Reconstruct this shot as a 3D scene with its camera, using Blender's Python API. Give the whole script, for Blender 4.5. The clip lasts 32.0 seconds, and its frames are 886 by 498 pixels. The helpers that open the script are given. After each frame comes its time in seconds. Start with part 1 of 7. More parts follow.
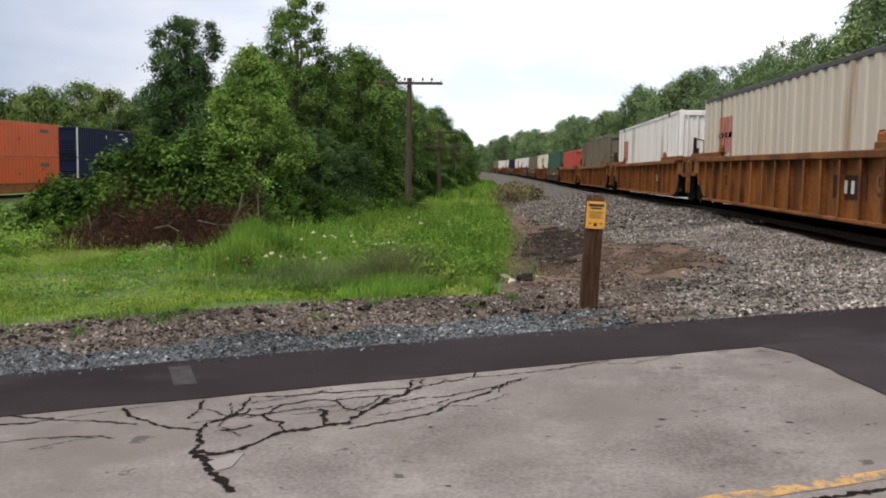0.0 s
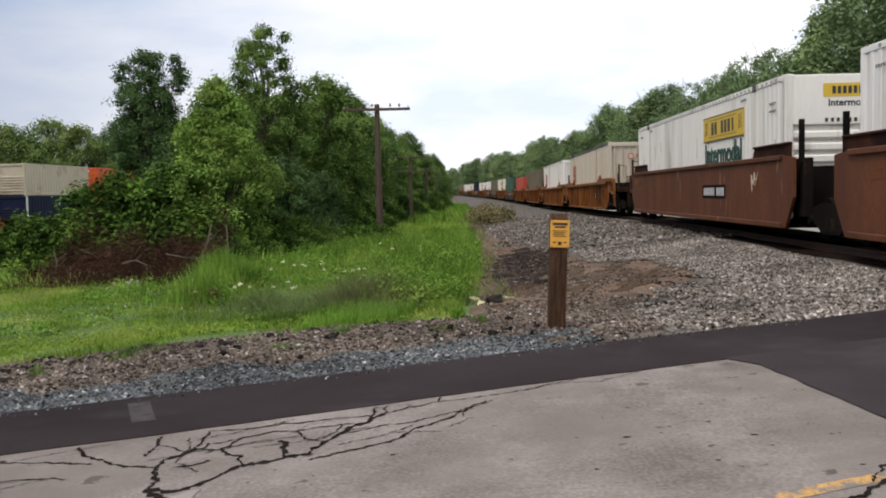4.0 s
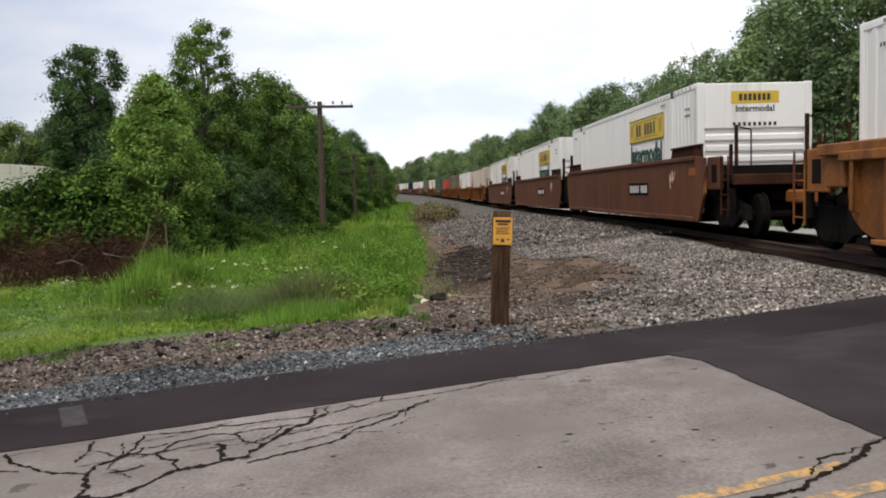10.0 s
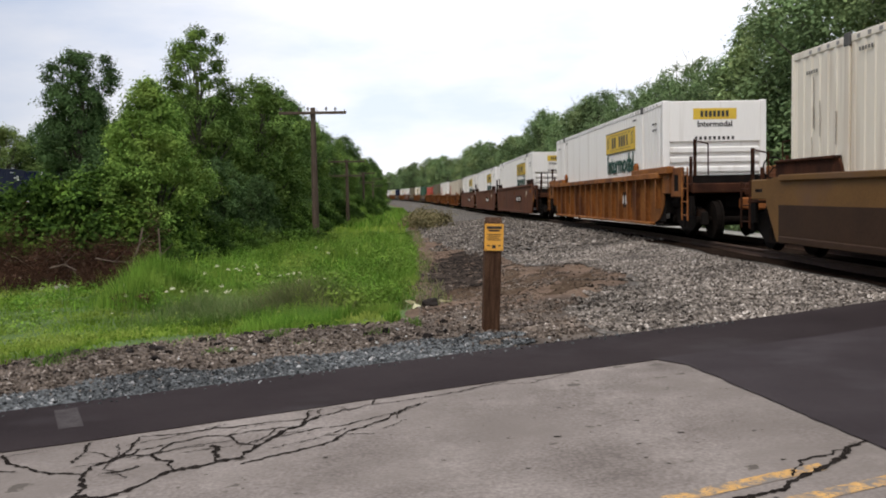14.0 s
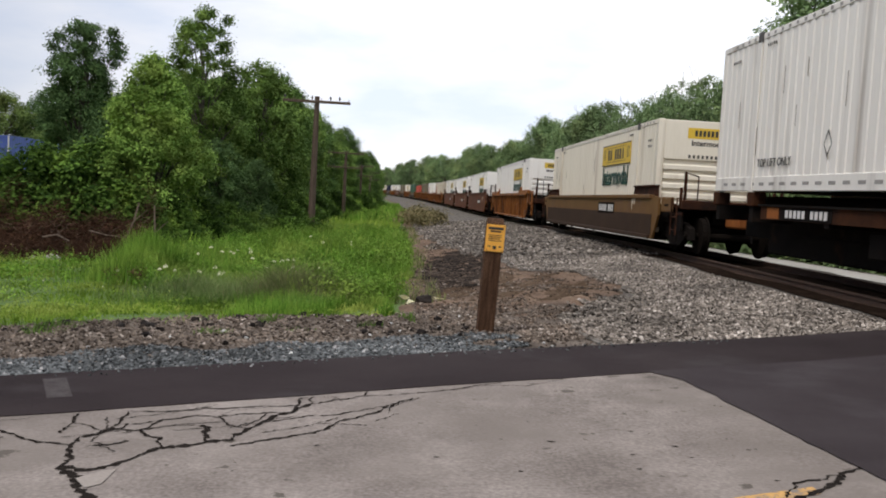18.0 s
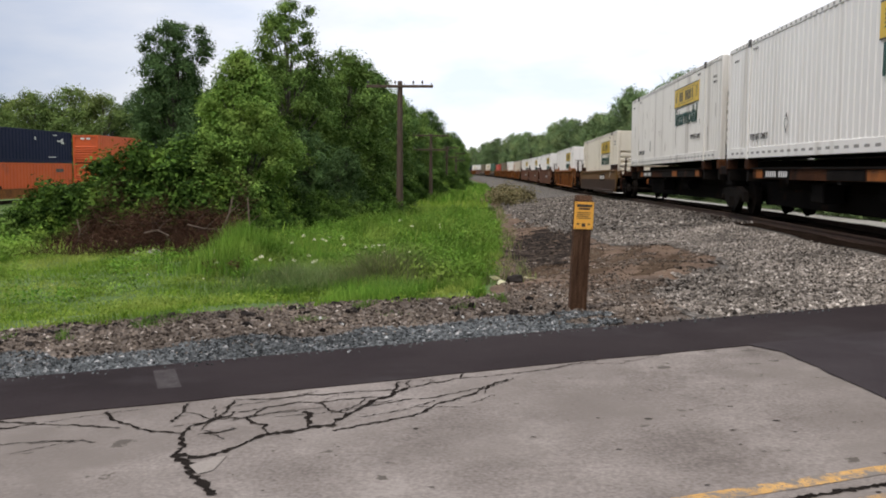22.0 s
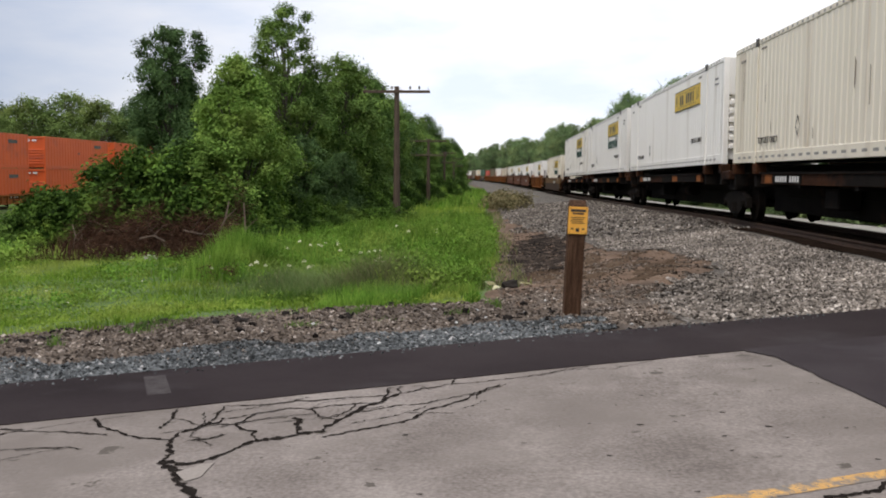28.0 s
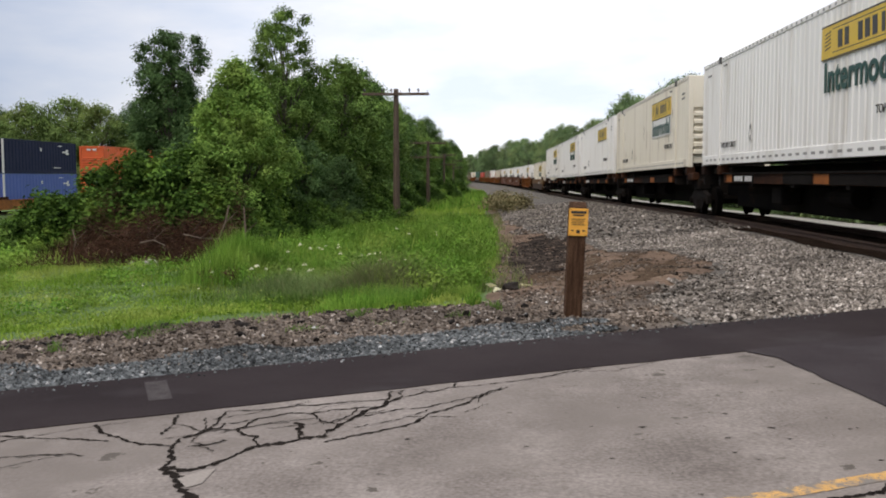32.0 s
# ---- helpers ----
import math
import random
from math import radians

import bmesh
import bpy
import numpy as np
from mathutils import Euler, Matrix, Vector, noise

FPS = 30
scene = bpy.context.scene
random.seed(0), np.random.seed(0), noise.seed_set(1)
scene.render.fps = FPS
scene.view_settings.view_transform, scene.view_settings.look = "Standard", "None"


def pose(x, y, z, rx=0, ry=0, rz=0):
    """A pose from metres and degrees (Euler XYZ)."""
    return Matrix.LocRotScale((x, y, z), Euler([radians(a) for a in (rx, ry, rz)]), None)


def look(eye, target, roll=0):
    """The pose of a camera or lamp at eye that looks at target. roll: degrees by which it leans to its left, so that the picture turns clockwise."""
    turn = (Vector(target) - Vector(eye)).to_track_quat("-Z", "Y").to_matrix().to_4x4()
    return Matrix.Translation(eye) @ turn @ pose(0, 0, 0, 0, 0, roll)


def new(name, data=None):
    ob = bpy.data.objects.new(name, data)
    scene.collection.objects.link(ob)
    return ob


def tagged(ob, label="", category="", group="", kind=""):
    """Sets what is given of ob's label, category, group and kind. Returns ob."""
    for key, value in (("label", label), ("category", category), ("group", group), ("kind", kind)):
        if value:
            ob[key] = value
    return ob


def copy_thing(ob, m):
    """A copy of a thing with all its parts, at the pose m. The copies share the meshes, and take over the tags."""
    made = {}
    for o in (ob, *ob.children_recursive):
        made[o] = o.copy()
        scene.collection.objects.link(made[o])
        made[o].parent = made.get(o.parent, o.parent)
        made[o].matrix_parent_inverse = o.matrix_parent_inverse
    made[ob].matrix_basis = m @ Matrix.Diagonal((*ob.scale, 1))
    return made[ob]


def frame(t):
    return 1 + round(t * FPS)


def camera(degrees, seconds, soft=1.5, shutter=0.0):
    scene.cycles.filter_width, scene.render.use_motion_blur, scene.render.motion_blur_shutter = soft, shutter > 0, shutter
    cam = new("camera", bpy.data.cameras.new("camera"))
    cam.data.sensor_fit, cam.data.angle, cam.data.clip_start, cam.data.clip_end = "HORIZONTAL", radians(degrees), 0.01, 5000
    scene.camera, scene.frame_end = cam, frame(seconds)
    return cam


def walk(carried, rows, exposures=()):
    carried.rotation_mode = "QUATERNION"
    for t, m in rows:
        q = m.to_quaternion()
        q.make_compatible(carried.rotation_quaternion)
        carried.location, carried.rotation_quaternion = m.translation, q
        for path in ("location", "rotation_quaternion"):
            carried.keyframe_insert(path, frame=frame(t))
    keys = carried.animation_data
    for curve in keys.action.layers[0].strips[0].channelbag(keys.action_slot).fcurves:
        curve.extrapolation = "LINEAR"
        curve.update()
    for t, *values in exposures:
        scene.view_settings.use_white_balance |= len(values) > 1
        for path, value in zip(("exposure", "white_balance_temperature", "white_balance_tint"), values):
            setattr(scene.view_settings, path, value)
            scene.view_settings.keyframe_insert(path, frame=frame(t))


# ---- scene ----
cam = camera(50.94, 32.0, soft=1.9)
PATH = [
    (0, pose(-0.082, -0.060, 1.612, 84.892, -0.740, 3.207)),
    (0.5, pose(-0.056, -0.068, 1.614, 85.221, -0.582, 2.943)),
    (1, pose(-0.024, -0.062, 1.611, 85.575, -0.196, 2.673)),
    (1.5, pose(0.006, -0.047, 1.608, 85.928, 0.277, 2.491)),
    (2, pose(0.035, -0.025, 1.612, 86.230, 0.571, 2.378)),
    (2.5, pose(0.038, -0.030, 1.607, 86.463, 0.730, 2.168)),
    (3, pose(0.032, -0.023, 1.605, 86.540, 0.884, 1.932)),
    (3.5, pose(0.032, -0.007, 1.600, 86.484, 1.097, 1.743)),
    (5.5, pose(0.038, 0.027, 1.595, 86.170, 1.310, 0.876)),
    (6, pose(0.035, 0.028, 1.594, 86.118, 1.360, 0.521)),
    (6.5, pose(0.047, 0.018, 1.593, 86.083, 1.445, 0.230)),
    (7, pose(0.041, 0.018, 1.587, 86.094, 1.405, -0.118)),
    (7.5, pose(0.043, 0.027, 1.589, 86.043, 1.474, -0.392)),
    (8, pose(0.049, 0.049, 1.590, 86.021, 1.469, -0.653)),
    (8.5, pose(0.050, 0.070, 1.584, 86.056, 1.403, -0.915)),
    (9, pose(0.047, 0.087, 1.586, 86.049, 1.319, -1.206)),
    (9.5, pose(0.044, 0.088, 1.585, 86.048, 1.286, -1.529)),
    (10, pose(0.052, 0.083, 1.585, 86.220, 1.272, -1.859)),
    (10.5, pose(0.060, 0.064, 1.587, 86.410, 1.306, -2.176)),
    (11, pose(0.059, 0.047, 1.581, 86.611, 1.242, -2.508)),
    (11.5, pose(0.061, 0.044, 1.582, 86.668, 1.184, -2.804)),
    (12, pose(0.068, 0.040, 1.580, 86.682, 1.151, -3.057)),
    (12.5, pose(0.072, 0.043, 1.574, 86.690, 1.118, -3.305)),
    (13, pose(0.079, 0.043, 1.576, 86.644, 1.075, -3.233)),
    (13.5, pose(0.071, 0.009, 1.580, 86.627, 0.992, -2.862)),
    (14, pose(0.055, -0.027, 1.588, 86.595, 1.012, -2.301)),
    (14.5, pose(0.040, -0.049, 1.587, 86.648, 0.741, -1.697)),
    (15, pose(0.041, -0.048, 1.593, 86.633, 0.660, -0.979)),
    (15.5, pose(0.038, -0.049, 1.591, 86.699, 0.460, -0.292)),
    (17.5, pose(-0.009, 0.036, 1.573, 87.151, -2.981, 0.480)),
    (18, pose(-0.030, 0.023, 1.561, 86.550, -3.266, -2.551)),
    (18.5, pose(-0.061, -0.008, 1.556, 86.347, -3.095, -6.172)),
    (19, pose(-0.075, -0.026, 1.558, 86.036, -2.674, -7.155)),
    (19.5, pose(-0.062, 0.011, 1.574, 85.564, -1.732, -4.452)),
    (20, pose(-0.056, 0.006, 1.577, 85.325, -0.841, -0.899)),
    (20.5, pose(-0.050, -0.034, 1.582, 85.244, -0.340, 1.589)),
    (21, pose(-0.041, -0.053, 1.594, 85.145, -0.363, 2.636)),
    (21.5, pose(-0.036, -0.042, 1.593, 85.140, -0.418, 2.722)),
    (22, pose(-0.031, -0.024, 1.589, 85.110, -0.386, 2.741)),
    (22.5, pose(-0.033, -0.009, 1.585, 85.067, -0.310, 2.740)),
    (23, pose(-0.031, 0.010, 1.580, 85.057, -0.282, 2.755)),
    (23.5, pose(-0.028, 0.029, 1.580, 85.009, -0.261, 2.806)),
    (24, pose(-0.018, 0.043, 1.582, 84.973, -0.140, 2.880)),
    (24.5, pose(-0.024, 0.041, 1.585, 84.947, -0.255, 2.825)),
    (25, pose(-0.015, 0.028, 1.583, 84.998, -0.318, 2.810)),
    (25.5, pose(-0.016, 0.012, 1.582, 85.089, -0.428, 2.703)),
    (27.5, pose(0.008, -0.001, 1.583, 85.417, -0.462, 2.585)),
    (28, pose(0.015, 0.010, 1.584, 85.443, -0.335, 2.627)),
    (28.5, pose(0.012, 0.023, 1.586, 85.453, -0.323, 2.656)),
    (29, pose(0.011, 0.034, 1.584, 85.500, -0.202, 2.682)),
    (29.5, pose(0.011, 0.038, 1.589, 85.528, -0.213, 2.698)),
    (30, pose(0.016, 0.034, 1.593, 85.610, -0.186, 2.724)),
    (30.5, pose(0.011, 0.031, 1.591, 85.730, -0.211, 2.691)),
    (31, pose(0.011, 0.028, 1.595, 85.728, -0.107, 2.657)),
    (31.5, pose(0.014, 0.025, 1.593, 85.652, -0.012, 2.653)),
    (32, pose(0.012, 0.022, 1.592, 85.558, 0.089, 2.609)),
]
walk(cam, PATH, [(0, 0.20, 6750, 12), (1, 0.10, 6750, 12), (2, 0.13, 6750, 12), (15.5, 0.10, 6750, 12), (18, 0.12, 6750, 12), (20, 0.17, 6750, 12), (25, 0.17, 6750, 12), (29, 0.14, 6750, 12), (32, 0.15, 6750, 12)])

# ---- world and sun: bright overcast, the cloud a little darker and bluer to the left ----
SUN_EL, SUN_ROT = radians(58), radians(228)
world = bpy.data.worlds.new("overcast_sky")
scene.world = world
world.use_nodes = True
wn, wl = world.node_tree.nodes, world.node_tree.links
bg = wn["Background"]
sky = wn.new("ShaderNodeTexSky")
sky.sky_type, sky.sun_disc = "NISHITA", False
sky.sun_elevation, sky.sun_rotation = SUN_EL, SUN_ROT
wc = wn.new("ShaderNodeTexCoord")
wm = wn.new("ShaderNodeMapping")
wm.inputs["Scale"].default_value = (1.0, 1.0, 3.2)
wl.new(wc.outputs["Generated"], wm.inputs["Vector"])
cl = wn.new("ShaderNodeTexNoise")
cl.inputs["Scale"].default_value, cl.inputs["Detail"].default_value, cl.inputs["Roughness"].default_value = 2.4, 6.0, 0.55
wl.new(wm.outputs["Vector"], cl.inputs["Vector"])
cr = wn.new("ShaderNodeValToRGB")
cr.color_ramp.elements[0].position, cr.color_ramp.elements[0].color = 0.38, (8.6, 9.8, 11.8, 1)
cr.color_ramp.elements[1].position, cr.color_ramp.elements[1].color = 0.58, (12.3, 12.5, 13.0, 1)
wl.new(cl.outputs["Fac"], cr.inputs["Fac"])
sx = wn.new("ShaderNodeSeparateXYZ")
wl.new(wc.outputs["Generated"], sx.inputs["Vector"])
lr = wn.new("ShaderNodeMapRange")
lr.inputs["From Min"].default_value, lr.inputs["From Max"].default_value = -0.5, -0.07
tint = wn.new("ShaderNodeMixRGB")
tint.inputs["Color1"].default_value, tint.inputs["Color2"].default_value = (0.43, 0.475, 0.56, 1), (1, 1, 1, 1)
wl.new(sx.outputs["X"], lr.inputs["Value"])
wl.new(lr.outputs["Result"], tint.inputs["Fac"])
ml = wn.new("ShaderNodeVectorMath")
ml.operation = "MULTIPLY"
wl.new(cr.outputs["Color"], ml.inputs[0])
wl.new(tint.outputs["Color"], ml.inputs[1])
mx = wn.new("ShaderNodeMixRGB")
mx.inputs["Fac"].default_value = 0.86
wl.new(sky.outputs["Color"], mx.inputs["Color1"])
wl.new(ml.outputs["Vector"], mx.inputs["Color2"])
wl.new(mx.outputs["Color"], bg.inputs["Color"])
bg.inputs["Strength"].default_value = 0.096

sun_data = bpy.data.lights.new("sun", "SUN")
sun_data.energy, sun_data.angle, sun_data.color = 2.1, radians(25), (1.0, 0.96, 0.9)
sun = new("sun", sun_data)
sun.matrix_world = look((math.sin(SUN_ROT) * 40, math.cos(SUN_ROT) * 40, 60), (0, 0, 0))


# ---- materials ----
def material(name, colours, scale=4.0, rough=0.8, bump=0.2, fine=60.0, metal=0.0, vary=0.0, stretch=(1, 1, 1), spots=None, stain=None, shine=0.5):
    """Two scales of noise choose between the colours; vary: brightness change from object to object; spots: (colour, scale, share) of small flecks;
    stain: (colour, scale, share) of large soft stains."""
    m = bpy.data.materials.new(name)
    m.use_nodes = True
    n, l = m.node_tree.nodes, m.node_tree.links
    b = n["Principled BSDF"]
    tc = n.new("ShaderNodeTexCoord")
    mp = n.new("ShaderNodeMapping")
    mp.inputs["Scale"].default_value = stretch
    l.new(tc.outputs["Object"], mp.inputs["Vector"])
    oi = n.new("ShaderNodeObjectInfo")
    off = n.new("ShaderNodeVectorMath")
    off.operation = "ADD"
    sc = n.new("ShaderNodeVectorMath")
    sc.operation = "SCALE"
    sc.inputs[0].default_value = (17.0, 31.0, 11.0)
    l.new(oi.outputs["Random"], sc.inputs["Scale"])
    l.new(mp.outputs["Vector"], off.inputs[0])
    l.new(sc.outputs["Vector"], off.inputs[1])
    vec = off.outputs["Vector"]

    def tex(s, detail=5.0, r=0.6):
        x = n.new("ShaderNodeTexNoise")
        x.inputs["Scale"].default_value, x.inputs["Detail"].default_value, x.inputs["Roughness"].default_value = s, detail, r
        l.new(vec, x.inputs["Vector"])
        return x.outputs["Fac"]

    big, small = tex(scale), tex(fine, 3.0)
    add = n.new("ShaderNodeMath")
    add.operation = "MULTIPLY_ADD"
    add.inputs[1].default_value = 0.45
    l.new(small, add.inputs[0])
    half = n.new("ShaderNodeMath")
    half.operation = "MULTIPLY"
    half.inputs[1].default_value = 0.55
    l.new(big, half.inputs[0])
    l.new(half.outputs[0], add.inputs[2])
    ramp = n.new("ShaderNodeValToRGB")
    els = ramp.color_ramp.elements
    while len(els) < len(colours):
        els.new(0.5)
    for i, c in enumerate(colours):
        els[i].position = 0.36 + 0.28 * i / max(1, len(colours) - 1)
        els[i].color = (*c, 1)
    l.new(add.outputs[0], ramp.inputs["Fac"])
    col = ramp.outputs["Color"]

    def over(colour, s, share, soft):
        nonlocal col
        f = tex(s, 4.0, 0.65)
        r = n.new("ShaderNodeMapRange")
        r.inputs["From Min"].default_value = 1 - share - soft
        r.inputs["From Max"].default_value = 1 - share + soft
        l.new(f, r.inputs["Value"])
        x = n.new("ShaderNodeMixRGB")
        x.inputs["Color2"].default_value = (*colour, 1)
        l.new(r.outputs["Result"], x.inputs["Fac"])
        l.new(col, x.inputs["Color1"])
        col = x.outputs["Color"]

    if stain:
        over(*stain, 0.08)
    if spots:
        over(*spots, 0.02)
    if vary:
        r = n.new("ShaderNodeMapRange")
        r.inputs["To Min"].default_value, r.inputs["To Max"].default_value = 1 - vary, 1 + vary
        l.new(oi.outputs["Random"], r.inputs["Value"])
        v = n.new("ShaderNodeVectorMath")
        v.operation = "SCALE"
        l.new(col, v.inputs[0])
        l.new(r.outputs["Result"], v.inputs["Scale"])
        col = v.outputs["Vector"]
    l.new(col, b.inputs["Base Color"])
    b.inputs["Roughness"].default_value, b.inputs["Metallic"].default_value = rough, metal
    b.inputs["Specular IOR Level"].default_value = shine
    if bump:
        bu = n.new("ShaderNodeBump")
        bu.inputs["Strength"].default_value, bu.inputs["Distance"].default_value = bump, 0.02
        l.new(add.outputs[0], bu.inputs["Height"])
        l.new(bu.outputs["Normal"], b.inputs["Normal"])
    return m


# On plants, patch and tint also put gap shade and lit tips into colour.
def foliage(name, dark, light, alt=None, sheen=0.15, patch=(0.52, 1.36), cell=0.55, tint=None):
    """Leaves that differ one by one and tree by tree, thin enough to pass some light."""
    m = bpy.data.materials.new(name)
    m.use_nodes = True
    n, l = m.node_tree.nodes, m.node_tree.links
    b = n["Principled BSDF"]
    g = n.new("ShaderNodeNewGeometry")
    ramp = n.new("ShaderNodeValToRGB")
    e = ramp.color_ramp.elements
    e[0].color, e[1].color = (*dark, 1), (*light, 1)
    if alt:
        x = e.new(0.93)
        x.color = (*light, 1)
        e[2].color = (*alt, 1)
    l.new(g.outputs["Random Per Island"], ramp.inputs["Fac"])
    tc = n.new("ShaderNodeTexCoord")
    no = n.new("ShaderNodeTexNoise")
    no.inputs["Scale"].default_value, no.inputs["Detail"].default_value = cell, 3.0
    l.new(tc.outputs["Object"], no.inputs["Vector"])
    r = n.new("ShaderNodeMapRange")
    r.inputs["From Min"].default_value, r.inputs["From Max"].default_value = 0.3, 0.7
    r.inputs["To Min"].default_value, r.inputs["To Max"].default_value = patch
    l.new(no.outputs["Fac"], r.inputs["Value"])
    oi = n.new("ShaderNodeObjectInfo")
    r2 = n.new("ShaderNodeMapRange")
    r2.inputs["To Min"].default_value, r2.inputs["To Max"].default_value = 0.85, 1.15
    l.new(oi.outputs["Random"], r2.inputs["Value"])
    mu = n.new("ShaderNodeMath")
    mu.operation = "MULTIPLY"
    l.new(r.outputs["Result"], mu.inputs[0])
    l.new(r2.outputs["Result"], mu.inputs[1])
    v = n.new("ShaderNodeVectorMath")
    v.operation = "SCALE"
    col = ramp.outputs["Color"]
    if tint:
        nt = n.new("ShaderNodeTexNoise")
        nt.inputs["Scale"].default_value, nt.inputs["Detail"].default_value = tint[1], 4.0
        l.new(tc.outputs["Object"], nt.inputs["Vector"])
        rt = n.new("ShaderNodeMapRange")
        rt.inputs["From Min"].default_value, rt.inputs["From Max"].default_value = 0.92 - tint[2], 1.08 - tint[2]
        l.new(nt.outputs["Fac"], rt.inputs["Value"])
        mt = n.new("ShaderNodeMixRGB")
        mt.inputs["Color2"].default_value = (*tint[0], 1)
        l.new(rt.outputs["Result"], mt.inputs["Fac"])
        l.new(col, mt.inputs["Color1"])
        col = mt.outputs["Color"]
    l.new(col, v.inputs[0])
    l.new(mu.outputs[0], v.inputs["Scale"])
    l.new(v.outputs["Vector"], b.inputs["Base Color"])
    b.inputs["Roughness"].default_value = 0.7
    b.inputs["Specular IOR Level"].default_value = 0.05
    tr = n.new("ShaderNodeBsdfTranslucent")
    l.new(v.outputs["Vector"], tr.inputs["Color"])
    mix = n.new("ShaderNodeMixShader")
    mix.inputs["Fac"].default_value = sheen
    l.new(b.outputs["BSDF"], mix.inputs[1])
    l.new(tr.outputs["BSDF"], mix.inputs[2])
    l.new(mix.outputs["Shader"], n["Material Output"].inputs["Surface"])
    return m


M_OLD_ASPHALT = material("old_asphalt", [(0.130, 0.109, 0.096), (0.212, 0.182, 0.163), (0.30, 0.262, 0.236)], 1.6, 0.9, 0.5, 42, spots=((0.10, 0.085, 0.072), 4.2, 0.335), stain=((0.172, 0.147, 0.129), 0.5, 0.45), shine=0.2)
# The paler stain doubles as sheen bands on the black asphalt.
M_NEW_ASPHALT = material("new_asphalt", [(0.021, 0.0155, 0.016), (0.030, 0.0228, 0.0235), (0.042, 0.033, 0.033)], 0.8, 0.85, 0.3, 120, stain=((0.050, 0.043, 0.044), 0.55, 0.36), shine=0.05)
M_CRACK = material("crack_filler", [(0.012, 0.010, 0.009), (0.030, 0.025, 0.022)], 6, 1.0, 0.3, shine=0.0)
M_SPALL = material("fresh_asphalt_chip", [(0.235, 0.205, 0.182), (0.32, 0.285, 0.255)], 6, 0.9, 0.3, 50, shine=0.1)
# Greyer apron asphalt; its pale stain stands for the bluish sky reflection.
M_APRON = material("grey_sheen_asphalt", [(0.028, 0.022, 0.0235), (0.039, 0.031, 0.033), (0.052, 0.043, 0.045)], 0.8, 0.85, 0.3, 120, stain=((0.058, 0.050, 0.053), 0.5, 0.42), shine=0.08)
M_YELLOW_LINE = material("worn_yellow_paint", [(0.44, 0.25, 0.085), (0.62, 0.37, 0.14)], 3, 0.85, 0.2, 70, stain=((0.20, 0.178, 0.158), 9.0, 0.48), spots=((0.19, 0.168, 0.148), 45.0, 0.41), shine=0.1)
M_GRAY_PATCH = material("dusty_asphalt", [(0.042, 0.035, 0.035), (0.080, 0.071, 0.070)], 9, 0.9, 0.2, shine=0.05)
# Stone colour kept low so the skin reads as shaded gaps between stones.
M_BALLAST = material("ballast_stone", [(0.045, 0.038, 0.032), (0.11, 0.098, 0.085), (0.22, 0.20, 0.178)], 5.0, 0.95, 1.0, 20, vary=0.0, shine=0.1)
M_EARTH = material("ground_earth", [(0.070, 0.045, 0.031), (0.142, 0.094, 0.064), (0.220, 0.158, 0.115)], 1.1, 0.95, 0.7, 17, stain=((0.085, 0.060, 0.045), 0.55, 0.42), spots=((0.27, 0.23, 0.19), 9.0, 0.27), shine=0.1)
M_DARK_EARTH = material("cinder_stained_earth", [(0.016, 0.013, 0.011), (0.034, 0.027, 0.023), (0.12, 0.092, 0.072)], 1.1, 0.95, 0.7, 12, stretch=(0.8, 3.0, 1), shine=0.0)
M_DAMP = material("damp_earth", [(0.046, 0.031, 0.021), (0.083, 0.057, 0.039), (0.125, 0.09, 0.065)], 1.1, 0.95, 0.7, 17, shine=0.0)
M_RAIL = material("rusty_rail_steel", [(0.05, 0.028, 0.018), (0.09, 0.05, 0.032)], 6, 0.7, 0.2, metal=0.3)
# Dark creosote, lowered further for the shadow under the train.
M_TIE = material("creosoted_timber", [(0.016, 0.012, 0.010), (0.034, 0.026, 0.021)], 5, 0.9, 0.4, stretch=(1, 6, 6), shine=0.1)
M_POST = material("weathered_brown_timber", [(0.030, 0.015, 0.009), (0.068, 0.035, 0.020), (0.13, 0.075, 0.045)], 3, 0.85, 0.5, 40, stretch=(9, 9, 0.9), shine=0.1)
M_SIGN = material("yellow_enamel", [(0.78, 0.37, 0.045), (0.84, 0.42, 0.065)], 5, 0.5, 0.05)
M_INK = material("black_print", [(0.02, 0.018, 0.016), (0.035, 0.03, 0.026)], 10, 0.6, 0)
M_POLE = material("grey_weathered_pole", [(0.062, 0.045, 0.034), (0.12, 0.090, 0.069)], 3, 0.9, 0.4, 30, stretch=(6, 6, 0.7), shine=0.1)
M_GLASS_INS = material("brown_insulator", [(0.03, 0.025, 0.022), (0.05, 0.04, 0.035)], 6, 0.3, 0)
M_BARK = material("tree_bark", [(0.05, 0.04, 0.032), (0.11, 0.092, 0.075)], 3, 0.9, 0.6, 26, stretch=(5, 5, 0.8))
M_WHITE = material("white_container_paint", [(0.79, 0.76, 0.71), (0.86, 0.83, 0.78)], 0.6, 0.45, 0.04, 30, vary=0.05, stain=((0.58, 0.53, 0.46), 0.9, 0.36), stretch=(1.6, 1.6, 0.10))
M_CREAM = material("cream_container_paint", [(0.72, 0.655, 0.53), (0.79, 0.725, 0.60)], 0.6, 0.5, 0.04, 30, vary=0.05, stain=((0.52, 0.44, 0.34), 0.9, 0.38), stretch=(1.6, 1.6, 0.10))
M_GREY_WHITE = material("grey_white_container_paint", [(0.71, 0.675, 0.615), (0.80, 0.765, 0.70)], 0.6, 0.5, 0.04, 30, vary=0.05, stain=((0.46, 0.42, 0.37), 0.9, 0.40), stretch=(1.6, 1.6, 0.10))
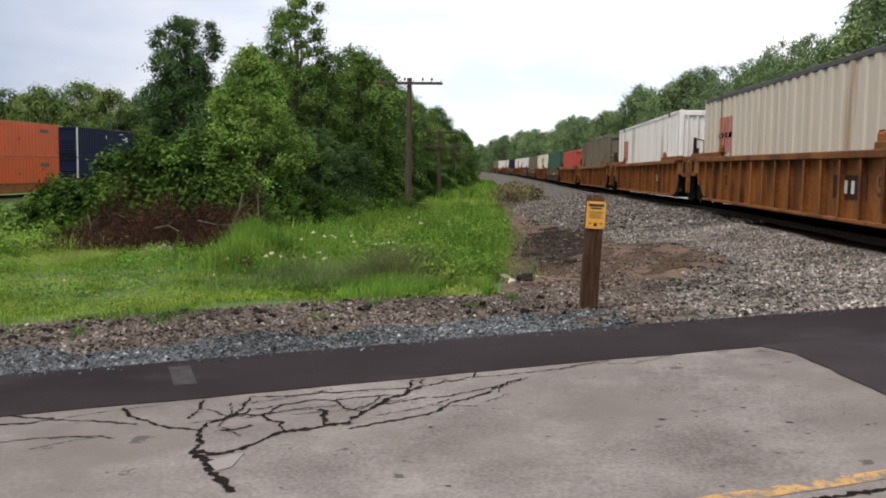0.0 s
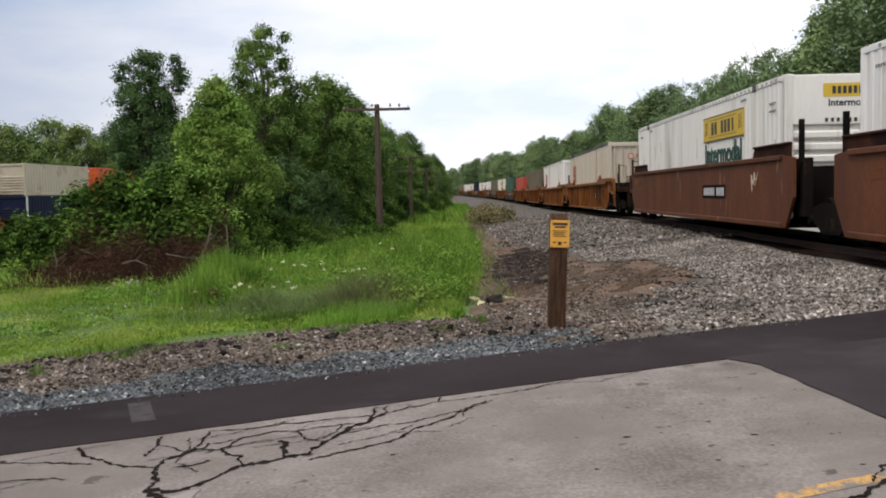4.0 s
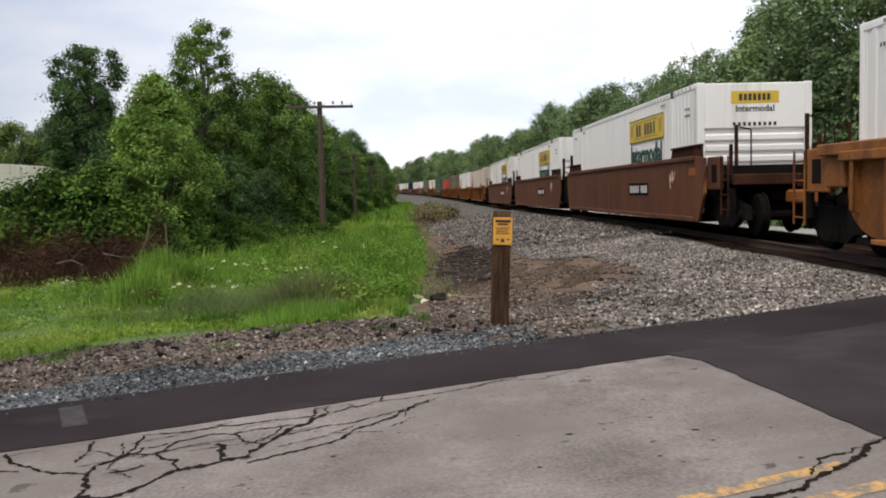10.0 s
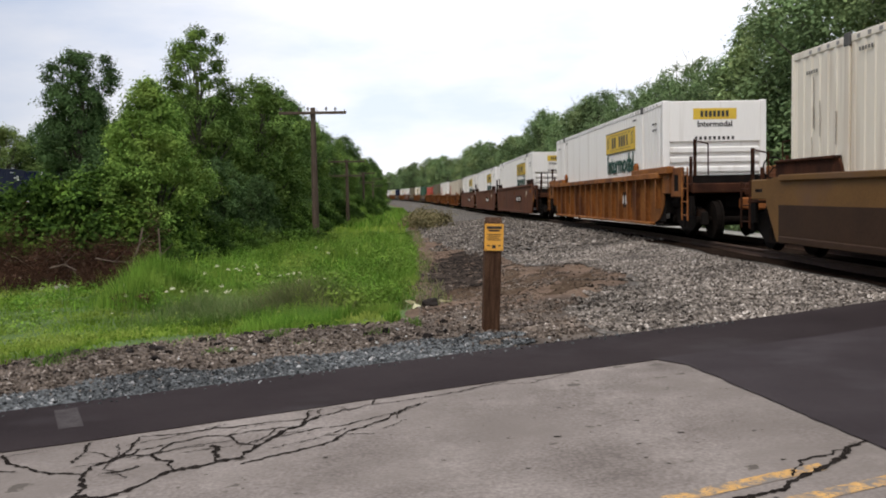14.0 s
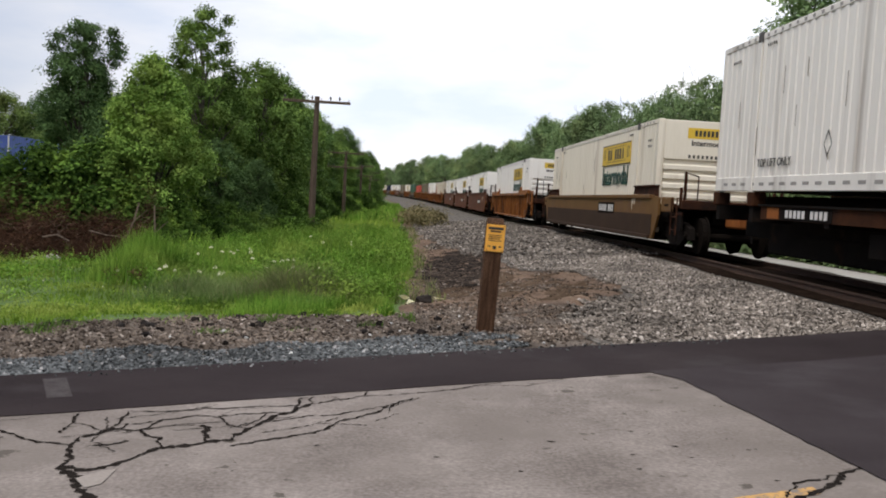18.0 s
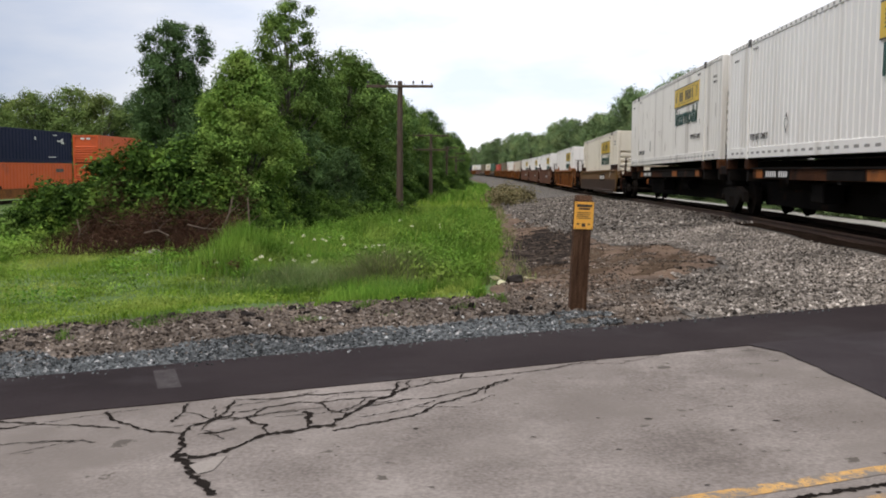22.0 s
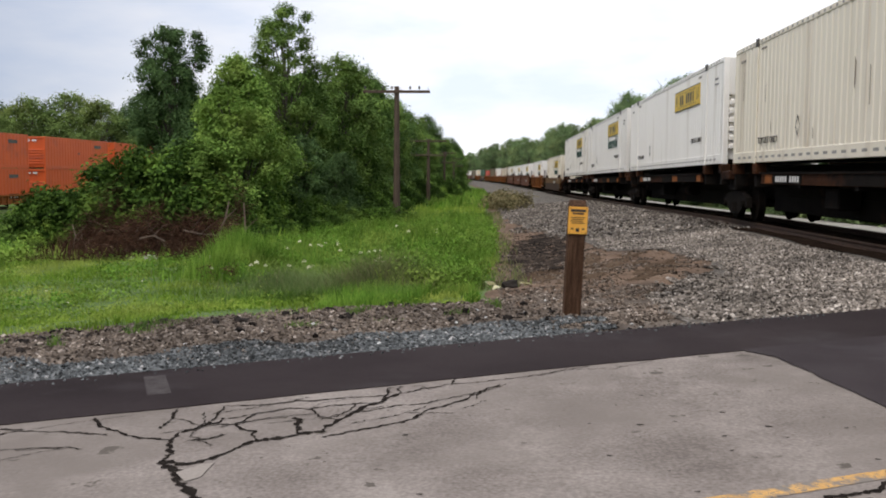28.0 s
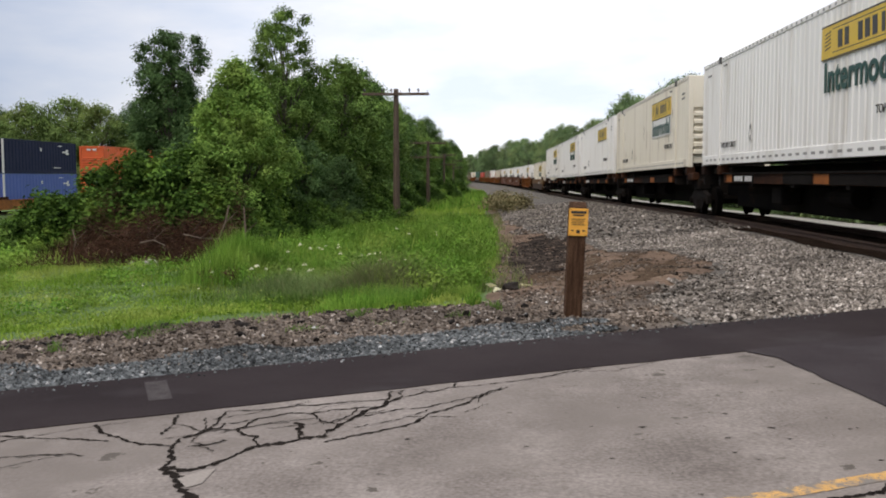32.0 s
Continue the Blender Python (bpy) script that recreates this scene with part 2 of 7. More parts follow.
M_OLD_CREAM = material("stained_cream_paint", [(0.50, 0.435, 0.335), (0.62, 0.55, 0.44)], 0.8, 0.6, 0.05, 30, stain=((0.34, 0.235, 0.14), 0.9, 0.36), stretch=(1.6, 1.6, 0.10), shine=0.3)
M_LOGO_YELLOW = material("yellow_panel_paint", [(0.62, 0.40, 0.03), (0.70, 0.47, 0.04)], 3, 0.5, 0.03)
# Grey that stands for the shade inside rail slots and notches.
M_SLOT = material("slot_shade_grey", [(0.24, 0.225, 0.205), (0.33, 0.31, 0.285)], 3, 0.7, 0)
M_GRIME = material("road_grime", [(0.17, 0.135, 0.105), (0.27, 0.225, 0.18)], 3, 0.8, 0)
M_LOGO_DARK = material("dark_panel_paint", [(0.02, 0.018, 0.015), (0.035, 0.03, 0.02)], 3, 0.5, 0)
M_GREEN_LETTER = material("dark_green_lettering", [(0.003, 0.044, 0.030), (0.006, 0.062, 0.042)], 3, 0.5, 0)
M_RED_PRINT = material("faded_red_print", [(0.42, 0.14, 0.10), (0.5, 0.2, 0.15)], 3, 0.6, 0)
M_WHITE_PRINT = material("white_print", [(0.55, 0.53, 0.5), (0.7, 0.68, 0.65)], 6, 0.6, 0)
M_CAR_YELLOW = material("ochre_car_paint", [(0.140, 0.050, 0.014), (0.235, 0.086, 0.022), (0.335, 0.135, 0.034)], 1.3, 0.65, 0.15, 25, vary=0.16, stain=((0.11, 0.042, 0.018), 0.9, 0.43), stretch=(1.0, 1.0, 0.6), shine=0.18)
M_CAR_BROWN = material("red_brown_car_paint", [(0.066, 0.022, 0.010), (0.110, 0.037, 0.015), (0.160, 0.057, 0.022)], 1.1, 0.65, 0.12, 25, vary=0.1, spots=((0.27, 0.115, 0.035), 0.9, 0.33), stain=((0.085, 0.034, 0.020), 0.9, 0.42), stretch=(1.2, 1.2, 0.35), shine=0.18)
M_CAR_TAN = material("tan_brown_car_paint", [(0.115, 0.058, 0.018), (0.165, 0.086, 0.027)], 1.1, 0.65, 0.12, 25, stain=((0.13, 0.07, 0.035), 0.6, 0.42), spots=((0.36, 0.27, 0.08), 0.8, 0.27), shine=0.18)
M_CAR_DARK = material("brown_lower_car_paint", [(0.028, 0.014, 0.007), (0.048, 0.024, 0.012)], 1.1, 0.7, 0.12, 25, shine=0.18)
# Black steel, its tone lowered for the deep shade under the cars.
M_CAR_BLACK = material("black_steel_with_shade", [(0.006, 0.005, 0.0045), (0.015, 0.012, 0.010)], 2, 0.85, 0.2, stain=((0.04, 0.02, 0.012), 1.2, 0.33), shine=0.05)
M_RUST = material("rusty_orange_steel", [(0.20, 0.068, 0.022), (0.32, 0.11, 0.03)], 2, 0.8, 0.2, stain=((0.08, 0.035, 0.02), 1.0, 0.4), shine=0.1)
M_PATCH = material("dull_orange_primer", [(0.13, 0.048, 0.018), (0.22, 0.085, 0.028)], 4, 0.8, 0.2, stain=((0.085, 0.034, 0.018), 2.0, 0.45), shine=0.1)
# Wheel steel darkened to hold the shade under the train.
M_WHEEL = material("wheel_steel_with_shade", [(0.006, 0.005, 0.0045), (0.013, 0.010, 0.008)], 4, 0.8, 0.1, shine=0.02)
M_END = material("rust_brown_end_steel", [(0.020, 0.010, 0.007), (0.048, 0.020, 0.012), (0.085, 0.034, 0.018)], 2, 0.85, 0.2, stain=((0.02, 0.012, 0.009), 1.5, 0.45), shine=0.05)
M_SILL = material("sooty_rust_sill", [(0.020, 0.010, 0.007), (0.045, 0.019, 0.010), (0.085, 0.033, 0.014)], 1.2, 0.85, 0.2, stain=((0.012, 0.009, 0.008), 0.7, 0.46), shine=0.05)
M_ORANGE = material("orange_container_paint", [(0.52, 0.074, 0.010), (0.60, 0.096, 0.015)], 0.7, 0.5, 0.04, 25, vary=0.06, stain=((0.42, 0.07, 0.02), 0.5, 0.38))
M_SALMON = material("faded_orange_container_paint", [(0.54, 0.115, 0.034), (0.62, 0.145, 0.045)], 0.7, 0.5, 0.04, 25, vary=0.05)
M_NAVY = material("navy_container_paint", [(0.006, 0.009, 0.030), (0.010, 0.014, 0.042)], 0.7, 0.6, 0.04, 25, vary=0.06, shine=0.15)
M_BLUE = material("blue_container_paint", [(0.045, 0.08, 0.27), (0.06, 0.10, 0.33)], 0.7, 0.5, 0.04, 25, vary=0.05)
M_RED = material("red_container_paint", [(0.42, 0.06, 0.04), (0.50, 0.08, 0.05)], 0.7, 0.5, 0.04, 25)
M_GREEN = material("green_container_paint", [(0.03, 0.085, 0.05), (0.045, 0.11, 0.065)], 0.7, 0.5, 0.04, 25)
M_DRAB = material("drab_brown_container_paint", [(0.13, 0.105, 0.065), (0.18, 0.15, 0.095)], 0.7, 0.6, 0.04, 25, stain=((0.10, 0.06, 0.035), 0.6, 0.42))
M_DARK_ROOF = material("tarred_container_roof", [(0.06, 0.058, 0.055), (0.10, 0.095, 0.09)], 2, 0.8, 0.1)
M_LEAF = foliage("maple_leaves", (0.052, 0.108, 0.025), (0.200, 0.315, 0.078), tint=((0.18, 0.27, 0.06), 0.7, 0.44))
M_LEAF_DEEP = foliage("ash_leaves", (0.044, 0.092, 0.024), (0.140, 0.235, 0.064))
# The oak's own dark green; on the understorey it stands for deep shade.
M_LEAF_DARK = foliage("oak_and_shade_leaves", (0.036, 0.072, 0.026), (0.105, 0.175, 0.060))
M_LEAF_LIGHT = foliage("box_elder_leaves", (0.085, 0.170, 0.032), (0.250, 0.385, 0.082), tint=((0.26, 0.37, 0.08), 0.9, 0.43))
# Distance haze is mixed into the next two leaf colours; no air volume.
M_LEAF_HAZE = foliage("haze_paled_wood_leaves", (0.118, 0.190, 0.080), (0.225, 0.312, 0.140), tint=((0.225, 0.28, 0.115), 0.3, 0.42))
M_LEAF_FAR = foliage("haze_paled_far_leaves", (0.095, 0.150, 0.046), (0.190, 0.265, 0.078), tint=((0.20, 0.24, 0.07), 0.16, 0.45))
M_DEADWOOD = material("bleached_deadwood", [(0.085, 0.058, 0.04), (0.16, 0.12, 0.088)], 5, 0.9, 0.2)
# Low dark end holds the shade between vine clumps.
M_VINE = foliage("vine_leaves", (0.014, 0.036, 0.007), (0.100, 0.185, 0.030), patch=(0.45, 1.4), cell=0.9, tint=((0.16, 0.24, 0.04), 0.8, 0.38))
M_GRASS = foliage("meadow_grass", (0.115, 0.215, 0.022), (0.262, 0.405, 0.055), (0.33, 0.38, 0.11), 0.3, (0.55, 1.35), 1.1, ((0.29, 0.35, 0.075), 0.55, 0.46))
M_TALL = foliage("tall_weed_leaves", (0.055, 0.135, 0.016), (0.180, 0.330, 0.046), (0.215, 0.32, 0.065), 0.25, (0.5, 1.4), 0.9, ((0.225, 0.325, 0.062), 0.5, 0.45))
M_DRY = foliage("seeding_grass", (0.115, 0.165, 0.050), (0.25, 0.24, 0.115), (0.32, 0.22, 0.15), 0.3)
M_BLUE_GRASS = foliage("bluish_grass", (0.080, 0.155, 0.030), (0.170, 0.285, 0.060), (0.24, 0.24, 0.10), 0.3)
M_DRY_BUSH = foliage("dry_bush_leaves", (0.12, 0.11, 0.05), (0.27, 0.225, 0.115), (0.35, 0.27, 0.16), 0.2)
M_DOCK = foliage("dock_seed_heads", (0.050, 0.034, 0.016), (0.125, 0.078, 0.040), None, 0.1)
M_FADED = foliage("faded_grass_blades", (0.095, 0.150, 0.048), (0.195, 0.250, 0.095), (0.28, 0.24, 0.14), 0.3)
# Brown twigs; the near-black end stands for shade deep in the heap.
M_TWIG = foliage("dead_brush_twigs", (0.014, 0.007, 0.004), (0.100, 0.052, 0.031), (0.19, 0.13, 0.09), 0.0)
M_WITHERED = foliage("withered_vine_leaves", (0.085, 0.040, 0.022), (0.20, 0.105, 0.065), (0.27, 0.18, 0.12), 0.1)
M_FIELD_STONE = material("pale_field_stone", [(0.22, 0.20, 0.18), (0.36, 0.33, 0.30)], 5, 0.9, 0.5, 25, shine=0.2)
M_PETAL = material("white_petals", [(0.74, 0.71, 0.48), (0.82, 0.79, 0.58)], 8, 0.7, 0)
M_MEADOW = material("meadow_soil_and_thatch", [(0.045, 0.085, 0.014), (0.070, 0.125, 0.020), (0.095, 0.140, 0.035)], 0.8, 0.95, 0.6, 12)
M_GRAVEL = material("blue_grey_crushed_stone", [(0.06, 0.065, 0.068), (0.11, 0.118, 0.122), (0.18, 0.19, 0.195)], 3.0, 0.9, 0.7, 30)
M_PALE_ROAD = material("pale_limestone_gravel", [(0.30, 0.285, 0.26), (0.40, 0.385, 0.355), (0.48, 0.465, 0.435)], 1.5, 0.95, 0.4, 40, shine=0.1)
M_BROWN_GRAVEL = material("brown_crushed_stone", [(0.055, 0.043, 0.035), (0.115, 0.093, 0.076), (0.185, 0.155, 0.130)], 3.0, 0.9, 0.7, 30, shine=0.1)
M_BEIGE = material("beige_container_paint", [(0.44, 0.37, 0.28), (0.52, 0.44, 0.34)], 0.7, 0.5, 0.04, 25, stain=((0.34, 0.24, 0.16), 0.5, 0.4))
# Dark brown track bed with the train's shadow put into its colour.
M_BED_SHADE = material("train_shade_brown_ballast", [(0.009, 0.006, 0.005), (0.018, 0.012, 0.009), (0.034, 0.024, 0.018)], 4.0, 0.95, 0.9, 20, shine=0.0)
M_STONE = foliage("ballast_stones", (0.026, 0.021, 0.017), (0.330, 0.288, 0.248), (0.62, 0.56, 0.50), 0.0)
M_STONE_BLUE = foliage("blue_grey_stones", (0.026, 0.028, 0.029), (0.170, 0.180, 0.182), (0.42, 0.41, 0.40), 0.0)
M_STONE_BROWN = foliage("brown_stones", (0.030, 0.022, 0.017), (0.225, 0.182, 0.148), (0.46, 0.40, 0.35), 0.0)
M_DIRT = foliage("earth_crumbs", (0.060, 0.042, 0.029), (0.13, 0.094, 0.067), (0.24, 0.195, 0.15), 0.0)
M_CLOD = foliage("black_asphalt_clods", (0.010, 0.008, 0.007), (0.03, 0.025, 0.022), None, 0.0)


# ---- builders ----
def mesh_object(name, bm, mat, smooth=False):
    me = bpy.data.meshes.new(name)
    bm.to_mesh(me)
    bm.free()
    for m in mat if isinstance(mat, (list, tuple)) else [mat]:
        me.materials.append(m)
    if smooth:
        for p in me.polygons:
            p.use_smooth = True
    return new(name, me)


def part(name, bm, mat, parent, label="", smooth=False):
    ob = mesh_object(name, bm, mat, smooth)
    ob.parent = parent
    if label:
        tagged(ob, label)
    return ob


def array_object(name, verts, faces, mat):
    me = bpy.data.meshes.new(name)
    me.from_pydata(verts if isinstance(verts, list) else verts.tolist(), [], faces if isinstance(faces, list) else faces.tolist())
    me.materials.append(mat)
    me.update()
    return new(name, me)


def box(bm, x0, x1, y0, y1, z0, z1, bevel=0.0):
    v = [bm.verts.new((x, y, z)) for z in (z0, z1) for y in (y0, y1) for x in (x0, x1)]
    fs = [bm.faces.new([v[i] for i in q]) for q in ((0, 2, 3, 1), (4, 5, 7, 6), (0, 1, 5, 4), (2, 6, 7, 3), (0, 4, 6, 2), (1, 3, 7, 5))]
    if bevel:
        es = list({e for f in fs for e in f.edges})
        bmesh.ops.bevel(bm, geom=es, offset=bevel, segments=1, affect="EDGES")
    return bm


def boxes(*dims, bevel=0.0):
    bm = bmesh.new()
    for d in dims:
        box(bm, *d, bevel=bevel)
    return bm


def tube(bm, a, b, r0, r1, n=8):
    """A tapered round bar from a to b."""
    a, b = Vector(a), Vector(b)
    q = (b - a).to_track_quat("Z", "Y").to_matrix()
    rings = []
    for p, r in ((a, r0), (b, r1)):
        rings.append([bm.verts.new(p + q @ Vector((math.cos(i * math.tau / n) * r, math.sin(i * math.tau / n) * r, 0))) for i in range(n)])
    for i in range(n):
        bm.faces.new((rings[0][i], rings[0][(i + 1) % n], rings[1][(i + 1) % n], rings[1][i]))
    bm.faces.new(rings[0][::-1])
    bm.faces.new(rings[1])
    return bm


def prism(bm, outline, x0, x1):
    """An outline in the y-z plane, thick from x0 to x1."""
    a = [bm.verts.new((x0, y, z)) for y, z in outline]
    b = [bm.verts.new((x1, y, z)) for y, z in outline]
    n = len(outline)
    bm.faces.new(a)
    bm.faces.new(b[::-1])
    for i in range(n):
        bm.faces.new((a[(i + 1) % n], a[i], b[i], b[(i + 1) % n]))
    bmesh.ops.recalc_face_normals(bm, faces=bm.faces)
    return bm


def empty(name, label, category, group=""):
    return tagged(new(name), label, category, group)


LETTERS = {}


def lettering(text, size, mat, heavy=False):
    """A flat mesh of a word in the built-in font, reading along +x, centred, in the x-y plane."""
    key = (text, size, mat.name, heavy)
    if key not in LETTERS:
        cu = bpy.data.curves.new("word", "FONT")
        cu.body, cu.size, cu.align_x, cu.align_y, cu.extrude = text, size, "CENTER", "CENTER", 0.004
        cu.resolution_u = 3
        cu.offset = size * 0.022 if heavy else 0.0
        ob = bpy.data.objects.new("word", cu)
        scene.collection.objects.link(ob)
        me = bpy.data.meshes.new_from_object(ob.evaluated_get(bpy.context.evaluated_depsgraph_get()))
        bpy.data.objects.remove(ob)
        me.materials.clear()
        me.materials.append(mat)
        LETTERS[key] = me
    return LETTERS[key]


# ---- the lie of the land ----
ROAD_ANGLE = radians(22.8)
UX, UY = math.cos(ROAD_ANGLE), math.sin(ROAD_ANGLE)
RAIL_Z, TRACK_X = 0.40, 7.715
LEFT_X, LEFT_RAIL_Z = -40.8, -1.35


def across(x, y):
    """Metres across the road from the camera's foot."""
    return -UY * x + UX * y


def road_z(x):
    return float(np.interp(x, [-60, -42.5, -39, -30, -4, 0.6, 4, 6, 6.85, 8.6, 12, 30, 80], [-1.6, -1.36, -1.36, -1.1, 0, 0.13, 0.2, 0.28, 0.39, 0.39, 0.3, 0.0, -0.4]))


def track_drop(y):
    return float(np.interp(y, [28, 50, 75, 110, 160, 400], [0, 0.18, 0.38, 0.52, 0.58, 0.6]))


def track_bend(y):
    return -1.75e-4 * max(0.0, y - 75) ** 2


def ease(v):
    v = min(1.0, max(0.0, v))
    return v * v * (3 - 2 * v)


SECTION_X = [-400, -60, -46, -43.2, -42.5, -39.1, -38.4, -35, -25, -12, -5, 0, 1.5, 3, 5.7, 6.3, 9.1, 9.7, 12, 16, 40, 400]
SECTION_Z = [-2.2, -2.0, -1.9, -1.55, -1.5, -1.5, -1.55, -1.9, -1.5, -0.62, -0.42, -0.3, -0.18, -0.04, 0.19, 0.22, 0.22, 0.19, -0.15, -0.3, -0.4, -0.6]


def land_z(x, y):
    bend = track_bend(y) if y > 75 else 0.0
    xs = x - (bend if x > -15 else 0)
    z = float(np.interp(xs, SECTION_X, SECTION_Z)) - track_drop(y) * ease((xs + 12) / 12)
    w = across(x, y)
    side = w - 7.5 if w > 3 else -2.2 - w
    edge = road_z(x) - 0.05
    k = ease((side - 2.4) / 5.0)
    if abs(x - TRACK_X) < 3.2 or abs(x - LEFT_X) < 3.2:
        k = ease(side / 0.5)
    z = edge * (1 - k) + z * k
    if 0.2 < x < 4.6 and 9.0 < y < 40 and side > 0.6:
        u, v = 0.337 * x + 0.941 * y, 0.941 * x - 0.337 * y
        fade = ease((x - 0.2) / 0.6) * ease((4.6 - x) / 1.0) * ease((side - 0.6) / 2.0) * ease((40 - y) / 10)
        z += fade * (0.07 * noise.noise((u * 0.4, v * 2.0, 1.0)) + 0.045 * noise.noise((u * 1.3, v * 4.2, 5.0)) + 0.02 * noise.noise((x * 5, y * 5, 8.0)))
        z += 0.13 * fade * math.exp(-((x - 2.7) / 0.8) ** 2 - ((y - 15.2) / 2.2) ** 2)
    if side > 1.5:
        z += 0.05 * noise.noise((x * 0.5, y * 0.5, 3.0)) * (0.3 if x > 3 else 1)
    return z if side > -0.2 else edge - 0.1


def sheet(name, xs, ys, mat, lift=0.0):
    verts = [(x, y, land_z(x, y) + lift - (0.2 if 0.75 < x < 15 and y > 9.5 and across(x, y) > 8.2 else 0)) for y in ys for x in xs]
    n = len(xs)
    faces = [(j * n + i, j * n + i + 1, (j + 1) * n + i + 1, (j + 1) * n + i) for j in range(len(ys) - 1) for i in range(n - 1)]
    ob = array_object(name, verts, faces, mat)
    for p in ob.data.polygons:
        p.use_smooth = True
    return ob


xs = sorted(set([-2500, -1200, -600, -300, -150, -100, -80, -60] + list(np.arange(-50, -14, 1.2)) + list(np.arange(-14, 16, 0.33)) + list(np.arange(16, 40, 2)) + [60, 90, 150, 300, 600, 1200, 2500]))
ys = sorted(set([-2500, -1000, -400, -200, -100, -60, -40] + list(np.arange(-30, 5, 1.5)) + list(np.arange(5, 34, 0.33)) + list(np.arange(34, 110, 2)) + list(np.arange(110, 520, 10)) + [600, 900, 1500, 2500]))
ground = tagged(sheet("ground", xs, ys, M_MEADOW), "grassy meadow ground beside the railway", "ground", kind="structure")


def strip(name, w0, w1, s0, s1, mat, lift, label, cut0=None, cut1=None, step=0.5, thick=0.0, inner=None):
    """A band along the road between two distances across it; cut0, cut1: bounds in x instead of along."""
    verts, faces = [], []
    count = max(2, int((s1 - s0) / step) + 1)
    rows = 9
    for i in range(count):
        s = s0 + (s1 - s0) * i / (count - 1)
        for j in range(rows):
            near = inner(UX * s - UY * w0) if inner else w0
            w = near + (w1 - near) * j / (rows - 1)
            x, y = UX * s - UY * w, UY * s + UX * w
            if cut0 is not None and x < cut0(y):
                d = (cut0(y) - x) / UX
                x, y = x + d * UX, y + d * UY
            if cut1 is not None and x > cut1(y):
                d = (cut1(y) - x) / UX
                x, y = x + d * UX, y + d * UY
            edge = 0.012 * noise.noise((x * 4, y * 4, 1.0)) if j in (0, rows - 1) else 0
            verts.append((x - UY * edge, y + UX * edge, road_z(x) + lift))
    for i in range(count - 1):
        for j in range(rows - 1):
            a = i * rows + j
            faces.append((a, a + rows, a + rows + 1, a + 1))
    if thick:
        base = len(verts)
        verts += [(v[0], v[1], v[2] - thick) for v in verts]
        for i in range(count - 1):
            for j in (0, rows - 1):
                a = i * rows + j
                faces.append((a, a + rows, a + rows + base, a + base))
    return tagged(array_object(name, verts, faces, mat), label, "road", kind="structure")


strip_edge = lambda x: 6.21 + 0.02 * noise.noise((x * 5.0, 1.0, 7.0)) + 0.03 * noise.noise((x * 0.9, 4.0, 7.0))
patch_edge = lambda y: 2.62 - 0.115 * (y - 4.64) - 0.5 * max(0.0, y - 7.35) + 0.022 * noise.noise((y * 3.0, 0, 5.0)) + 0.016 * noise.noise((y * 11.0, 0, 2.0))
road = strip("road", -2.2, 6.4, -70, 80, M_OLD_ASPHALT, 0.0, "old cracked light grey asphalt road", thick=0.2)
strip("road_edge_strip", 6.13, 7.5, -70, 9, M_NEW_ASPHALT, 0.007, "fresh black asphalt strip along the road edge", thick=0.22, step=0.25, inner=strip_edge)


def apron():
    """Black asphalt from the ragged end of the old road to the rails."""
    verts, faces, rows, cols = [], [], 90, 24
    for j in range(rows + 1):
        w = -2.2 + 8.45 * j / rows
        s0 = 3.0
        for _ in range(6):
            s0 = (patch_edge(UY * s0 + UX * w) + UY * w) / UX
        for i in range(cols + 1):
            s = s0 + (9.0 - s0) * i / cols
            x, y = UX * s - UY * w, UY * s + UX * w
            verts.append((x, y, road_z(x) + 0.009))
    for j in range(rows):
        for i in range(cols):
            a = j * (cols + 1) + i
            faces.append((a, a + 1, a + cols + 2, a + cols + 1))
    return tagged(array_object("crossing_apron", verts, faces, M_APRON), "black asphalt apron at the railway crossing", "road", kind="structure")


apron()
strip("road_beyond", -2.2, 7.5, 8.9, 40, M_NEW_ASPHALT, 0.004, "black asphalt beyond the railway crossing", thick=0.2)
for w, stop in ((3.375, 2.16), (3.065, 2.45)):
    ob = strip("centre_line", w - 0.055, w + 0.055, -40, 5.0, M_YELLOW_LINE, 0.003, "worn yellow centre line", cut1=lambda y, stop=stop: stop)
    ob.parent = road
    del ob["category"], ob["kind"]
strip("dusty_patch", 6.62, 7.28, 0.29, 0.45, M_GRAY_PATCH, 0.010, "pale dusty patch on the black strip", step=0.1)


SPALL = ((-1.54, 4.55), (-1.45, 4.41), (-1.39, 4.47), (-1.39, 4.71), (-1.45, 4.68))


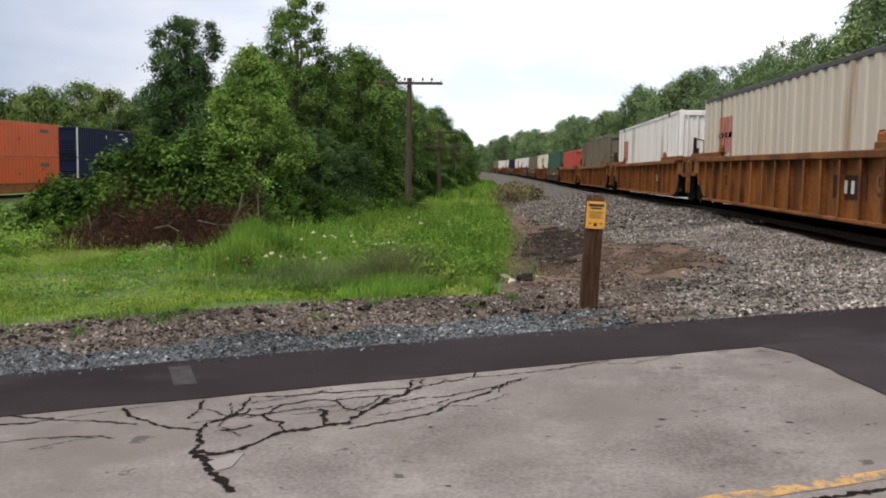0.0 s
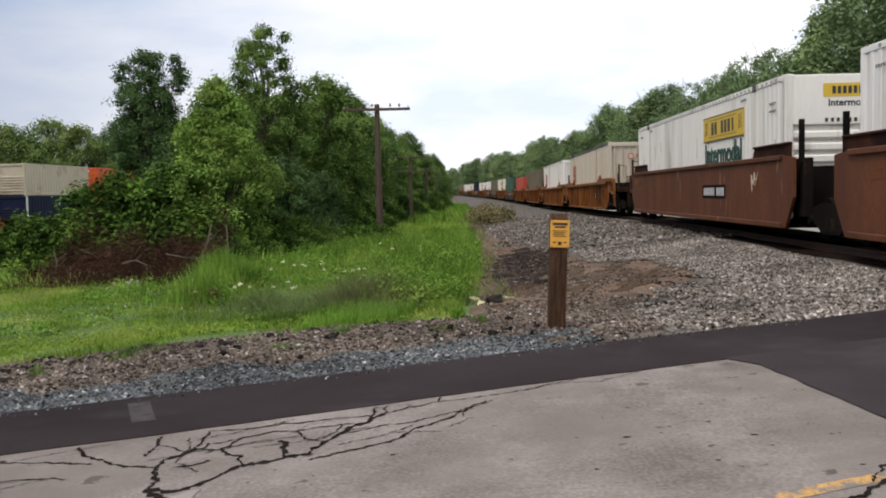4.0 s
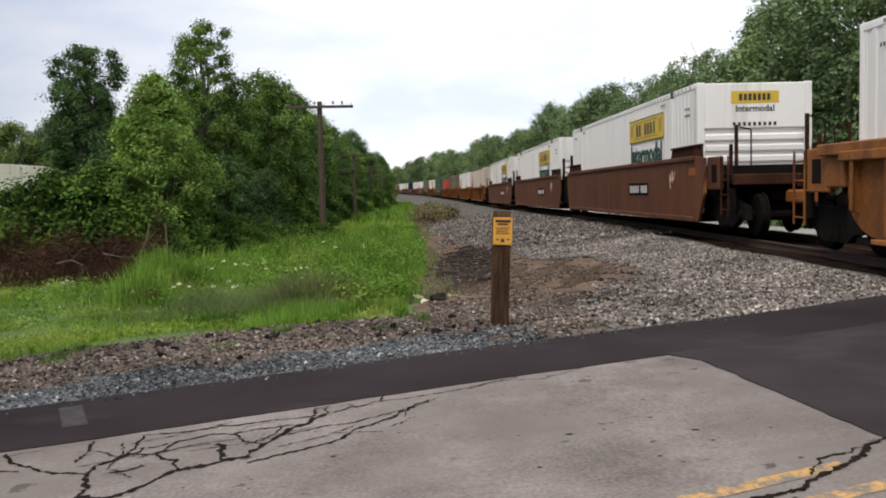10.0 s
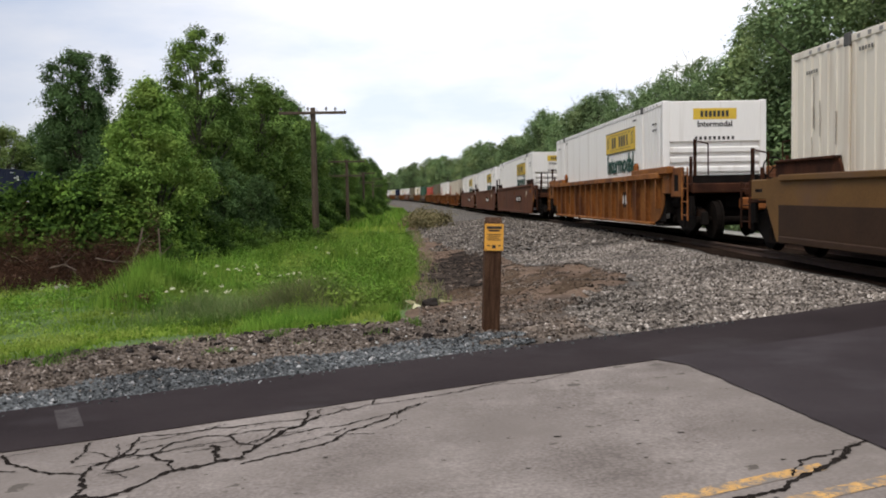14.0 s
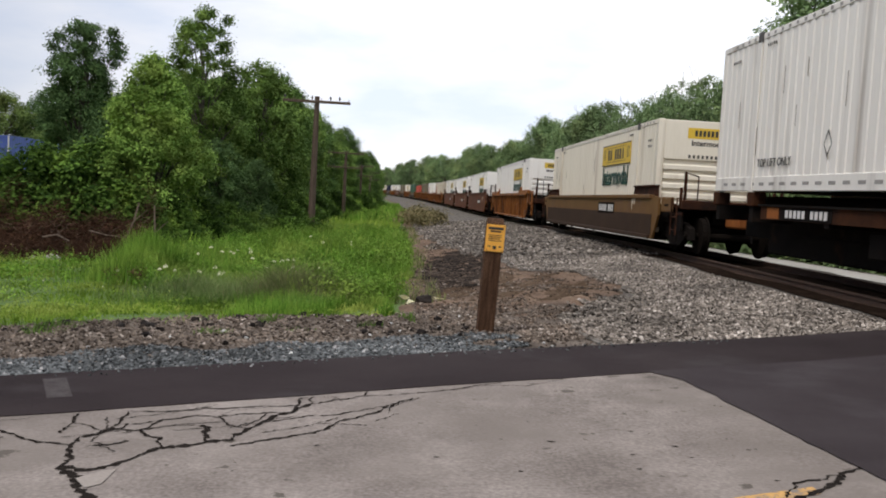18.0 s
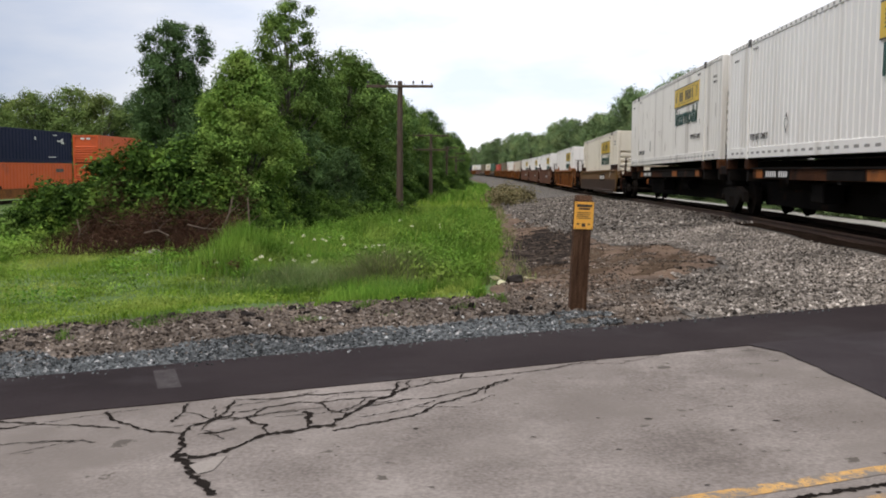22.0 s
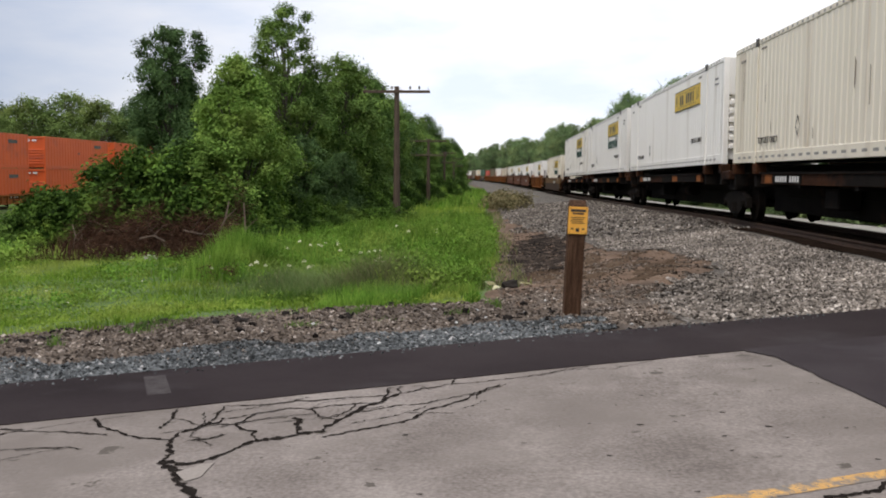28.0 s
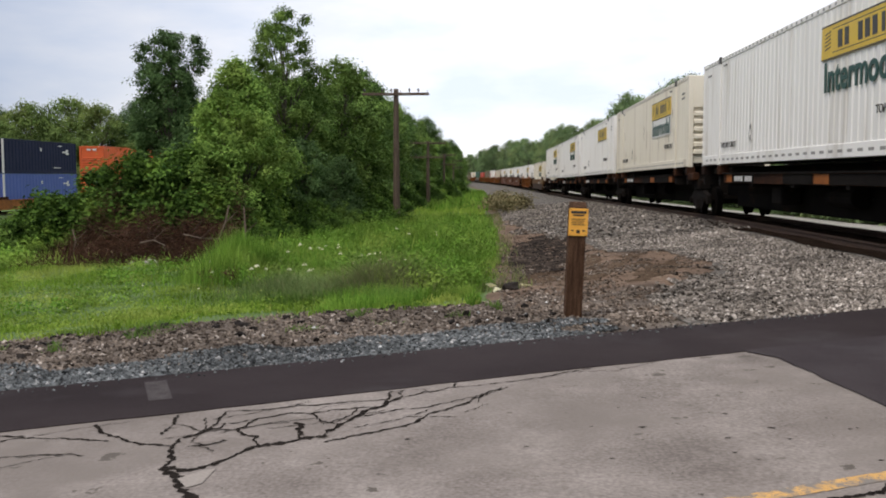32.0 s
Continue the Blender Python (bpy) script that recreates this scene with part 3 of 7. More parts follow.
# ---- cracks of the old asphalt: one wandering trunk crack and its branches ----
def crack(points, width, seed, fork=0.0, depth=0):
    rnd = random.Random(seed)
    line = []
    for (x0, y0), (x1, y1) in zip(points, points[1:]):
        n = max(2, int(math.hypot(x1 - x0, y1 - y0) / 0.022))
        jx = jy = 0.0
        for i in range(n):
            f = i / n
            jx, jy = jx * 0.72 + rnd.uniform(-1, 1) * 0.014, jy * 0.72 + rnd.uniform(-1, 1) * 0.014
            line.append((x0 + (x1 - x0) * f + jx, y0 + (y1 - y0) * f + jy))
    line.append(points[-1])
    bm = bmesh.new()
    last = None
    for i, (x, y) in enumerate(line):
        nx, ny = line[min(i + 1, len(line) - 1)][0] - line[max(i - 1, 0)][0], line[min(i + 1, len(line) - 1)][1] - line[max(i - 1, 0)][1]
        d = math.hypot(nx, ny) or 1
        w = width * 0.9 * rnd.choice((0.35, 0.6, 0.9, 1.1, 1.5)) * (1.0 if 0 < i < len(line) - 1 else 0.25) / 2
        z = road_z(x) + 0.004
        pair = [bm.verts.new((x - ny / d * w, y + nx / d * w, z)), bm.verts.new((x + ny / d * w, y - nx / d * w, z))]
        if last:
            bm.faces.new((last[0], last[1], pair[1], pair[0]))
        last = pair
    part("crack", bm, M_CRACK, road)


crack([(-1.28, 4.10), (-1.43, 4.36), (-1.57, 4.59), (-1.69, 4.75)], 0.05, 1)
crack([(-1.69, 4.75), (-1.53, 4.68), (-1.42, 4.79), (-1.34, 4.99), (-1.27, 5.10), (-1.16, 5.17), (-1.05, 5.24), (-0.92, 5.32)], 0.055, 2)
crack([(-0.92, 5.32), (-0.88, 5.54), (-0.81, 5.70), (-0.76, 5.86), (-0.66, 5.98), (-0.62, 6.13), (-0.57, 6.21)], 0.034, 3)
crack([(-0.90, 5.18), (-0.75, 5.29), (-0.60, 5.40), (-0.44, 5.52), (-0.35, 5.73), (-0.25, 5.84), (-0.11, 6.03), (0.00, 6.23), (0.12, 6.46)], 0.024, 4)
crack([(-1.69, 4.75), (-1.68, 4.90), (-1.76, 5.11), (-1.76, 5.29), (-1.68, 5.41), (-1.60, 5.49), (-1.59, 5.62)], 0.03, 5)
crack([(-1.77, 5.14), (-1.97, 5.18), (-2.18, 5.34), (-2.33, 5.49), (-2.42, 5.65)], 0.024, 6)
crack([(-2.18, 5.28), (-2.51, 5.35), (-2.76, 5.36), (-2.88, 5.27), (-3.12, 5.22)], 0.02, 7)
crack([(-2.74, 5.38), (-2.96, 5.42), (-3.26, 5.50)], 0.018, 8)
crack([(-1.91, 5.38), (-1.92, 5.61), (-1.96, 5.86)], 0.02, 9)
crack([(-1.76, 5.29), (-1.67, 5.44), (-1.65, 5.66), (-1.68, 5.91)], 0.022, 10)
crack([(-1.27, 5.10), (-1.34, 5.33), (-1.48, 5.44), (-1.60, 5.49)], 0.028, 11)
crack([(-1.05, 5.24), (-1.09, 5.51), (-1.15, 5.62)], 0.032, 12)
crack([(-1.67, 5.11), (-1.58, 5.16), (-1.48, 5.24)], 0.026, 13)
crack([(-1.68, 5.91), (-1.43, 5.94), (-1.23, 6.04), (-1.01, 6.09), (-0.83, 6.14), (-0.64, 6.16)], 0.02, 14)
crack([(-1.59, 5.62), (-1.42, 5.72), (-1.26, 5.83), (-1.11, 5.82), (-0.98, 5.92), (-0.84, 5.94), (-0.66, 5.98)], 0.018, 15)
crack([(-0.63, 6.05), (-0.64, 6.38), (-0.57, 6.43), (-0.57, 6.21)], 0.02, 16)
crack([(-0.57, 6.21), (-0.39, 6.37), (-0.20, 6.48), (-0.04, 6.52), (0.12, 6.60), (0.29, 6.69), (0.54, 6.86), (0.82, 7.06)], 0.015, 17)
crack([(-0.81, 5.70), (-0.61, 5.83), (-0.47, 5.90), (-0.33, 5.96), (-0.15, 6.11), (0.00, 6.26)], 0.014, 18)
crack([(-0.22, 6.48), (-0.16, 6.71), (-0.21, 6.81)], 0.015, 19)
crack([(-0.13, 5.78), (-0.04, 5.88), (-0.00, 5.99)], 0.011, 20)
crack([(0.55, 6.96), (0.97, 6.95), (1.36, 7.26)], 0.009, 21)
crack([(-1.48, 5.44), (-1.46, 5.62), (-1.42, 5.72)], 0.016, 22)
crack([(-0.88, 5.54), (-1.02, 5.68), (-1.11, 5.82)], 0.016, 23)
crack([(-1.68, 5.41), (-1.79, 5.54), (-1.92, 5.61)], 0.014, 24)
crack([(2.6, 5.0), (2.35, 4.74), (2.1, 4.5), (1.86, 4.28), (1.67, 4.18), (0.9, 3.85)], 0.036, 12)
crack([(2.5, 4.93), (2.26, 4.75), (2.08, 4.64), (1.94, 4.43)], 0.018, 17)
rnd = random.Random(39)
for k in range(16):
    s0, w0 = rnd.uniform(-1.2, 2.4), rnd.uniform(5.25, 6.05)
    ang, ln = rnd.choice((0.15, -0.3, 0.9, 1.4, -0.9)), rnd.uniform(0.12, 0.42)
    line = [(s0, w0)]
    for q in range(2):
        ang += rnd.uniform(-0.5, 0.5)
        line.append((line[-1][0] + math.cos(ang) * ln, min(6.1, line[-1][1] + math.sin(ang) * ln)))
    crack([(UX * p - UY * q, UY * p + UX * q) for p, q in line], rnd.uniform(0.006, 0.011), 100 + k)
bm = bmesh.new()
bm.faces.new([bm.verts.new((x, y, road_z(x) + 0.005)) for x, y in SPALL])
part("spalled_patch", bm, M_SPALL, road, "pale fresh chip beside the wide crack")
rnd = random.Random(40)
PITS = [(1.14, 5.44), (0.93, 5.38), (0.85, 5.84), (1.68, 5.11), (0.93, 4.53), (1.38, 5.69), (1.47, 5.66), (2.29, 6.11), (2.31, 6.43), (1.65, 5.34), (0.67, 4.78)]
for k in range(64):
    x, y = PITS[k] if k < len(PITS) else (rnd.uniform(-1.6, 2.3), rnd.uniform(3.6, 6.6))
    if across(x, y) < 6.0:
        bm = bmesh.new()
        r, a = rnd.uniform(0.004, 0.014) * (1 if k < 26 else 0.7), rnd.uniform(0, 3)
        vs = [bm.verts.new((x + math.cos(i * math.tau / 7) * r * rnd.uniform(1.0, 2.4), y + math.sin(i * math.tau / 7) * r * rnd.uniform(0.4, 1.0), road_z(x) + 0.004)) for i in range(7)]
        bm.faces.new(vs)
        part("pit", bm, M_CRACK, road)


# ---- loose stones ----
def stones(name, count, place, size, mat, label, seed, lift=0.0, lumpy=False):
    """place(rnd) gives x, y; each stone is a squashed, jittered octahedron that sits in the ground."""
    rnd = np.random.RandomState(seed)
    unit = np.array([(1, 0, 0), (0, 1, 0), (-1, 0, 0), (0, -1, 0), (0, 0, 1), (0, 0, -1)], float)
    tri = np.array([(0, 1, 4), (1, 2, 4), (2, 3, 4), (3, 0, 4), (1, 0, 5), (2, 1, 5), (3, 2, 5), (0, 3, 5)])
    if lumpy:
        g = (1 + 5 ** 0.5) / 2
        unit = np.array([(-1, g, 0), (1, g, 0), (-1, -g, 0), (1, -g, 0), (0, -1, g), (0, 1, g), (0, -1, -g), (0, 1, -g), (g, 0, -1), (g, 0, 1), (-g, 0, -1), (-g, 0, 1)]) / 1.9
        tri = np.array([(0, 11, 5), (0, 5, 1), (0, 1, 7), (0, 7, 10), (0, 10, 11), (1, 5, 9), (5, 11, 4), (11, 10, 2), (10, 7, 6), (7, 1, 8), (3, 9, 4), (3, 4, 2), (3, 2, 6), (3, 6, 8), (3, 8, 9), (4, 9, 5), (2, 4, 11), (6, 2, 10), (8, 6, 7), (9, 8, 1)])
    k = len(unit)
    vs, fs = [], []
    for i in range(count):
        x, y = place(rnd)
        s = size * rnd.uniform(0.5, 1.35)
        v = unit * (s * rnd.uniform(0.6, 1.25, 3)) * (1, 1, 0.75)
        v = v + rnd.uniform(-0.25, 0.25, (k, 3)) * s
        a, b = rnd.uniform(0, math.tau), rnd.uniform(-0.7, 0.7)
        ca, sa, cb, sb = math.cos(a), math.sin(a), math.cos(b), math.sin(b)
        v = v @ np.array([(ca, -sa, 0), (sa, ca, 0), (0, 0, 1)]).T @ np.array([(1, 0, 0), (0, cb, -sb), (0, sb, cb)]).T
        vs.append(v + (x, y, land_z(x, y) + lift + s * 0.28))
        fs.append(tri + k * i)
    return tagged(array_object(name, np.concatenate(vs), np.concatenate(fs), mat), label, "stones", kind="stuff")


def rects(x0, x1, y0, y1, keep):
    def place(r):
        while True:
            x, y = r.uniform(x0, x1), r.uniform(y0, y1)
            if keep(x, y):
                return x, y
    return place


def edge_noise(x, y, s=0.6):
    return noise.noise((x * s, y * s, 9.0))


sheet_y = list(np.arange(7.5, 34, 0.2)) + list(np.arange(34, 60, 0.5)) + list(np.arange(60, 500, 8))


def bank(name, x0, x1, mat, lift, label, y0=9.0, y1=480, waver=0.5, start=None, fine=0.35):
    """A lengthwise skin of gravel along the track from the road edge onwards."""
    verts, faces = [], []
    yy = [y for y in sheet_y if y0 <= y <= y1]
    n = max(3, int((x1 - x0) / fine))
    for y in yy:
        b = track_bend(y)
        for i in range(n + 1):
            left = start(y) if start else x0
            x = left + (x1 - left) * i / n + (waver * noise.noise((x0, y * 0.45, 2.0)) if i == 0 else 0)
            yy_ = max(y, (7.52 + UY * x) / UX)
            verts.append((x + b, yy_, land_z(x + b, yy_) + lift))
    for j in range(len(yy) - 1):
        for i in range(n):
            a = j * (n + 1) + i
            faces.append((a, a + 1, a + n + 2, a + n + 1))
    ob = tagged(array_object(name, verts, faces, mat), label, "ballast", kind="structure")
    for p in ob.data.polygons:
        p.use_smooth = True
    return ob


def stone_edge(y):
    """Where the ballast's loose stones give way to bare earth."""
    return float(np.interp(y, [9, 10.5, 11.5, 12.5, 14, 17, 19, 20.5, 24, 30, 40, 60], [2.1, 2.1, 2.0, 2.5, 3.4, 4.1, 3.7, 2.9, 2.5, 1.6, 0.9, 0.7]))


bank("earth_verge", 0.1, 4.6, M_EARTH, 0.012, "bare brown earth between grass and ballast", waver=0.8, fine=0.12)
bank("ballast_bed", 3.0, 15.5, M_BALLAST, 0.028, "grey crushed stone ballast bed of the railway", waver=0.3, start=stone_edge, fine=0.18)
bank("access_road", 12.5, 14.7, M_PALE_ROAD, 0.05, "pale crushed limestone access road beyond the track", waver=0.4)
# This skin carries the painted shadow beneath the cars.
bank("track_bed", 6.35, 10.4, M_BED_SHADE, 0.045, "dark brown ballast between the rails, blackened for the train's shadow", waver=0.25)


def cinder_patch(cx, cy, rx, ry, name, label, seed, mat=M_DARK_EARTH, slant=0.07):
    """A ragged, streaky skin of black cinders that has slid down the bank."""
    verts, faces, rows, cols = [], [], 40, 14
    for j in range(rows + 1):
        v = -1 + 2 * j / rows
        y = cy + ry * v
        half = rx * math.sqrt(max(0.0, 1 - v * v)) * (0.85 + 1.0 * noise.noise((seed, y * 1.4, 0)))
        for i in range(cols + 1):
            u = -1 + 2 * i / cols
            x = cx + slant * (y - cy) + u * half + 0.4 * noise.noise((u * 2, y * 1.9, seed))
            verts.append((x, y, land_z(x, y) + 0.020))
    for j in range(rows):
        for i in range(cols):
            a = j * (cols + 1) + i
            faces.append((a, a + 1, a + cols + 2, a + cols + 1))
    return tagged(array_object(name, verts, faces, mat), label, "ground", kind="structure")


cinder_patch(1.40, 22.2, 0.92, 5.2, "cinder_bank", "black cinders slid down the earth bank", 3.0)
cinder_patch(1.05, 16.4, 0.30, 1.6, "cinder_tongue", "dark streak of damp earth", 5.0, M_DAMP)
cinder_patch(0.9, 18.6, 0.14, 1.6, "cinder_trail", "thin streak of cinders down the bank", 11.0)
cinder_patch(2.1, 18.2, 0.12, 1.7, "thin_cinder_trail", "thin dark streak across the earth bank", 13.0, M_DAMP)
cinder_patch(2.7, 15.3, 0.13, 1.9, "damp_streak", "dark damp streak on the mound", 8.0, M_DAMP)
for k, (cx, cy, rx, ry, mat) in enumerate(((1.25, 18.6, 0.10, 2.0, M_DARK_EARTH), (0.85, 17.0, 0.08, 1.5, M_DARK_EARTH), (1.75, 19.6, 0.12, 2.2, M_DARK_EARTH), (2.35, 17.0, 0.10, 2.2, M_DAMP), (2.75, 14.7, 0.11, 1.9, M_DAMP), (3.1, 16.2, 0.08, 1.6, M_DAMP), (1.6, 15.2, 0.07, 1.3, M_DAMP))):
    cinder_patch(cx, cy, rx, ry, "bank_streak", "dark washed streak slanting down the earth bank", 21.0 + k, mat, 0.33)
on_road = lambda x, y: across(x, y) < 7.56


def shoulder_skin(name, w0, w1, s0, s1, mat, lift, label, seed):
    verts, faces = [], []
    cnt, rows = int((s1 - s0) / 0.25), 8
    for i in range(cnt + 1):
        s = s0 + (s1 - s0) * i / cnt
        for j in range(rows):
            w = w0 + (w1 - w0) * j / (rows - 1)
            if j == rows - 1:
                w += 0.45 * noise.noise((s * 0.8, seed, 0))
            x, y = UX * s - UY * w, UY * s + UX * w
            verts.append((x, y, land_z(x, y) + lift))
    for i in range(cnt):
        for j in range(rows - 1):
            a = i * rows + j
            faces.append((a, a + rows, a + rows + 1, a + 1))
    return tagged(array_object(name, verts, faces, mat), label, "gravel", kind="structure")


shoulder_skin("gravel_shoulder", 7.45, 10.5, -30, 6.4, M_BROWN_GRAVEL, 0.016, "brown crushed stone shoulder beside the road", 4.0)
shoulder_skin("blue_gravel_strip", 7.44, 8.3, -30, 4.0, M_GRAVEL, 0.030, "blue grey crushed stone along the asphalt", 7.0)

stones("ballast_stones", 38000, rects(1.2, 7.0, 9.0, 24, lambda x, y: not on_road(x, y) and x > stone_edge(y) + 0.05 + 0.4 * edge_noise(x, y) + 0.45 * edge_noise(x, y, 2.5) and (x < 6.2 or x > 7.8)), 0.027, M_STONE, "loose grey ballast stones", 1, 0.028)
stones("far_ballast_stones", 15000, rects(0.7, 6.9, 24, 60, lambda x, y: x > stone_edge(y) - 0.25 + 0.8 * edge_noise(x, y) + 0.5 * edge_noise(x, y, 2.5)), 0.045, M_STONE, "loose grey ballast stones further along the track", 2, 0.028)
stones("scattered_stones", 4600, rects(0.2, 4.2, 8.6, 22, lambda x, y: not on_road(x, y) and (across(x, y) < 9.2 + 0.6 * edge_noise(x, y, 1.5) or edge_noise(x, y, 1.1) > 0.05)), 0.022, M_STONE_BROWN, "scattered brown stones on bare earth", 3, 0.014)
stones("blue_stones", 9000, rects(-6.0, 1.5, 5, 11, lambda x, y: 7.5 < across(x, y) < 8.5 + 0.75 * edge_noise(x, y, 1.6) and edge_noise(x, y, 3.0) > (x - 0.7) * 0.9 - 0.3), 0.020, M_STONE_BLUE, "blue grey crushed stones at the road edge", 4, 0.030)
stones("brown_stones", 12000, rects(-6.5, 2.5, 5, 13, lambda x, y: 8.0 < across(x, y) < 10.5 + 0.5 * edge_noise(x, y)), 0.022, M_STONE_BROWN, "brown crushed stones of the shoulder", 5, 0.016)
stones("asphalt_clods", 70, rects(-6.0, 1.0, 6, 12, lambda x, y: 8.4 < across(x, y) < 10.4), 0.038, M_CLOD, "black asphalt clods lying in the gravel", 6, 0.016, True)
stones("near_verge_clods", 34, rects(-5.6, -0.4, 6, 11, lambda x, y: 9.7 < across(x, y) < 10.5), 0.07, M_CLOD, "larger black clods at the edge of the grass", 16, -0.03, True)
stones("strayed_gravel", 420, rects(-6.0, 3.5, 4.5, 10, lambda x, y: 7.2 + 0.12 * edge_noise(x, y, 2.0) < across(x, y) < 7.56), 0.012, M_STONE_BLUE, "small stones strayed onto the asphalt edge", 31, 0.058)
stones("white_stones", 20, rects(-3.0, 2.6, 6, 12, lambda x, y: 7.6 < across(x, y) < 9.8), 0.021, foliage("white_stones", (0.5, 0.5, 0.48), (0.7, 0.7, 0.68), None, 0.0), "white quartz stones in the gravel", 7, 0.03)


def heap(cx, cy, sx, sy):
    def place(r):
        while True:
            x, y = r.normal(cx, sx), r.normal(cy, sy)
            if not on_road(x, y) and x > 0.1:
                return x, y
    return place


stones("mound_crumbs", 350, heap(2.6, 14.8, 0.7, 1.9), 0.020, M_DIRT, "crumbs of brown earth on the mound", 21, 0.012)
stones("cinder_spill", 2200, heap(1.35, 22.5, 0.38, 3.0), 0.020, M_CLOD, "black cinder spill on the bank", 22, 0.012)
stones("cinder_streak", 400, heap(1.0, 15.5, 0.5, 1.5), 0.022, M_DIRT, "dark earth crumbs below the cinders", 23, 0.012)
stones("verge_crumbs", 500, rects(0.1, 3.6, 10.5, 30, lambda x, y: not on_road(x, y)), 0.026, M_DIRT, "dark brown crumbs of earth on the verge", 24, 0.012)


# ---- the two tracks ----
def track(name, cx, rail, y0, y1, bends, label, ties):
    t = empty(name, label, "railway track")
    ys_ = [y for y in np.arange(y0, y1, 4.0)]
    for side in (-0.7525, 0.7525):
        bm = bmesh.new()
        last = None
        for y in ys_:
            bx, dz = (track_bend(y), track_drop(y)) if bends else (0, 0)
            prof = [(-0.075, -0.17), (0.075, -0.17), (0.075, -0.15), (0.012, -0.13), (0.012, -0.05), (0.036, -0.035), (0.036, 0), (-0.036, 0), (-0.036, -0.035), (-0.012, -0.05), (-0.012, -0.13), (-0.075, -0.15)]
            ring = [bm.verts.new((cx + side + bx + px, y, rail - dz + pz)) for px, pz in prof]
            if last:
                for i in range(12):
                    bm.faces.new((last[i], last[(i + 1) % 12], ring[(i + 1) % 12], ring[i]))
            last = ring
        part("rail", bm, M_RAIL, t)
    tie = boxes((-1.3, 1.3, -0.115, 0.115, -0.16, 0), bevel=0.012)
    me = bpy.data.meshes.new("tie")
    tie.to_mesh(me)
    tie.free()
    me.materials.append(M_TIE)
    rnd = random.Random(5)
    y = ties[0]
    while y < ties[1]:
        x = cx + (track_bend(y) if bends else 0)
        if abs(across(x, y) - 2.6) > 5.4:
            o = new("tie", me)
            o.parent = t
            o.matrix_basis = pose(x + rnd.uniform(-0.03, 0.03), y, rail - 0.165 - (track_drop(y) if bends else 0), 0, 0, rnd.uniform(-1, 1))
        y += 0.52
    return t


track("main_track", TRACK_X, RAIL_Z, -40, 500, True, "rusty steel rails on dark timber ties in ballast", (-8, 90))
track("far_track", LEFT_X, LEFT_RAIL_Z, -40, 300, False, "rusty steel rails on dark timber ties", (55, 110))


# ---- containers ----
C_LEN, C_W, C_H = 16.15, 2.59, 2.9


def corrugated(length, height, x, face, pitch, depth, inset=0.16):
    """A side wall with upright corrugations, thin, its outer face at x."""
    bm = bmesh.new()
    n = int((length - 2 * inset) / pitch)
    step = (length - 2 * inset) / n
    prof = [(-length / 2 + inset, 0)]
    for i in range(n):
        y = -length / 2 + inset + i * step
        prof += [(y + step * 0.30, 0), (y + step * 0.40, -depth), (y + step * 0.85, -depth), (y + step * 0.95, 0)]
    prof.append((length / 2 - inset, 0))
    lo = [bm.verts.new((x + face * d, y, 0.28)) for y, d in prof]
    hi = [bm.verts.new((x + face * d, y, height - 0.10)) for y, d in prof]
    for i in range(len(prof) - 1):
        bm.faces.new((lo[i], lo[i + 1], hi[i + 1], hi[i]) if face > 0 else (lo[i + 1], lo[i], hi[i], hi[i + 1]))
    return bm


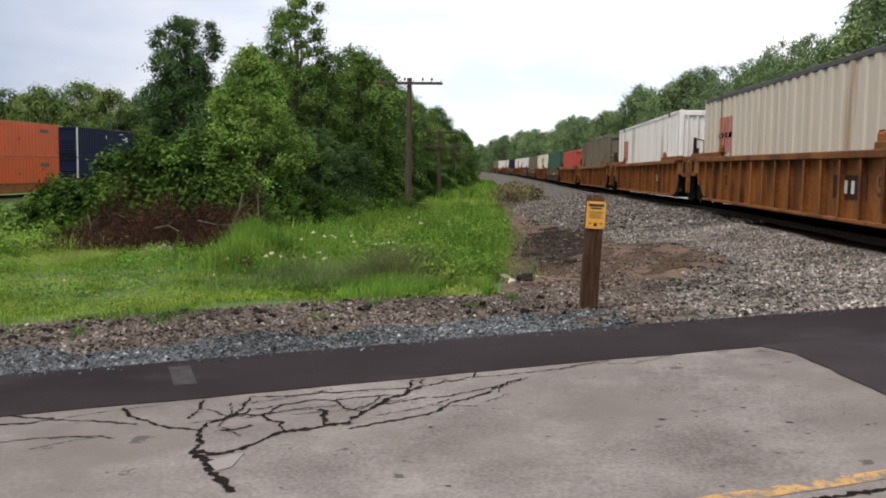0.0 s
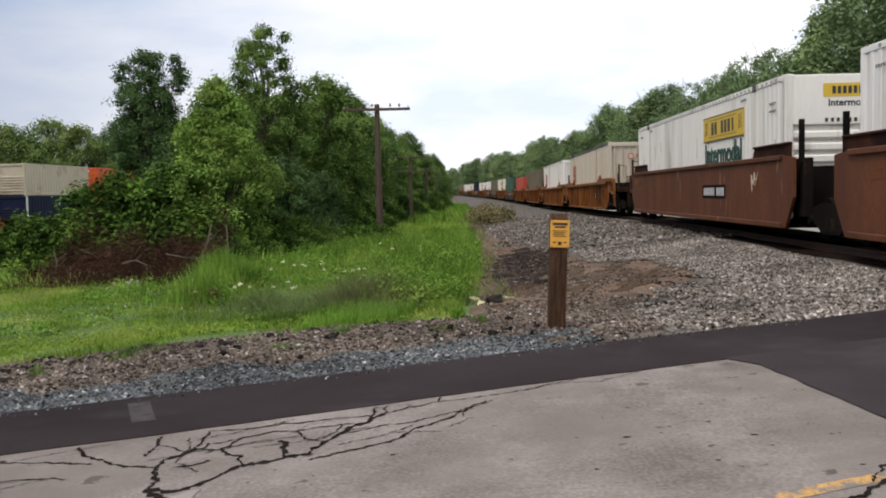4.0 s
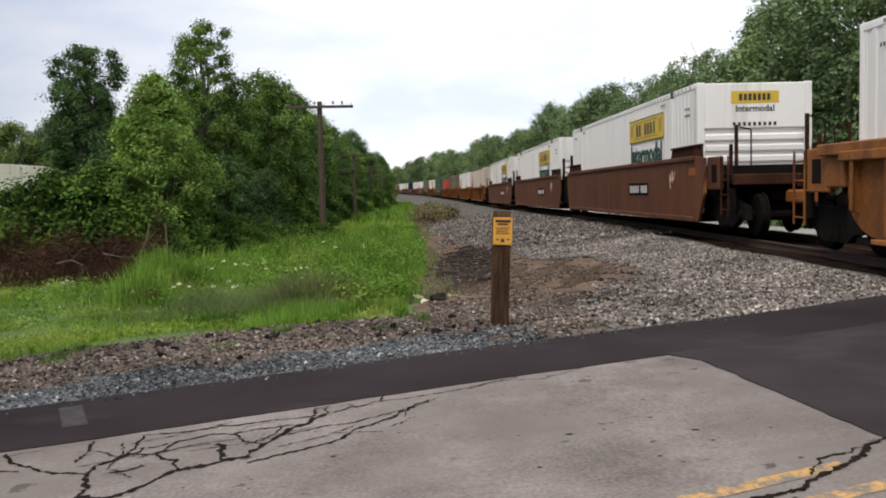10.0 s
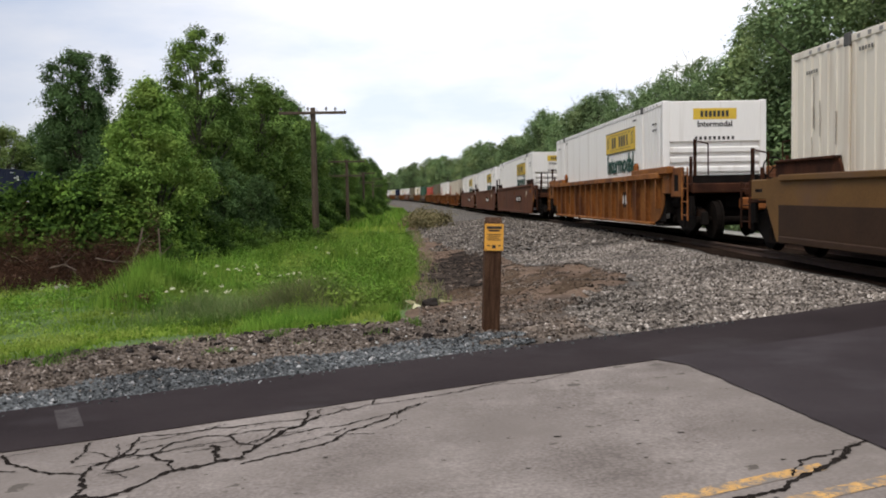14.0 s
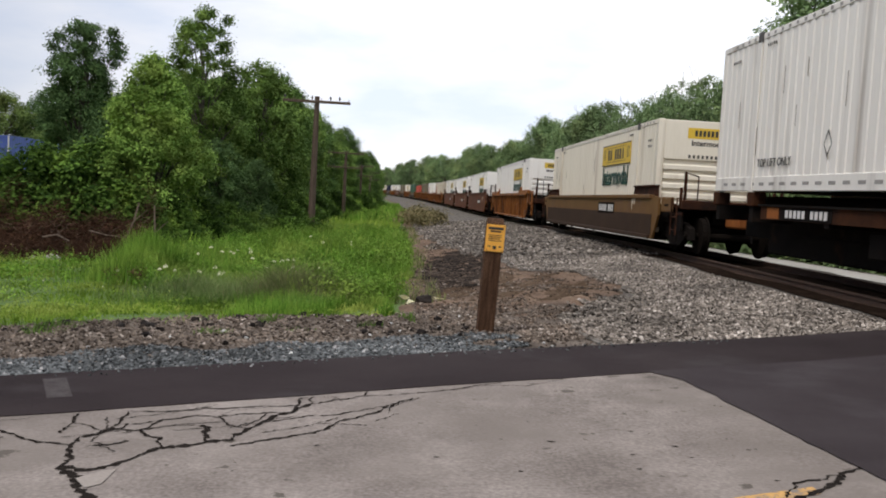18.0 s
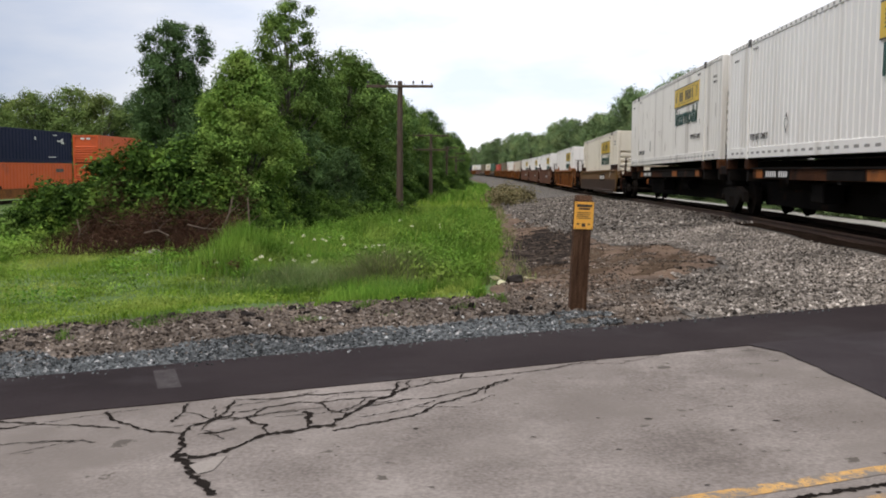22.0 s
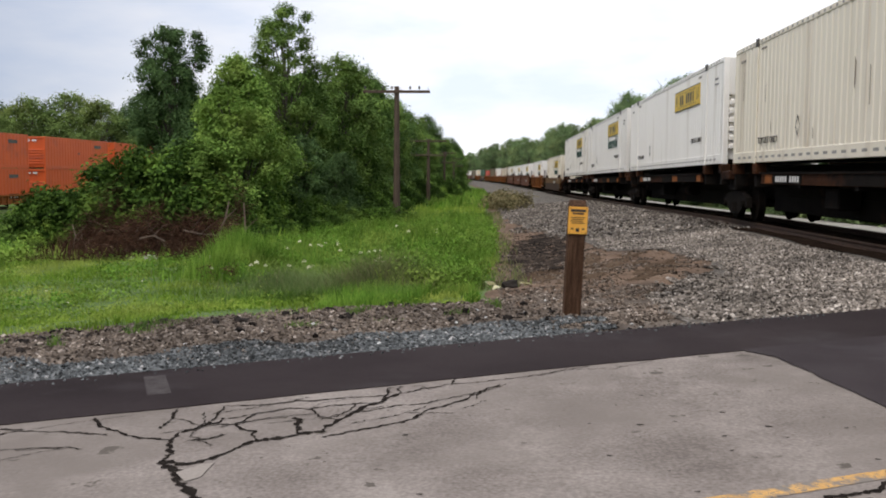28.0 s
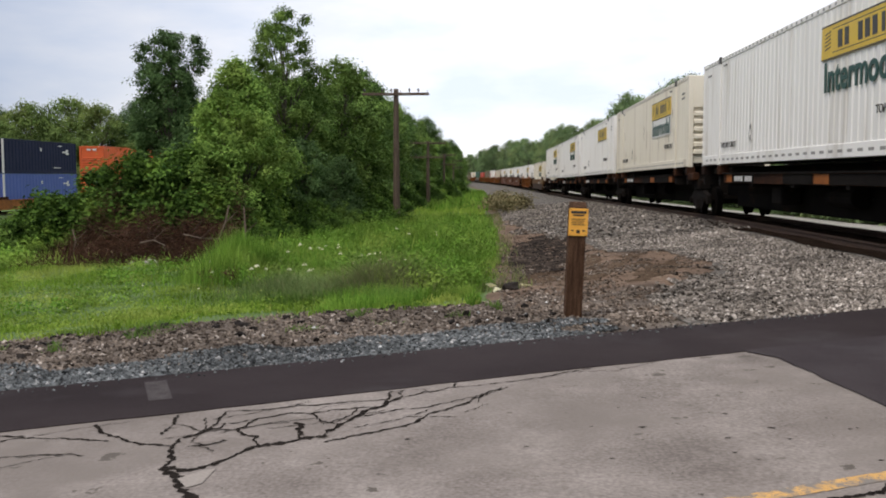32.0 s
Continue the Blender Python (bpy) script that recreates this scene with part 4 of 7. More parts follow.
def container(label, paint, length=C_LEN, height=C_H, logo="panel", roof=None, posts=True, slots=True, stripes=False, group="containers on the near train", coarse=False, end_paint=None):
    c = empty("container", label, "container", group)
    h, w = length / 2, C_W / 2
    for s in (-1, 1):
        part("side_wall", corrugated(length, height, s * (w - 0.008), s, 0.56 if coarse else 0.28, 0.035 if coarse else 0.016), paint, c)
        part("bottom_rail", boxes((s * w - 0.06 if s > 0 else -w - 0.0, s * w + 0.0 if s > 0 else -w + 0.06, -h + 0.1, h - 0.1, 0.02, 0.285), bevel=0.012), paint, c)
        part("top_rail", boxes((w - 0.07, w, -h + 0.1, h - 0.1, height - 0.115, height) if s > 0 else (-w, -w + 0.07, -h + 0.1, h - 0.1, height - 0.115, height), bevel=0.012), roof or paint, c)
        # No holes are cut: thin grey boxes carry the recess shade.
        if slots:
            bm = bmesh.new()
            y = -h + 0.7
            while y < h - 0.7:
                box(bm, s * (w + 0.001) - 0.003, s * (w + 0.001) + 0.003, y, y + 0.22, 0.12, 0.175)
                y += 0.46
            tagged(part("lower_rail_trim", bm, M_SLOT, c), "row of flat grey marks for the shade in slots", kind="stuff")
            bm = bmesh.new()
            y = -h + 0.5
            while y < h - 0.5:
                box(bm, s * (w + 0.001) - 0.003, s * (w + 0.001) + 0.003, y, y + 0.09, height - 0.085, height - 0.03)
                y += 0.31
            tagged(part("roof_edge_trim", bm, M_SLOT, c), "row of flat grey marks for shaded notches under the roof edge", kind="stuff")
            if paint in (M_GREY_WHITE, M_CREAM):
                rs = random.Random(len(label))
                bm = bmesh.new()
                for k in range(16):
                    y, z = rs.uniform(-h + 0.6, h - 0.6), rs.uniform(0.4, 1.9)
                    box(bm, s * (w + 0.002) - 0.003, s * (w + 0.002) + 0.003, y, y + rs.uniform(0.008, 0.018), z, z + rs.uniform(0.15, 0.8))
                tagged(part("scuff", bm, M_GRIME, c, "thin brown vertical streaks of grime"), kind="stuff")
        for e in (-1, 1):
            part("corner_post", boxes((s * w - 0.17 if s > 0 else -w, w if s > 0 else -w + 0.17, e * h - 0.13 if e > 0 else -h, h if e > 0 else -h + 0.13, 0, height), bevel=0.02), end_paint or paint, c)
            if posts:
                p = part("lift_post", boxes((s * (w + 0.006) - 0.02, s * (w + 0.006) + 0.02, e * (h - 1.98) - 0.07, e * (h - 1.98) + 0.07, 0.0, height + 0.02), bevel=0.01), paint, c)
                part("lift_casting", boxes((s * (w + 0.012) - 0.022, s * (w + 0.012) + 0.022, e * (h - 1.98) - 0.09, e * (h - 1.98) + 0.09, height - 0.16, height + 0.03), bevel=0.01), M_DARK_ROOF, p, "dark corner casting")
    part("roof", boxes((-w + 0.05, w - 0.05, -h + 0.05, h - 0.05, height - 0.06, height - 0.015)), roof or paint, c)
    part("floor", boxes((-w + 0.05, w - 0.05, -h + 0.05, h - 0.05, 0.05, 0.14)), M_CAR_BLACK, c)
    for e in (-1, 1):
        end = part("end_wall", boxes((-w + 0.16, w - 0.16, e * (h - 0.11) - 0.03, e * (h - 0.11) + 0.03, 0.05, height - 0.05)), end_paint or paint, c)
        if logo == "red":
            for k in range(7):
                x = -w + 0.30 + k * (2 * w - 0.6) / 6
                part("door_rib", boxes((x - 0.025, x + 0.025, e * (h - 0.03) - 0.03, e * (h - 0.03) + 0.03, 0.08, height - 0.2), bevel=0.01), end_paint or paint, end)
            if e < 0:
                q = -h - 0.006
                em = part("red_emblem", tube(bmesh.new(), (-0.28, q + 0.012, 2.25), (-0.28, q - 0.002, 2.25), 0.16, 0.16, 6), M_RED_PRINT, end, "faded red six-sided emblem")
                part("emblem_core", tube(bmesh.new(), (-0.28, q + 0.01, 2.25), (-0.28, q - 0.006, 2.25), 0.11, 0.11, 6), end_paint or paint, em)
                for z in (2.20, 2.28):
                    part("red_bar", boxes((-0.06, 0.26, q - 0.004, q + 0.03, z, z + 0.045)), M_RED_PRINT, end)
                for x in (0.62, 0.86):
                    for k in range(4):
                        part("code_bar", boxes((x, x + 0.1, q - 0.004, q + 0.03, 1.72 + k * 0.17, 1.83 + k * 0.17)), M_DARK_ROOF, end)
                rs = random.Random(5)
                for k in range(5):
                    x, z = rs.uniform(-0.9, 0.1), rs.uniform(0.25, 1.0)
                    part("rust_streak", prism(bmesh.new(), [(-h - 0.008, z), (-h + 0.02, z), (-h + 0.02, z + 0.5), (-h - 0.008, z + 0.5)], x, x + rs.uniform(0.02, 0.06)), M_BEIGE, end, "brown rust streak")
        for k in range(0 if logo == "red" else 6):
            z = 0.40 + k * 0.24
            part("end_rib", boxes((-w + 0.17, w - 0.17, e * (h - 0.05) - 0.05, e * (h - 0.05) + 0.05, z, z + 0.16), bevel=0.03), end_paint or paint, end)
        part("end_header", boxes((-w + 0.16, w - 0.16, e * (h - 0.045) - 0.045, e * (h - 0.045) + 0.045, height - 1.02 if logo in ("panel", "white_panel", "plain_panel") else height - 0.2, height - 0.02), bevel=0.015), end_paint or paint, end)
        if logo in ("panel", "white_panel") and e < 0:
            pl = part("yellow_panel", boxes((-0.54, 0.54, e * (h - 0.0) - 0.006, e * (h - 0.0) + 0.004, 2.43, 2.70)), M_LOGO_YELLOW, end, "yellow panel with a dark border")
            for i in range(7):
                part("letter_shape", boxes((-0.36 + i * 0.105, -0.29 + i * 0.105, e * (h + 0.007) - 0.004, e * (h + 0.007) + 0.004, 2.49, 2.64)), M_LOGO_DARK, pl)
            ob = new("word", lettering("Intermodal", 0.20, M_INK, True))
            ob.parent = end
            ob.matrix_basis = Matrix.Translation((0, e * (h + 0.002), 2.31)) @ pose(0, 0, 0, 90, 0, 180 if e > 0 else 0)
            tagged(part("number_bar", boxes(*[(-0.5 + i * 0.115, -0.44 + i * 0.115, e * (h + 0.003) - 0.004, e * (h + 0.003) + 0.004, 1.93, 2.01) for i in range(9)]), M_LOGO_DARK, end), kind="stuff")
    if logo in ("panel", "white_panel", "plain_panel"):
        for s in (-1,):
            y0, y1 = (-5.28, -1.63) if s < 0 else (1.63, 5.28)
            x = s * (w + 0.004)
            t = 0.010
            pl = part("yellow_panel", boxes((x - t, x + t, y0, y1, 1.86, 2.50)), M_LOGO_YELLOW, c, "yellow panel with a dark border")
            q = s * (w + 0.013)
            part("panel_border", boxes((q - 0.004, q + 0.004, y0, y1, 2.47, 2.50), (q - 0.004, q + 0.004, y0, y1, 1.86, 1.885), (q - 0.004, q + 0.004, y0 + 0.55, y1 - 0.55, 2.39, 2.405), (q - 0.004, q + 0.004, y0 + 0.55, y1 - 0.55, 1.96, 1.975)), M_LOGO_DARK, pl)
            for i in range(7):
                if i != 4:
                    yy = (y0 + y1) / 2 - 1.02 + i * 0.30
                    wide = (0.14, 0.20, 0.21, 0.20, 0.0, 0.20, 0.22)[i]
                    part("letter_shape", prism(bmesh.new(), [(yy, 2.02), (yy + wide, 2.02), (yy + wide + 0.02, 2.34), (yy + 0.02, 2.34)], q - 0.005, q + 0.005), M_LOGO_DARK, pl)
            bm = bmesh.new()
            for e in (0, 1):
                cx = y0 + 0.30 if e == 0 else y1 - 0.30
                for k in range(5):
                    prism(bm, [(cx - 0.16, 2.38 - 0.07 * k), (cx + 0.12, 2.34 - 0.07 * k), (cx + 0.12, 2.315 - 0.07 * k), (cx - 0.16, 2.355 - 0.07 * k)], q - 0.004, q + 0.004)
            tagged(part("scroll_mark", bm, M_LOGO_DARK, pl), kind="stuff")
            if logo != "plain_panel":
                ob = new("word", lettering("Intermodal", 0.76, M_GREEN_LETTER, True))
                ob.parent = c
                ob.matrix_basis = Matrix.Translation((s * (w + 0.012), (y0 + y1) / 2, 1.50)) @ pose(0, 0, 0, 90, 0, 90 * s)
                if logo == "white_panel":
                    part("pale_panel", boxes((x - 0.003, x + 0.003, y0 + 0.05, y1 - 0.05, 1.20, 1.84)), M_WHITE, c)
            ob = new("words", lettering("TOP LIFT ONLY", 0.21, M_INK))
            ob.parent = c
            ob.matrix_basis = Matrix.Translation((s * (w + 0.012), s * (h - 3.15), 0.78)) @ pose(0, 0, 0, 90, 0, 90 * s)
            ob = new("words", lettering("TOP LIFT ONLY", 0.21, M_INK))
            ob.parent = c
            ob.matrix_basis = Matrix.Translation((s * (w + 0.012), -s * (h - 2.95), 0.52)) @ pose(0, 0, 0, 90, 0, 90 * s)
            bm = bmesh.new()
            for yy, z in ((-h + 0.55, 2.35), (-h + 0.55, 2.2), (h - 1.0, 2.5), (h - 2.7, 2.62), (-h + 2.6, 2.62)):
                for k in range(5):
                    box(bm, q - 0.004, q + 0.004, yy + k * 0.085, yy + k * 0.085 + 0.035, z, z + 0.055)
            tagged(part("code_bar", bm, M_DARK_ROOF, c, "small dark stencilled codes"), kind="stuff")
            bm = bmesh.new()
            for dy, dz in ((0, 0),):
                cy, cz = (h - 5.0) * -s, 0.75
                prism(bm, [(cy - 0.13, cz), (cy, cz + 0.22), (cy + 0.13, cz), (cy, cz + 0.17)], q - 0.004, q + 0.004)
                prism(bm, [(cy - 0.13, cz), (cy, cz - 0.22), (cy + 0.13, cz), (cy, cz - 0.17)], q - 0.004, q + 0.004)
            part("placard_frame", bm, M_DARK_ROOF, c, "small diamond placard frame")
    if logo == "red":
        for s in (-1, 1):
            x, y0 = s * (w + 0.012), s * -(h - 2.6)
            part("red_emblem", boxes(*[(x - 0.012, x + 0.012, y0 - 0.8 + k * 0.4, y0 - 0.55 + k * 0.4, 1.25, 2.25) for k in range(4)], (x - 0.012, x + 0.012, y0 - 0.8, y0 + 0.75, 1.65, 1.8)), M_RED_PRINT, c, "faded red emblem")
            tagged(part("code_bar", boxes(*[(x - 0.012, x + 0.012, s * (h - 2.0), s * (h - 2.0) + 0.12, 2.4 - 0.16 * k, 2.5 - 0.16 * k) for k in range(8)]), M_DARK_ROOF, c), kind="stuff")
    if logo == "mark":
        for s in (-1, 1):
            x = s * (w + 0.012)
            y0 = s * -(-h + 2.4)
            bm = boxes((x - 0.012, x + 0.012, y0 - 0.55, y0 + 0.5, 1.95, 2.08), (x - 0.012, x + 0.012, y0 + 0.2, y0 + 0.75, 1.78, 1.95), (x - 0.012, x + 0.012, y0 + 0.2, y0 + 0.6, 2.08, 2.25), (x - 0.012, x + 0.012, -0.3, -0.1, 2.0, 2.3), (x - 0.012, x + 0.012, 3.2, 3.9, 2.5, 2.58), (x - 0.012, x + 0.012, 2.2, 3.6, 0.5, 0.58))
            part("white_mark", bm, M_WHITE_PRINT, c)
        for s in (-1, 1):
            part("pale_post", boxes((s * (w + 0.01) - 0.012, s * (w + 0.01) + 0.012, -h - 0.01, -h + 0.3, 0.05, height - 0.05)), M_WHITE_PRINT, c)
    if logo == "label":
        for s in (-1, 1):
            x = s * (w + 0.012)
            part("dark_label", boxes((x - 0.012, x + 0.012, h - 3.4, h - 1.9, 2.1, 2.4)), M_DARK_ROOF, c)
            part("dark_label", boxes((x - 0.012, x + 0.012, -0.2, 0.1, 1.4, 1.6)), M_DARK_ROOF, c)
        part("white_label", boxes((-0.5, -0.1, -h - 0.012, -h + 0.006, 2.45, 2.62), (0.1, 0.5, -h - 0.012, -h + 0.006, 2.45, 2.62)), M_WHITE_PRINT, c)
    return c


# ---- rail cars ----
def truck(parent, y, detail=True):
    """A two-axle truck: side frames, bolster, springs, and wheels on their axles."""
    tr = part("truck", boxes((-0.95, 0.95, y - 0.2, y + 0.2, 0.42, 0.68), bevel=0.02), M_CAR_BLACK, parent, "black cast steel truck")
    for s in (-1, 1):
        bm = bmesh.new()
        prism(bm, [(y - 1.15, 0.36), (y - 1.1, 0.62), (y - 0.55, 0.76), (y + 0.55, 0.76), (y + 1.1, 0.62), (y + 1.15, 0.36), (y + 0.75, 0.38), (y + 0.4, 0.2), (y - 0.4, 0.2), (y - 0.75, 0.38)], s * 1.0 - 0.07, s * 1.0 + 0.07)
        part("side_frame", bm, M_CAR_BLACK, tr)
        for k in (-0.13, 0.13):
            part("spring", tube(bmesh.new(), (s * 1.04, y + k, 0.26), (s * 1.04, y + k, 0.5), 0.075, 0.075, 8), M_CAR_BLACK, tr)
    for e in (-0.89, 0.89):
        bm = bmesh.new()
        for s in (-1, 1):
            tube(bm, (s * 0.68, 0, 0), (s * 0.80, 0, 0), 0.42, 0.42, 24)
            tube(bm, (s * 0.64, 0, 0), (s * 0.68, 0, 0), 0.455, 0.455, 24)
            tube(bm, (s * 1.07, 0, 0), (s * 1.13, 0, 0), 0.10, 0.09, 8)
            for k in range(3):
                a = k * math.tau / 3
                tube(bm, (s * 1.13, math.cos(a) * 0.06, math.sin(a) * 0.06), (s * 1.145, math.cos(a) * 0.06, math.sin(a) * 0.06), 0.018, 0.018, 6)
        tube(bm, (-1.07, 0, 0), (1.07, 0, 0), 0.08, 0.08, 8)
        part("wheelset", bm, M_WHEEL, tr).matrix_basis = pose(0, y + e, 0.455)


def ladder(parent, x, y, z0, z1, mat, dy=0.42):
    bm = bmesh.new()
    for e in (0, dy):
        tube(bm, (x, y + e, z0), (x, y + e, z1), 0.02, 0.02, 5)
    k = z0 + 0.12
    while k < z1:
        tube(bm, (x, y, k), (x, y + dy, k), 0.014, 0.014, 5)
        k += 0.3
    part("ladder", bm, mat, parent)


def ring(x, y, z, r):
    """A brake hand wheel of round bar with three spokes, facing along y."""
    bm = bmesh.new()
    p = [Vector((x + math.cos(k * math.tau / 14) * r, y, z + math.sin(k * math.tau / 14) * r)) for k in range(14)]
    for k in range(14):
        tube(bm, p[k], p[(k + 1) % 14], 0.018, 0.018, 5)
    for k in (0, 5, 9):
        tube(bm, Vector((x, y, z)), p[k], 0.014, 0.014, 4)
    return bm


def well_car(label, paint, style, rear_truck=True, front_truck=True, lower=None, half=9.05, top=1.55, number=True):
    """A container well car. style 'ribbed' has posts outside its side sheets, 'smooth' has plain deep side sheets with sloped ends."""
    car = empty("well_car", label, "rail car", "cars of the near train")
    wl, xo = 8.3, 1.40
    z0 = 0.28
    for s in (-1, 1):
        if style == "ribbed":
            curve = [(wl - 1.0 + math.sin(k * 0.3142), z0 + 0.06 + 0.62 * (1 - math.cos(k * 0.3142))) for k in range(6)]
            side = part("side_sheet", prism(bmesh.new(), curve + [(wl, top - 0.1), (-wl, top - 0.1)] + [(-y, z) for y, z in curve[::-1]], s * 1.322 - 0.012, s * 1.322 + 0.012), paint, car)
            part("bottom_sill", boxes((s * 1.38 - 0.07, s * 1.38 + 0.07, -wl + 0.9, wl - 0.9, z0, z0 + 0.07), bevel=0.012), paint, car)
            part("top_chord", boxes((s * 1.40 - 0.09, s * 1.40 + 0.09, -wl, wl, top - 0.11, top + 0.03), bevel=0.014), paint, car)
            for e in (-1, 1):
                # Black sheet added behind the cut corner to keep the arch dark.
                part("wheel_arch_plate", boxes((s * 1.3035 - 0.0035, s * 1.3035 + 0.0035, e * (wl - 0.55) - 0.6, e * (wl - 0.55) + 0.6, z0 + 0.1, z0 + 0.75)), M_CAR_BLACK, car)
            n = 17
            for i in range(n):
                y = -wl + 0.35 + (2 * wl - 0.7) * i / (n - 1)
                lowz = z0 + 0.08 if abs(y) < wl - 1.0 else z0 + 0.42
                part("rib", boxes((s * 1.39 - 0.06, s * 1.39 + 0.06, y - 0.012, y + 0.012, lowz, top - 0.11), (s * 1.455 - 0.008, s * 1.455 + 0.008, y - 0.05, y + 0.05, lowz + 0.04, top - 0.11)), paint, side)
            for e in (-1, 1):
                part("raised_chord", boxes((s * 1.385 - 0.09, s * 1.385 + 0.09, e * (wl - 1.0) - 1.75, e * (wl - 1.0) + 1.75, top - 0.02, top + 0.16), bevel=0.02), paint, car)
                part("guide_bracket", boxes((s * 1.34 - 0.05, s * 1.34 + 0.05, e * (wl - 2.75) - 0.16, e * (wl - 2.75) + 0.16, top + 0.10, top + 0.36), bevel=0.07), M_RUST, car, "rusty container guide")
            part("black_plate", boxes((s * 1.34 - 0.006, s * 1.34 + 0.006, -s * 5.05 - 0.16, -s * 5.05 + 0.16, z0 + 0.5, z0 + 0.78)), M_CAR_BLACK, car, "small black plate")
            pl = part("mark_plate", boxes((s * 1.338 - 0.004, s * 1.338 + 0.004, s * 4.2 - 0.82, s * 4.2 + 0.82, z0 + 0.42, z0 + 0.86)), M_CAR_DARK, car, "dark worn plate for the car's mark")
            tagged(part("letter_bar", boxes(*[(s * 1.345 - 0.004, s * 1.345 + 0.004, s * 4.2 + k - 0.07, s * 4.2 + k + 0.07, z0 + 0.52, z0 + 0.76) for k in (-0.5, -0.18, 0.16, 0.5)]), M_WHITE_PRINT, pl), kind="stuff")
            ob = new("words", lettering("53'", 0.46, M_INK))
            ob.parent = car
            ob.matrix_basis = Matrix.Translation((s * 1.340, s * 5.72, z0 + 0.66)) @ pose(0, 0, 0, 90, 0, 90 * s)
        else:
            bm = bmesh.new()
            hi, endz = top + 0.17, top + 0.43
            prism(bm, [(-wl - 0.55, z0 + 0.62), (-wl - 0.1, z0), (wl + 0.1, z0), (wl + 0.55, z0 + 0.62), (wl + 0.55, hi - 0.06), (wl - 0.1, hi), (-wl + 0.1, hi), (-wl - 0.55, hi - 0.06)], s * 1.37 - 0.03, s * 1.37 + 0.03)
            part("side_sheet", bm, paint, car)
            part("top_chord", boxes((s * 1.385 - 0.07, s * 1.385 + 0.07, -wl + 0.1, wl - 0.1, hi - 0.09, hi + 0.012), bevel=0.014), paint, car)
            part("bottom_sill", boxes((s * 1.385 - 0.07, s * 1.385 + 0.07, -wl + 0.1, wl - 0.1, z0 - 0.01, z0 + 0.10), bevel=0.014), lower or paint, car)
            if lower:
                part("lower_band", boxes((s * 1.372 - 0.036, s * 1.372 + 0.036, -wl + 0.0, wl - 0.0, z0 + 0.08, z0 + 0.62)), lower, car, "darker lower band")
            for e in (-1, 1):
                g0, g1 = e * (wl - 2.25), e * (wl + 0.25)
                part("guide_plate", prism(bmesh.new(), [(g0, hi - 0.1), (g1, hi - 0.1), (g1, endz - 0.04), (g0 + e * 0.22, endz - 0.02)], s * 1.335 - 0.02, s * 1.335 + 0.02), M_END, car, "dark brown container guide plate")
                part("guide_rail", boxes((s * 1.35 - 0.05, s * 1.35 + 0.05, min(g0 + e * 0.2, g1), max(g0 + e * 0.2, g1), endz - 0.05, endz), bevel=0.015), M_END, car)
            if number:
                x = s * 1.405
                pl = part("black_plate", boxes((x - 0.006, x + 0.006, s * 3.0 - 1.08, s * 3.0 + 1.08, z0 + 0.56, z0 + 0.90)), M_CAR_BLACK, car, "black number plate")
                tagged(part("number_bar", boxes(*[(s * 1.412 - 0.004, s * 1.412 + 0.004, s * 3.0 - 0.98 + i * 0.18, s * 3.0 - 0.87 + i * 0.18, z0 + 0.63, z0 + 0.83) for i in range(11) if i != 4]), M_WHITE_PRINT, pl), kind="stuff")
                bm = bmesh.new()
                for (ya, za), (yb, zb) in (((-0.28, 0.28), (-0.14, 0.0)), ((-0.14, 0.0), (-0.06, 0.3)), ((-0.06, 0.3), (0.02, 0.02)), ((0.02, 0.02), (0.16, 0.24)), ((0.16, 0.24), (0.10, -0.12)), ((-0.2, 0.14), (0.2, 0.10))):
                    tube(bm, (s * 1.402, s * 6.35 + ya, z0 + 0.85 + za), (s * 1.402, s * 6.35 + yb, z0 + 0.85 + zb), 0.014, 0.012, 4)
                tagged(part("scrawl", bm, M_BEIGE, car, "pale sprayed scrawl"), kind="stuff")
                rb = random.Random(int(s) + len(label))
                for yy, zz in () if paint is M_CAR_TAN else ((-6.6, z0 + 0.8), (-1.2, z0 + 0.95), (4.3, z0 + 0.7), (7.0, z0 + 0.95)):
                    part("repair_patch", boxes((s * 1.404 - 0.005, s * 1.404 + 0.005, yy, yy + rb.uniform(0.2, 0.5), zz, zz + rb.uniform(0.10, 0.22))), M_PATCH, car, "orange repair patch")
    part("well_floor", boxes((-1.3, 1.3, -wl + 0.2, wl - 0.2, z0 - 0.02, z0 + 0.06)), M_CAR_BLACK, car)
    for e in (-1, 1):
        part("end_bulkhead", boxes((-1.3, 1.3, e * wl - 0.05, e * wl + 0.05, z0 + 0.3, top - 0.05)), M_CAR_BLACK, car)
        part("centre_sill", boxes((-0.3, 0.3, min(e * wl, e * (half + 0.65)), max(e * wl, e * (half + 0.65)), 0.72, 1.0), bevel=0.02), M_CAR_BLACK, car)
    for e, has in ((-1, rear_truck), (1, front_truck)):
        if not has:
            for s in (-1, 1):
                part("articulation_guard", boxes((s * 1.12 - 0.09, s * 1.12 + 0.09, e * (wl + 0.32) - 0.3, e * (wl + 0.32) + 0.3, 0.5, top + 0.1), bevel=0.02), M_CAR_BLACK, car)
                part("stanchion", boxes((s * 1.22 - 0.05, s * 1.22 + 0.05, e * (wl + 0.5) - 0.04, e * (wl + 0.5) + 0.04, top, top + 0.85), bevel=0.01), M_CAR_BLACK, car)
            continue
        yt = e * (half - 0.25 + 0.5)
        part("end_platform", boxes((-1.1, 1.1, min(e * wl, e * (half + 1.25)), max(e * wl, e * (half + 1.25)), 1.10, 1.17), bevel=0.02), M_END, car)
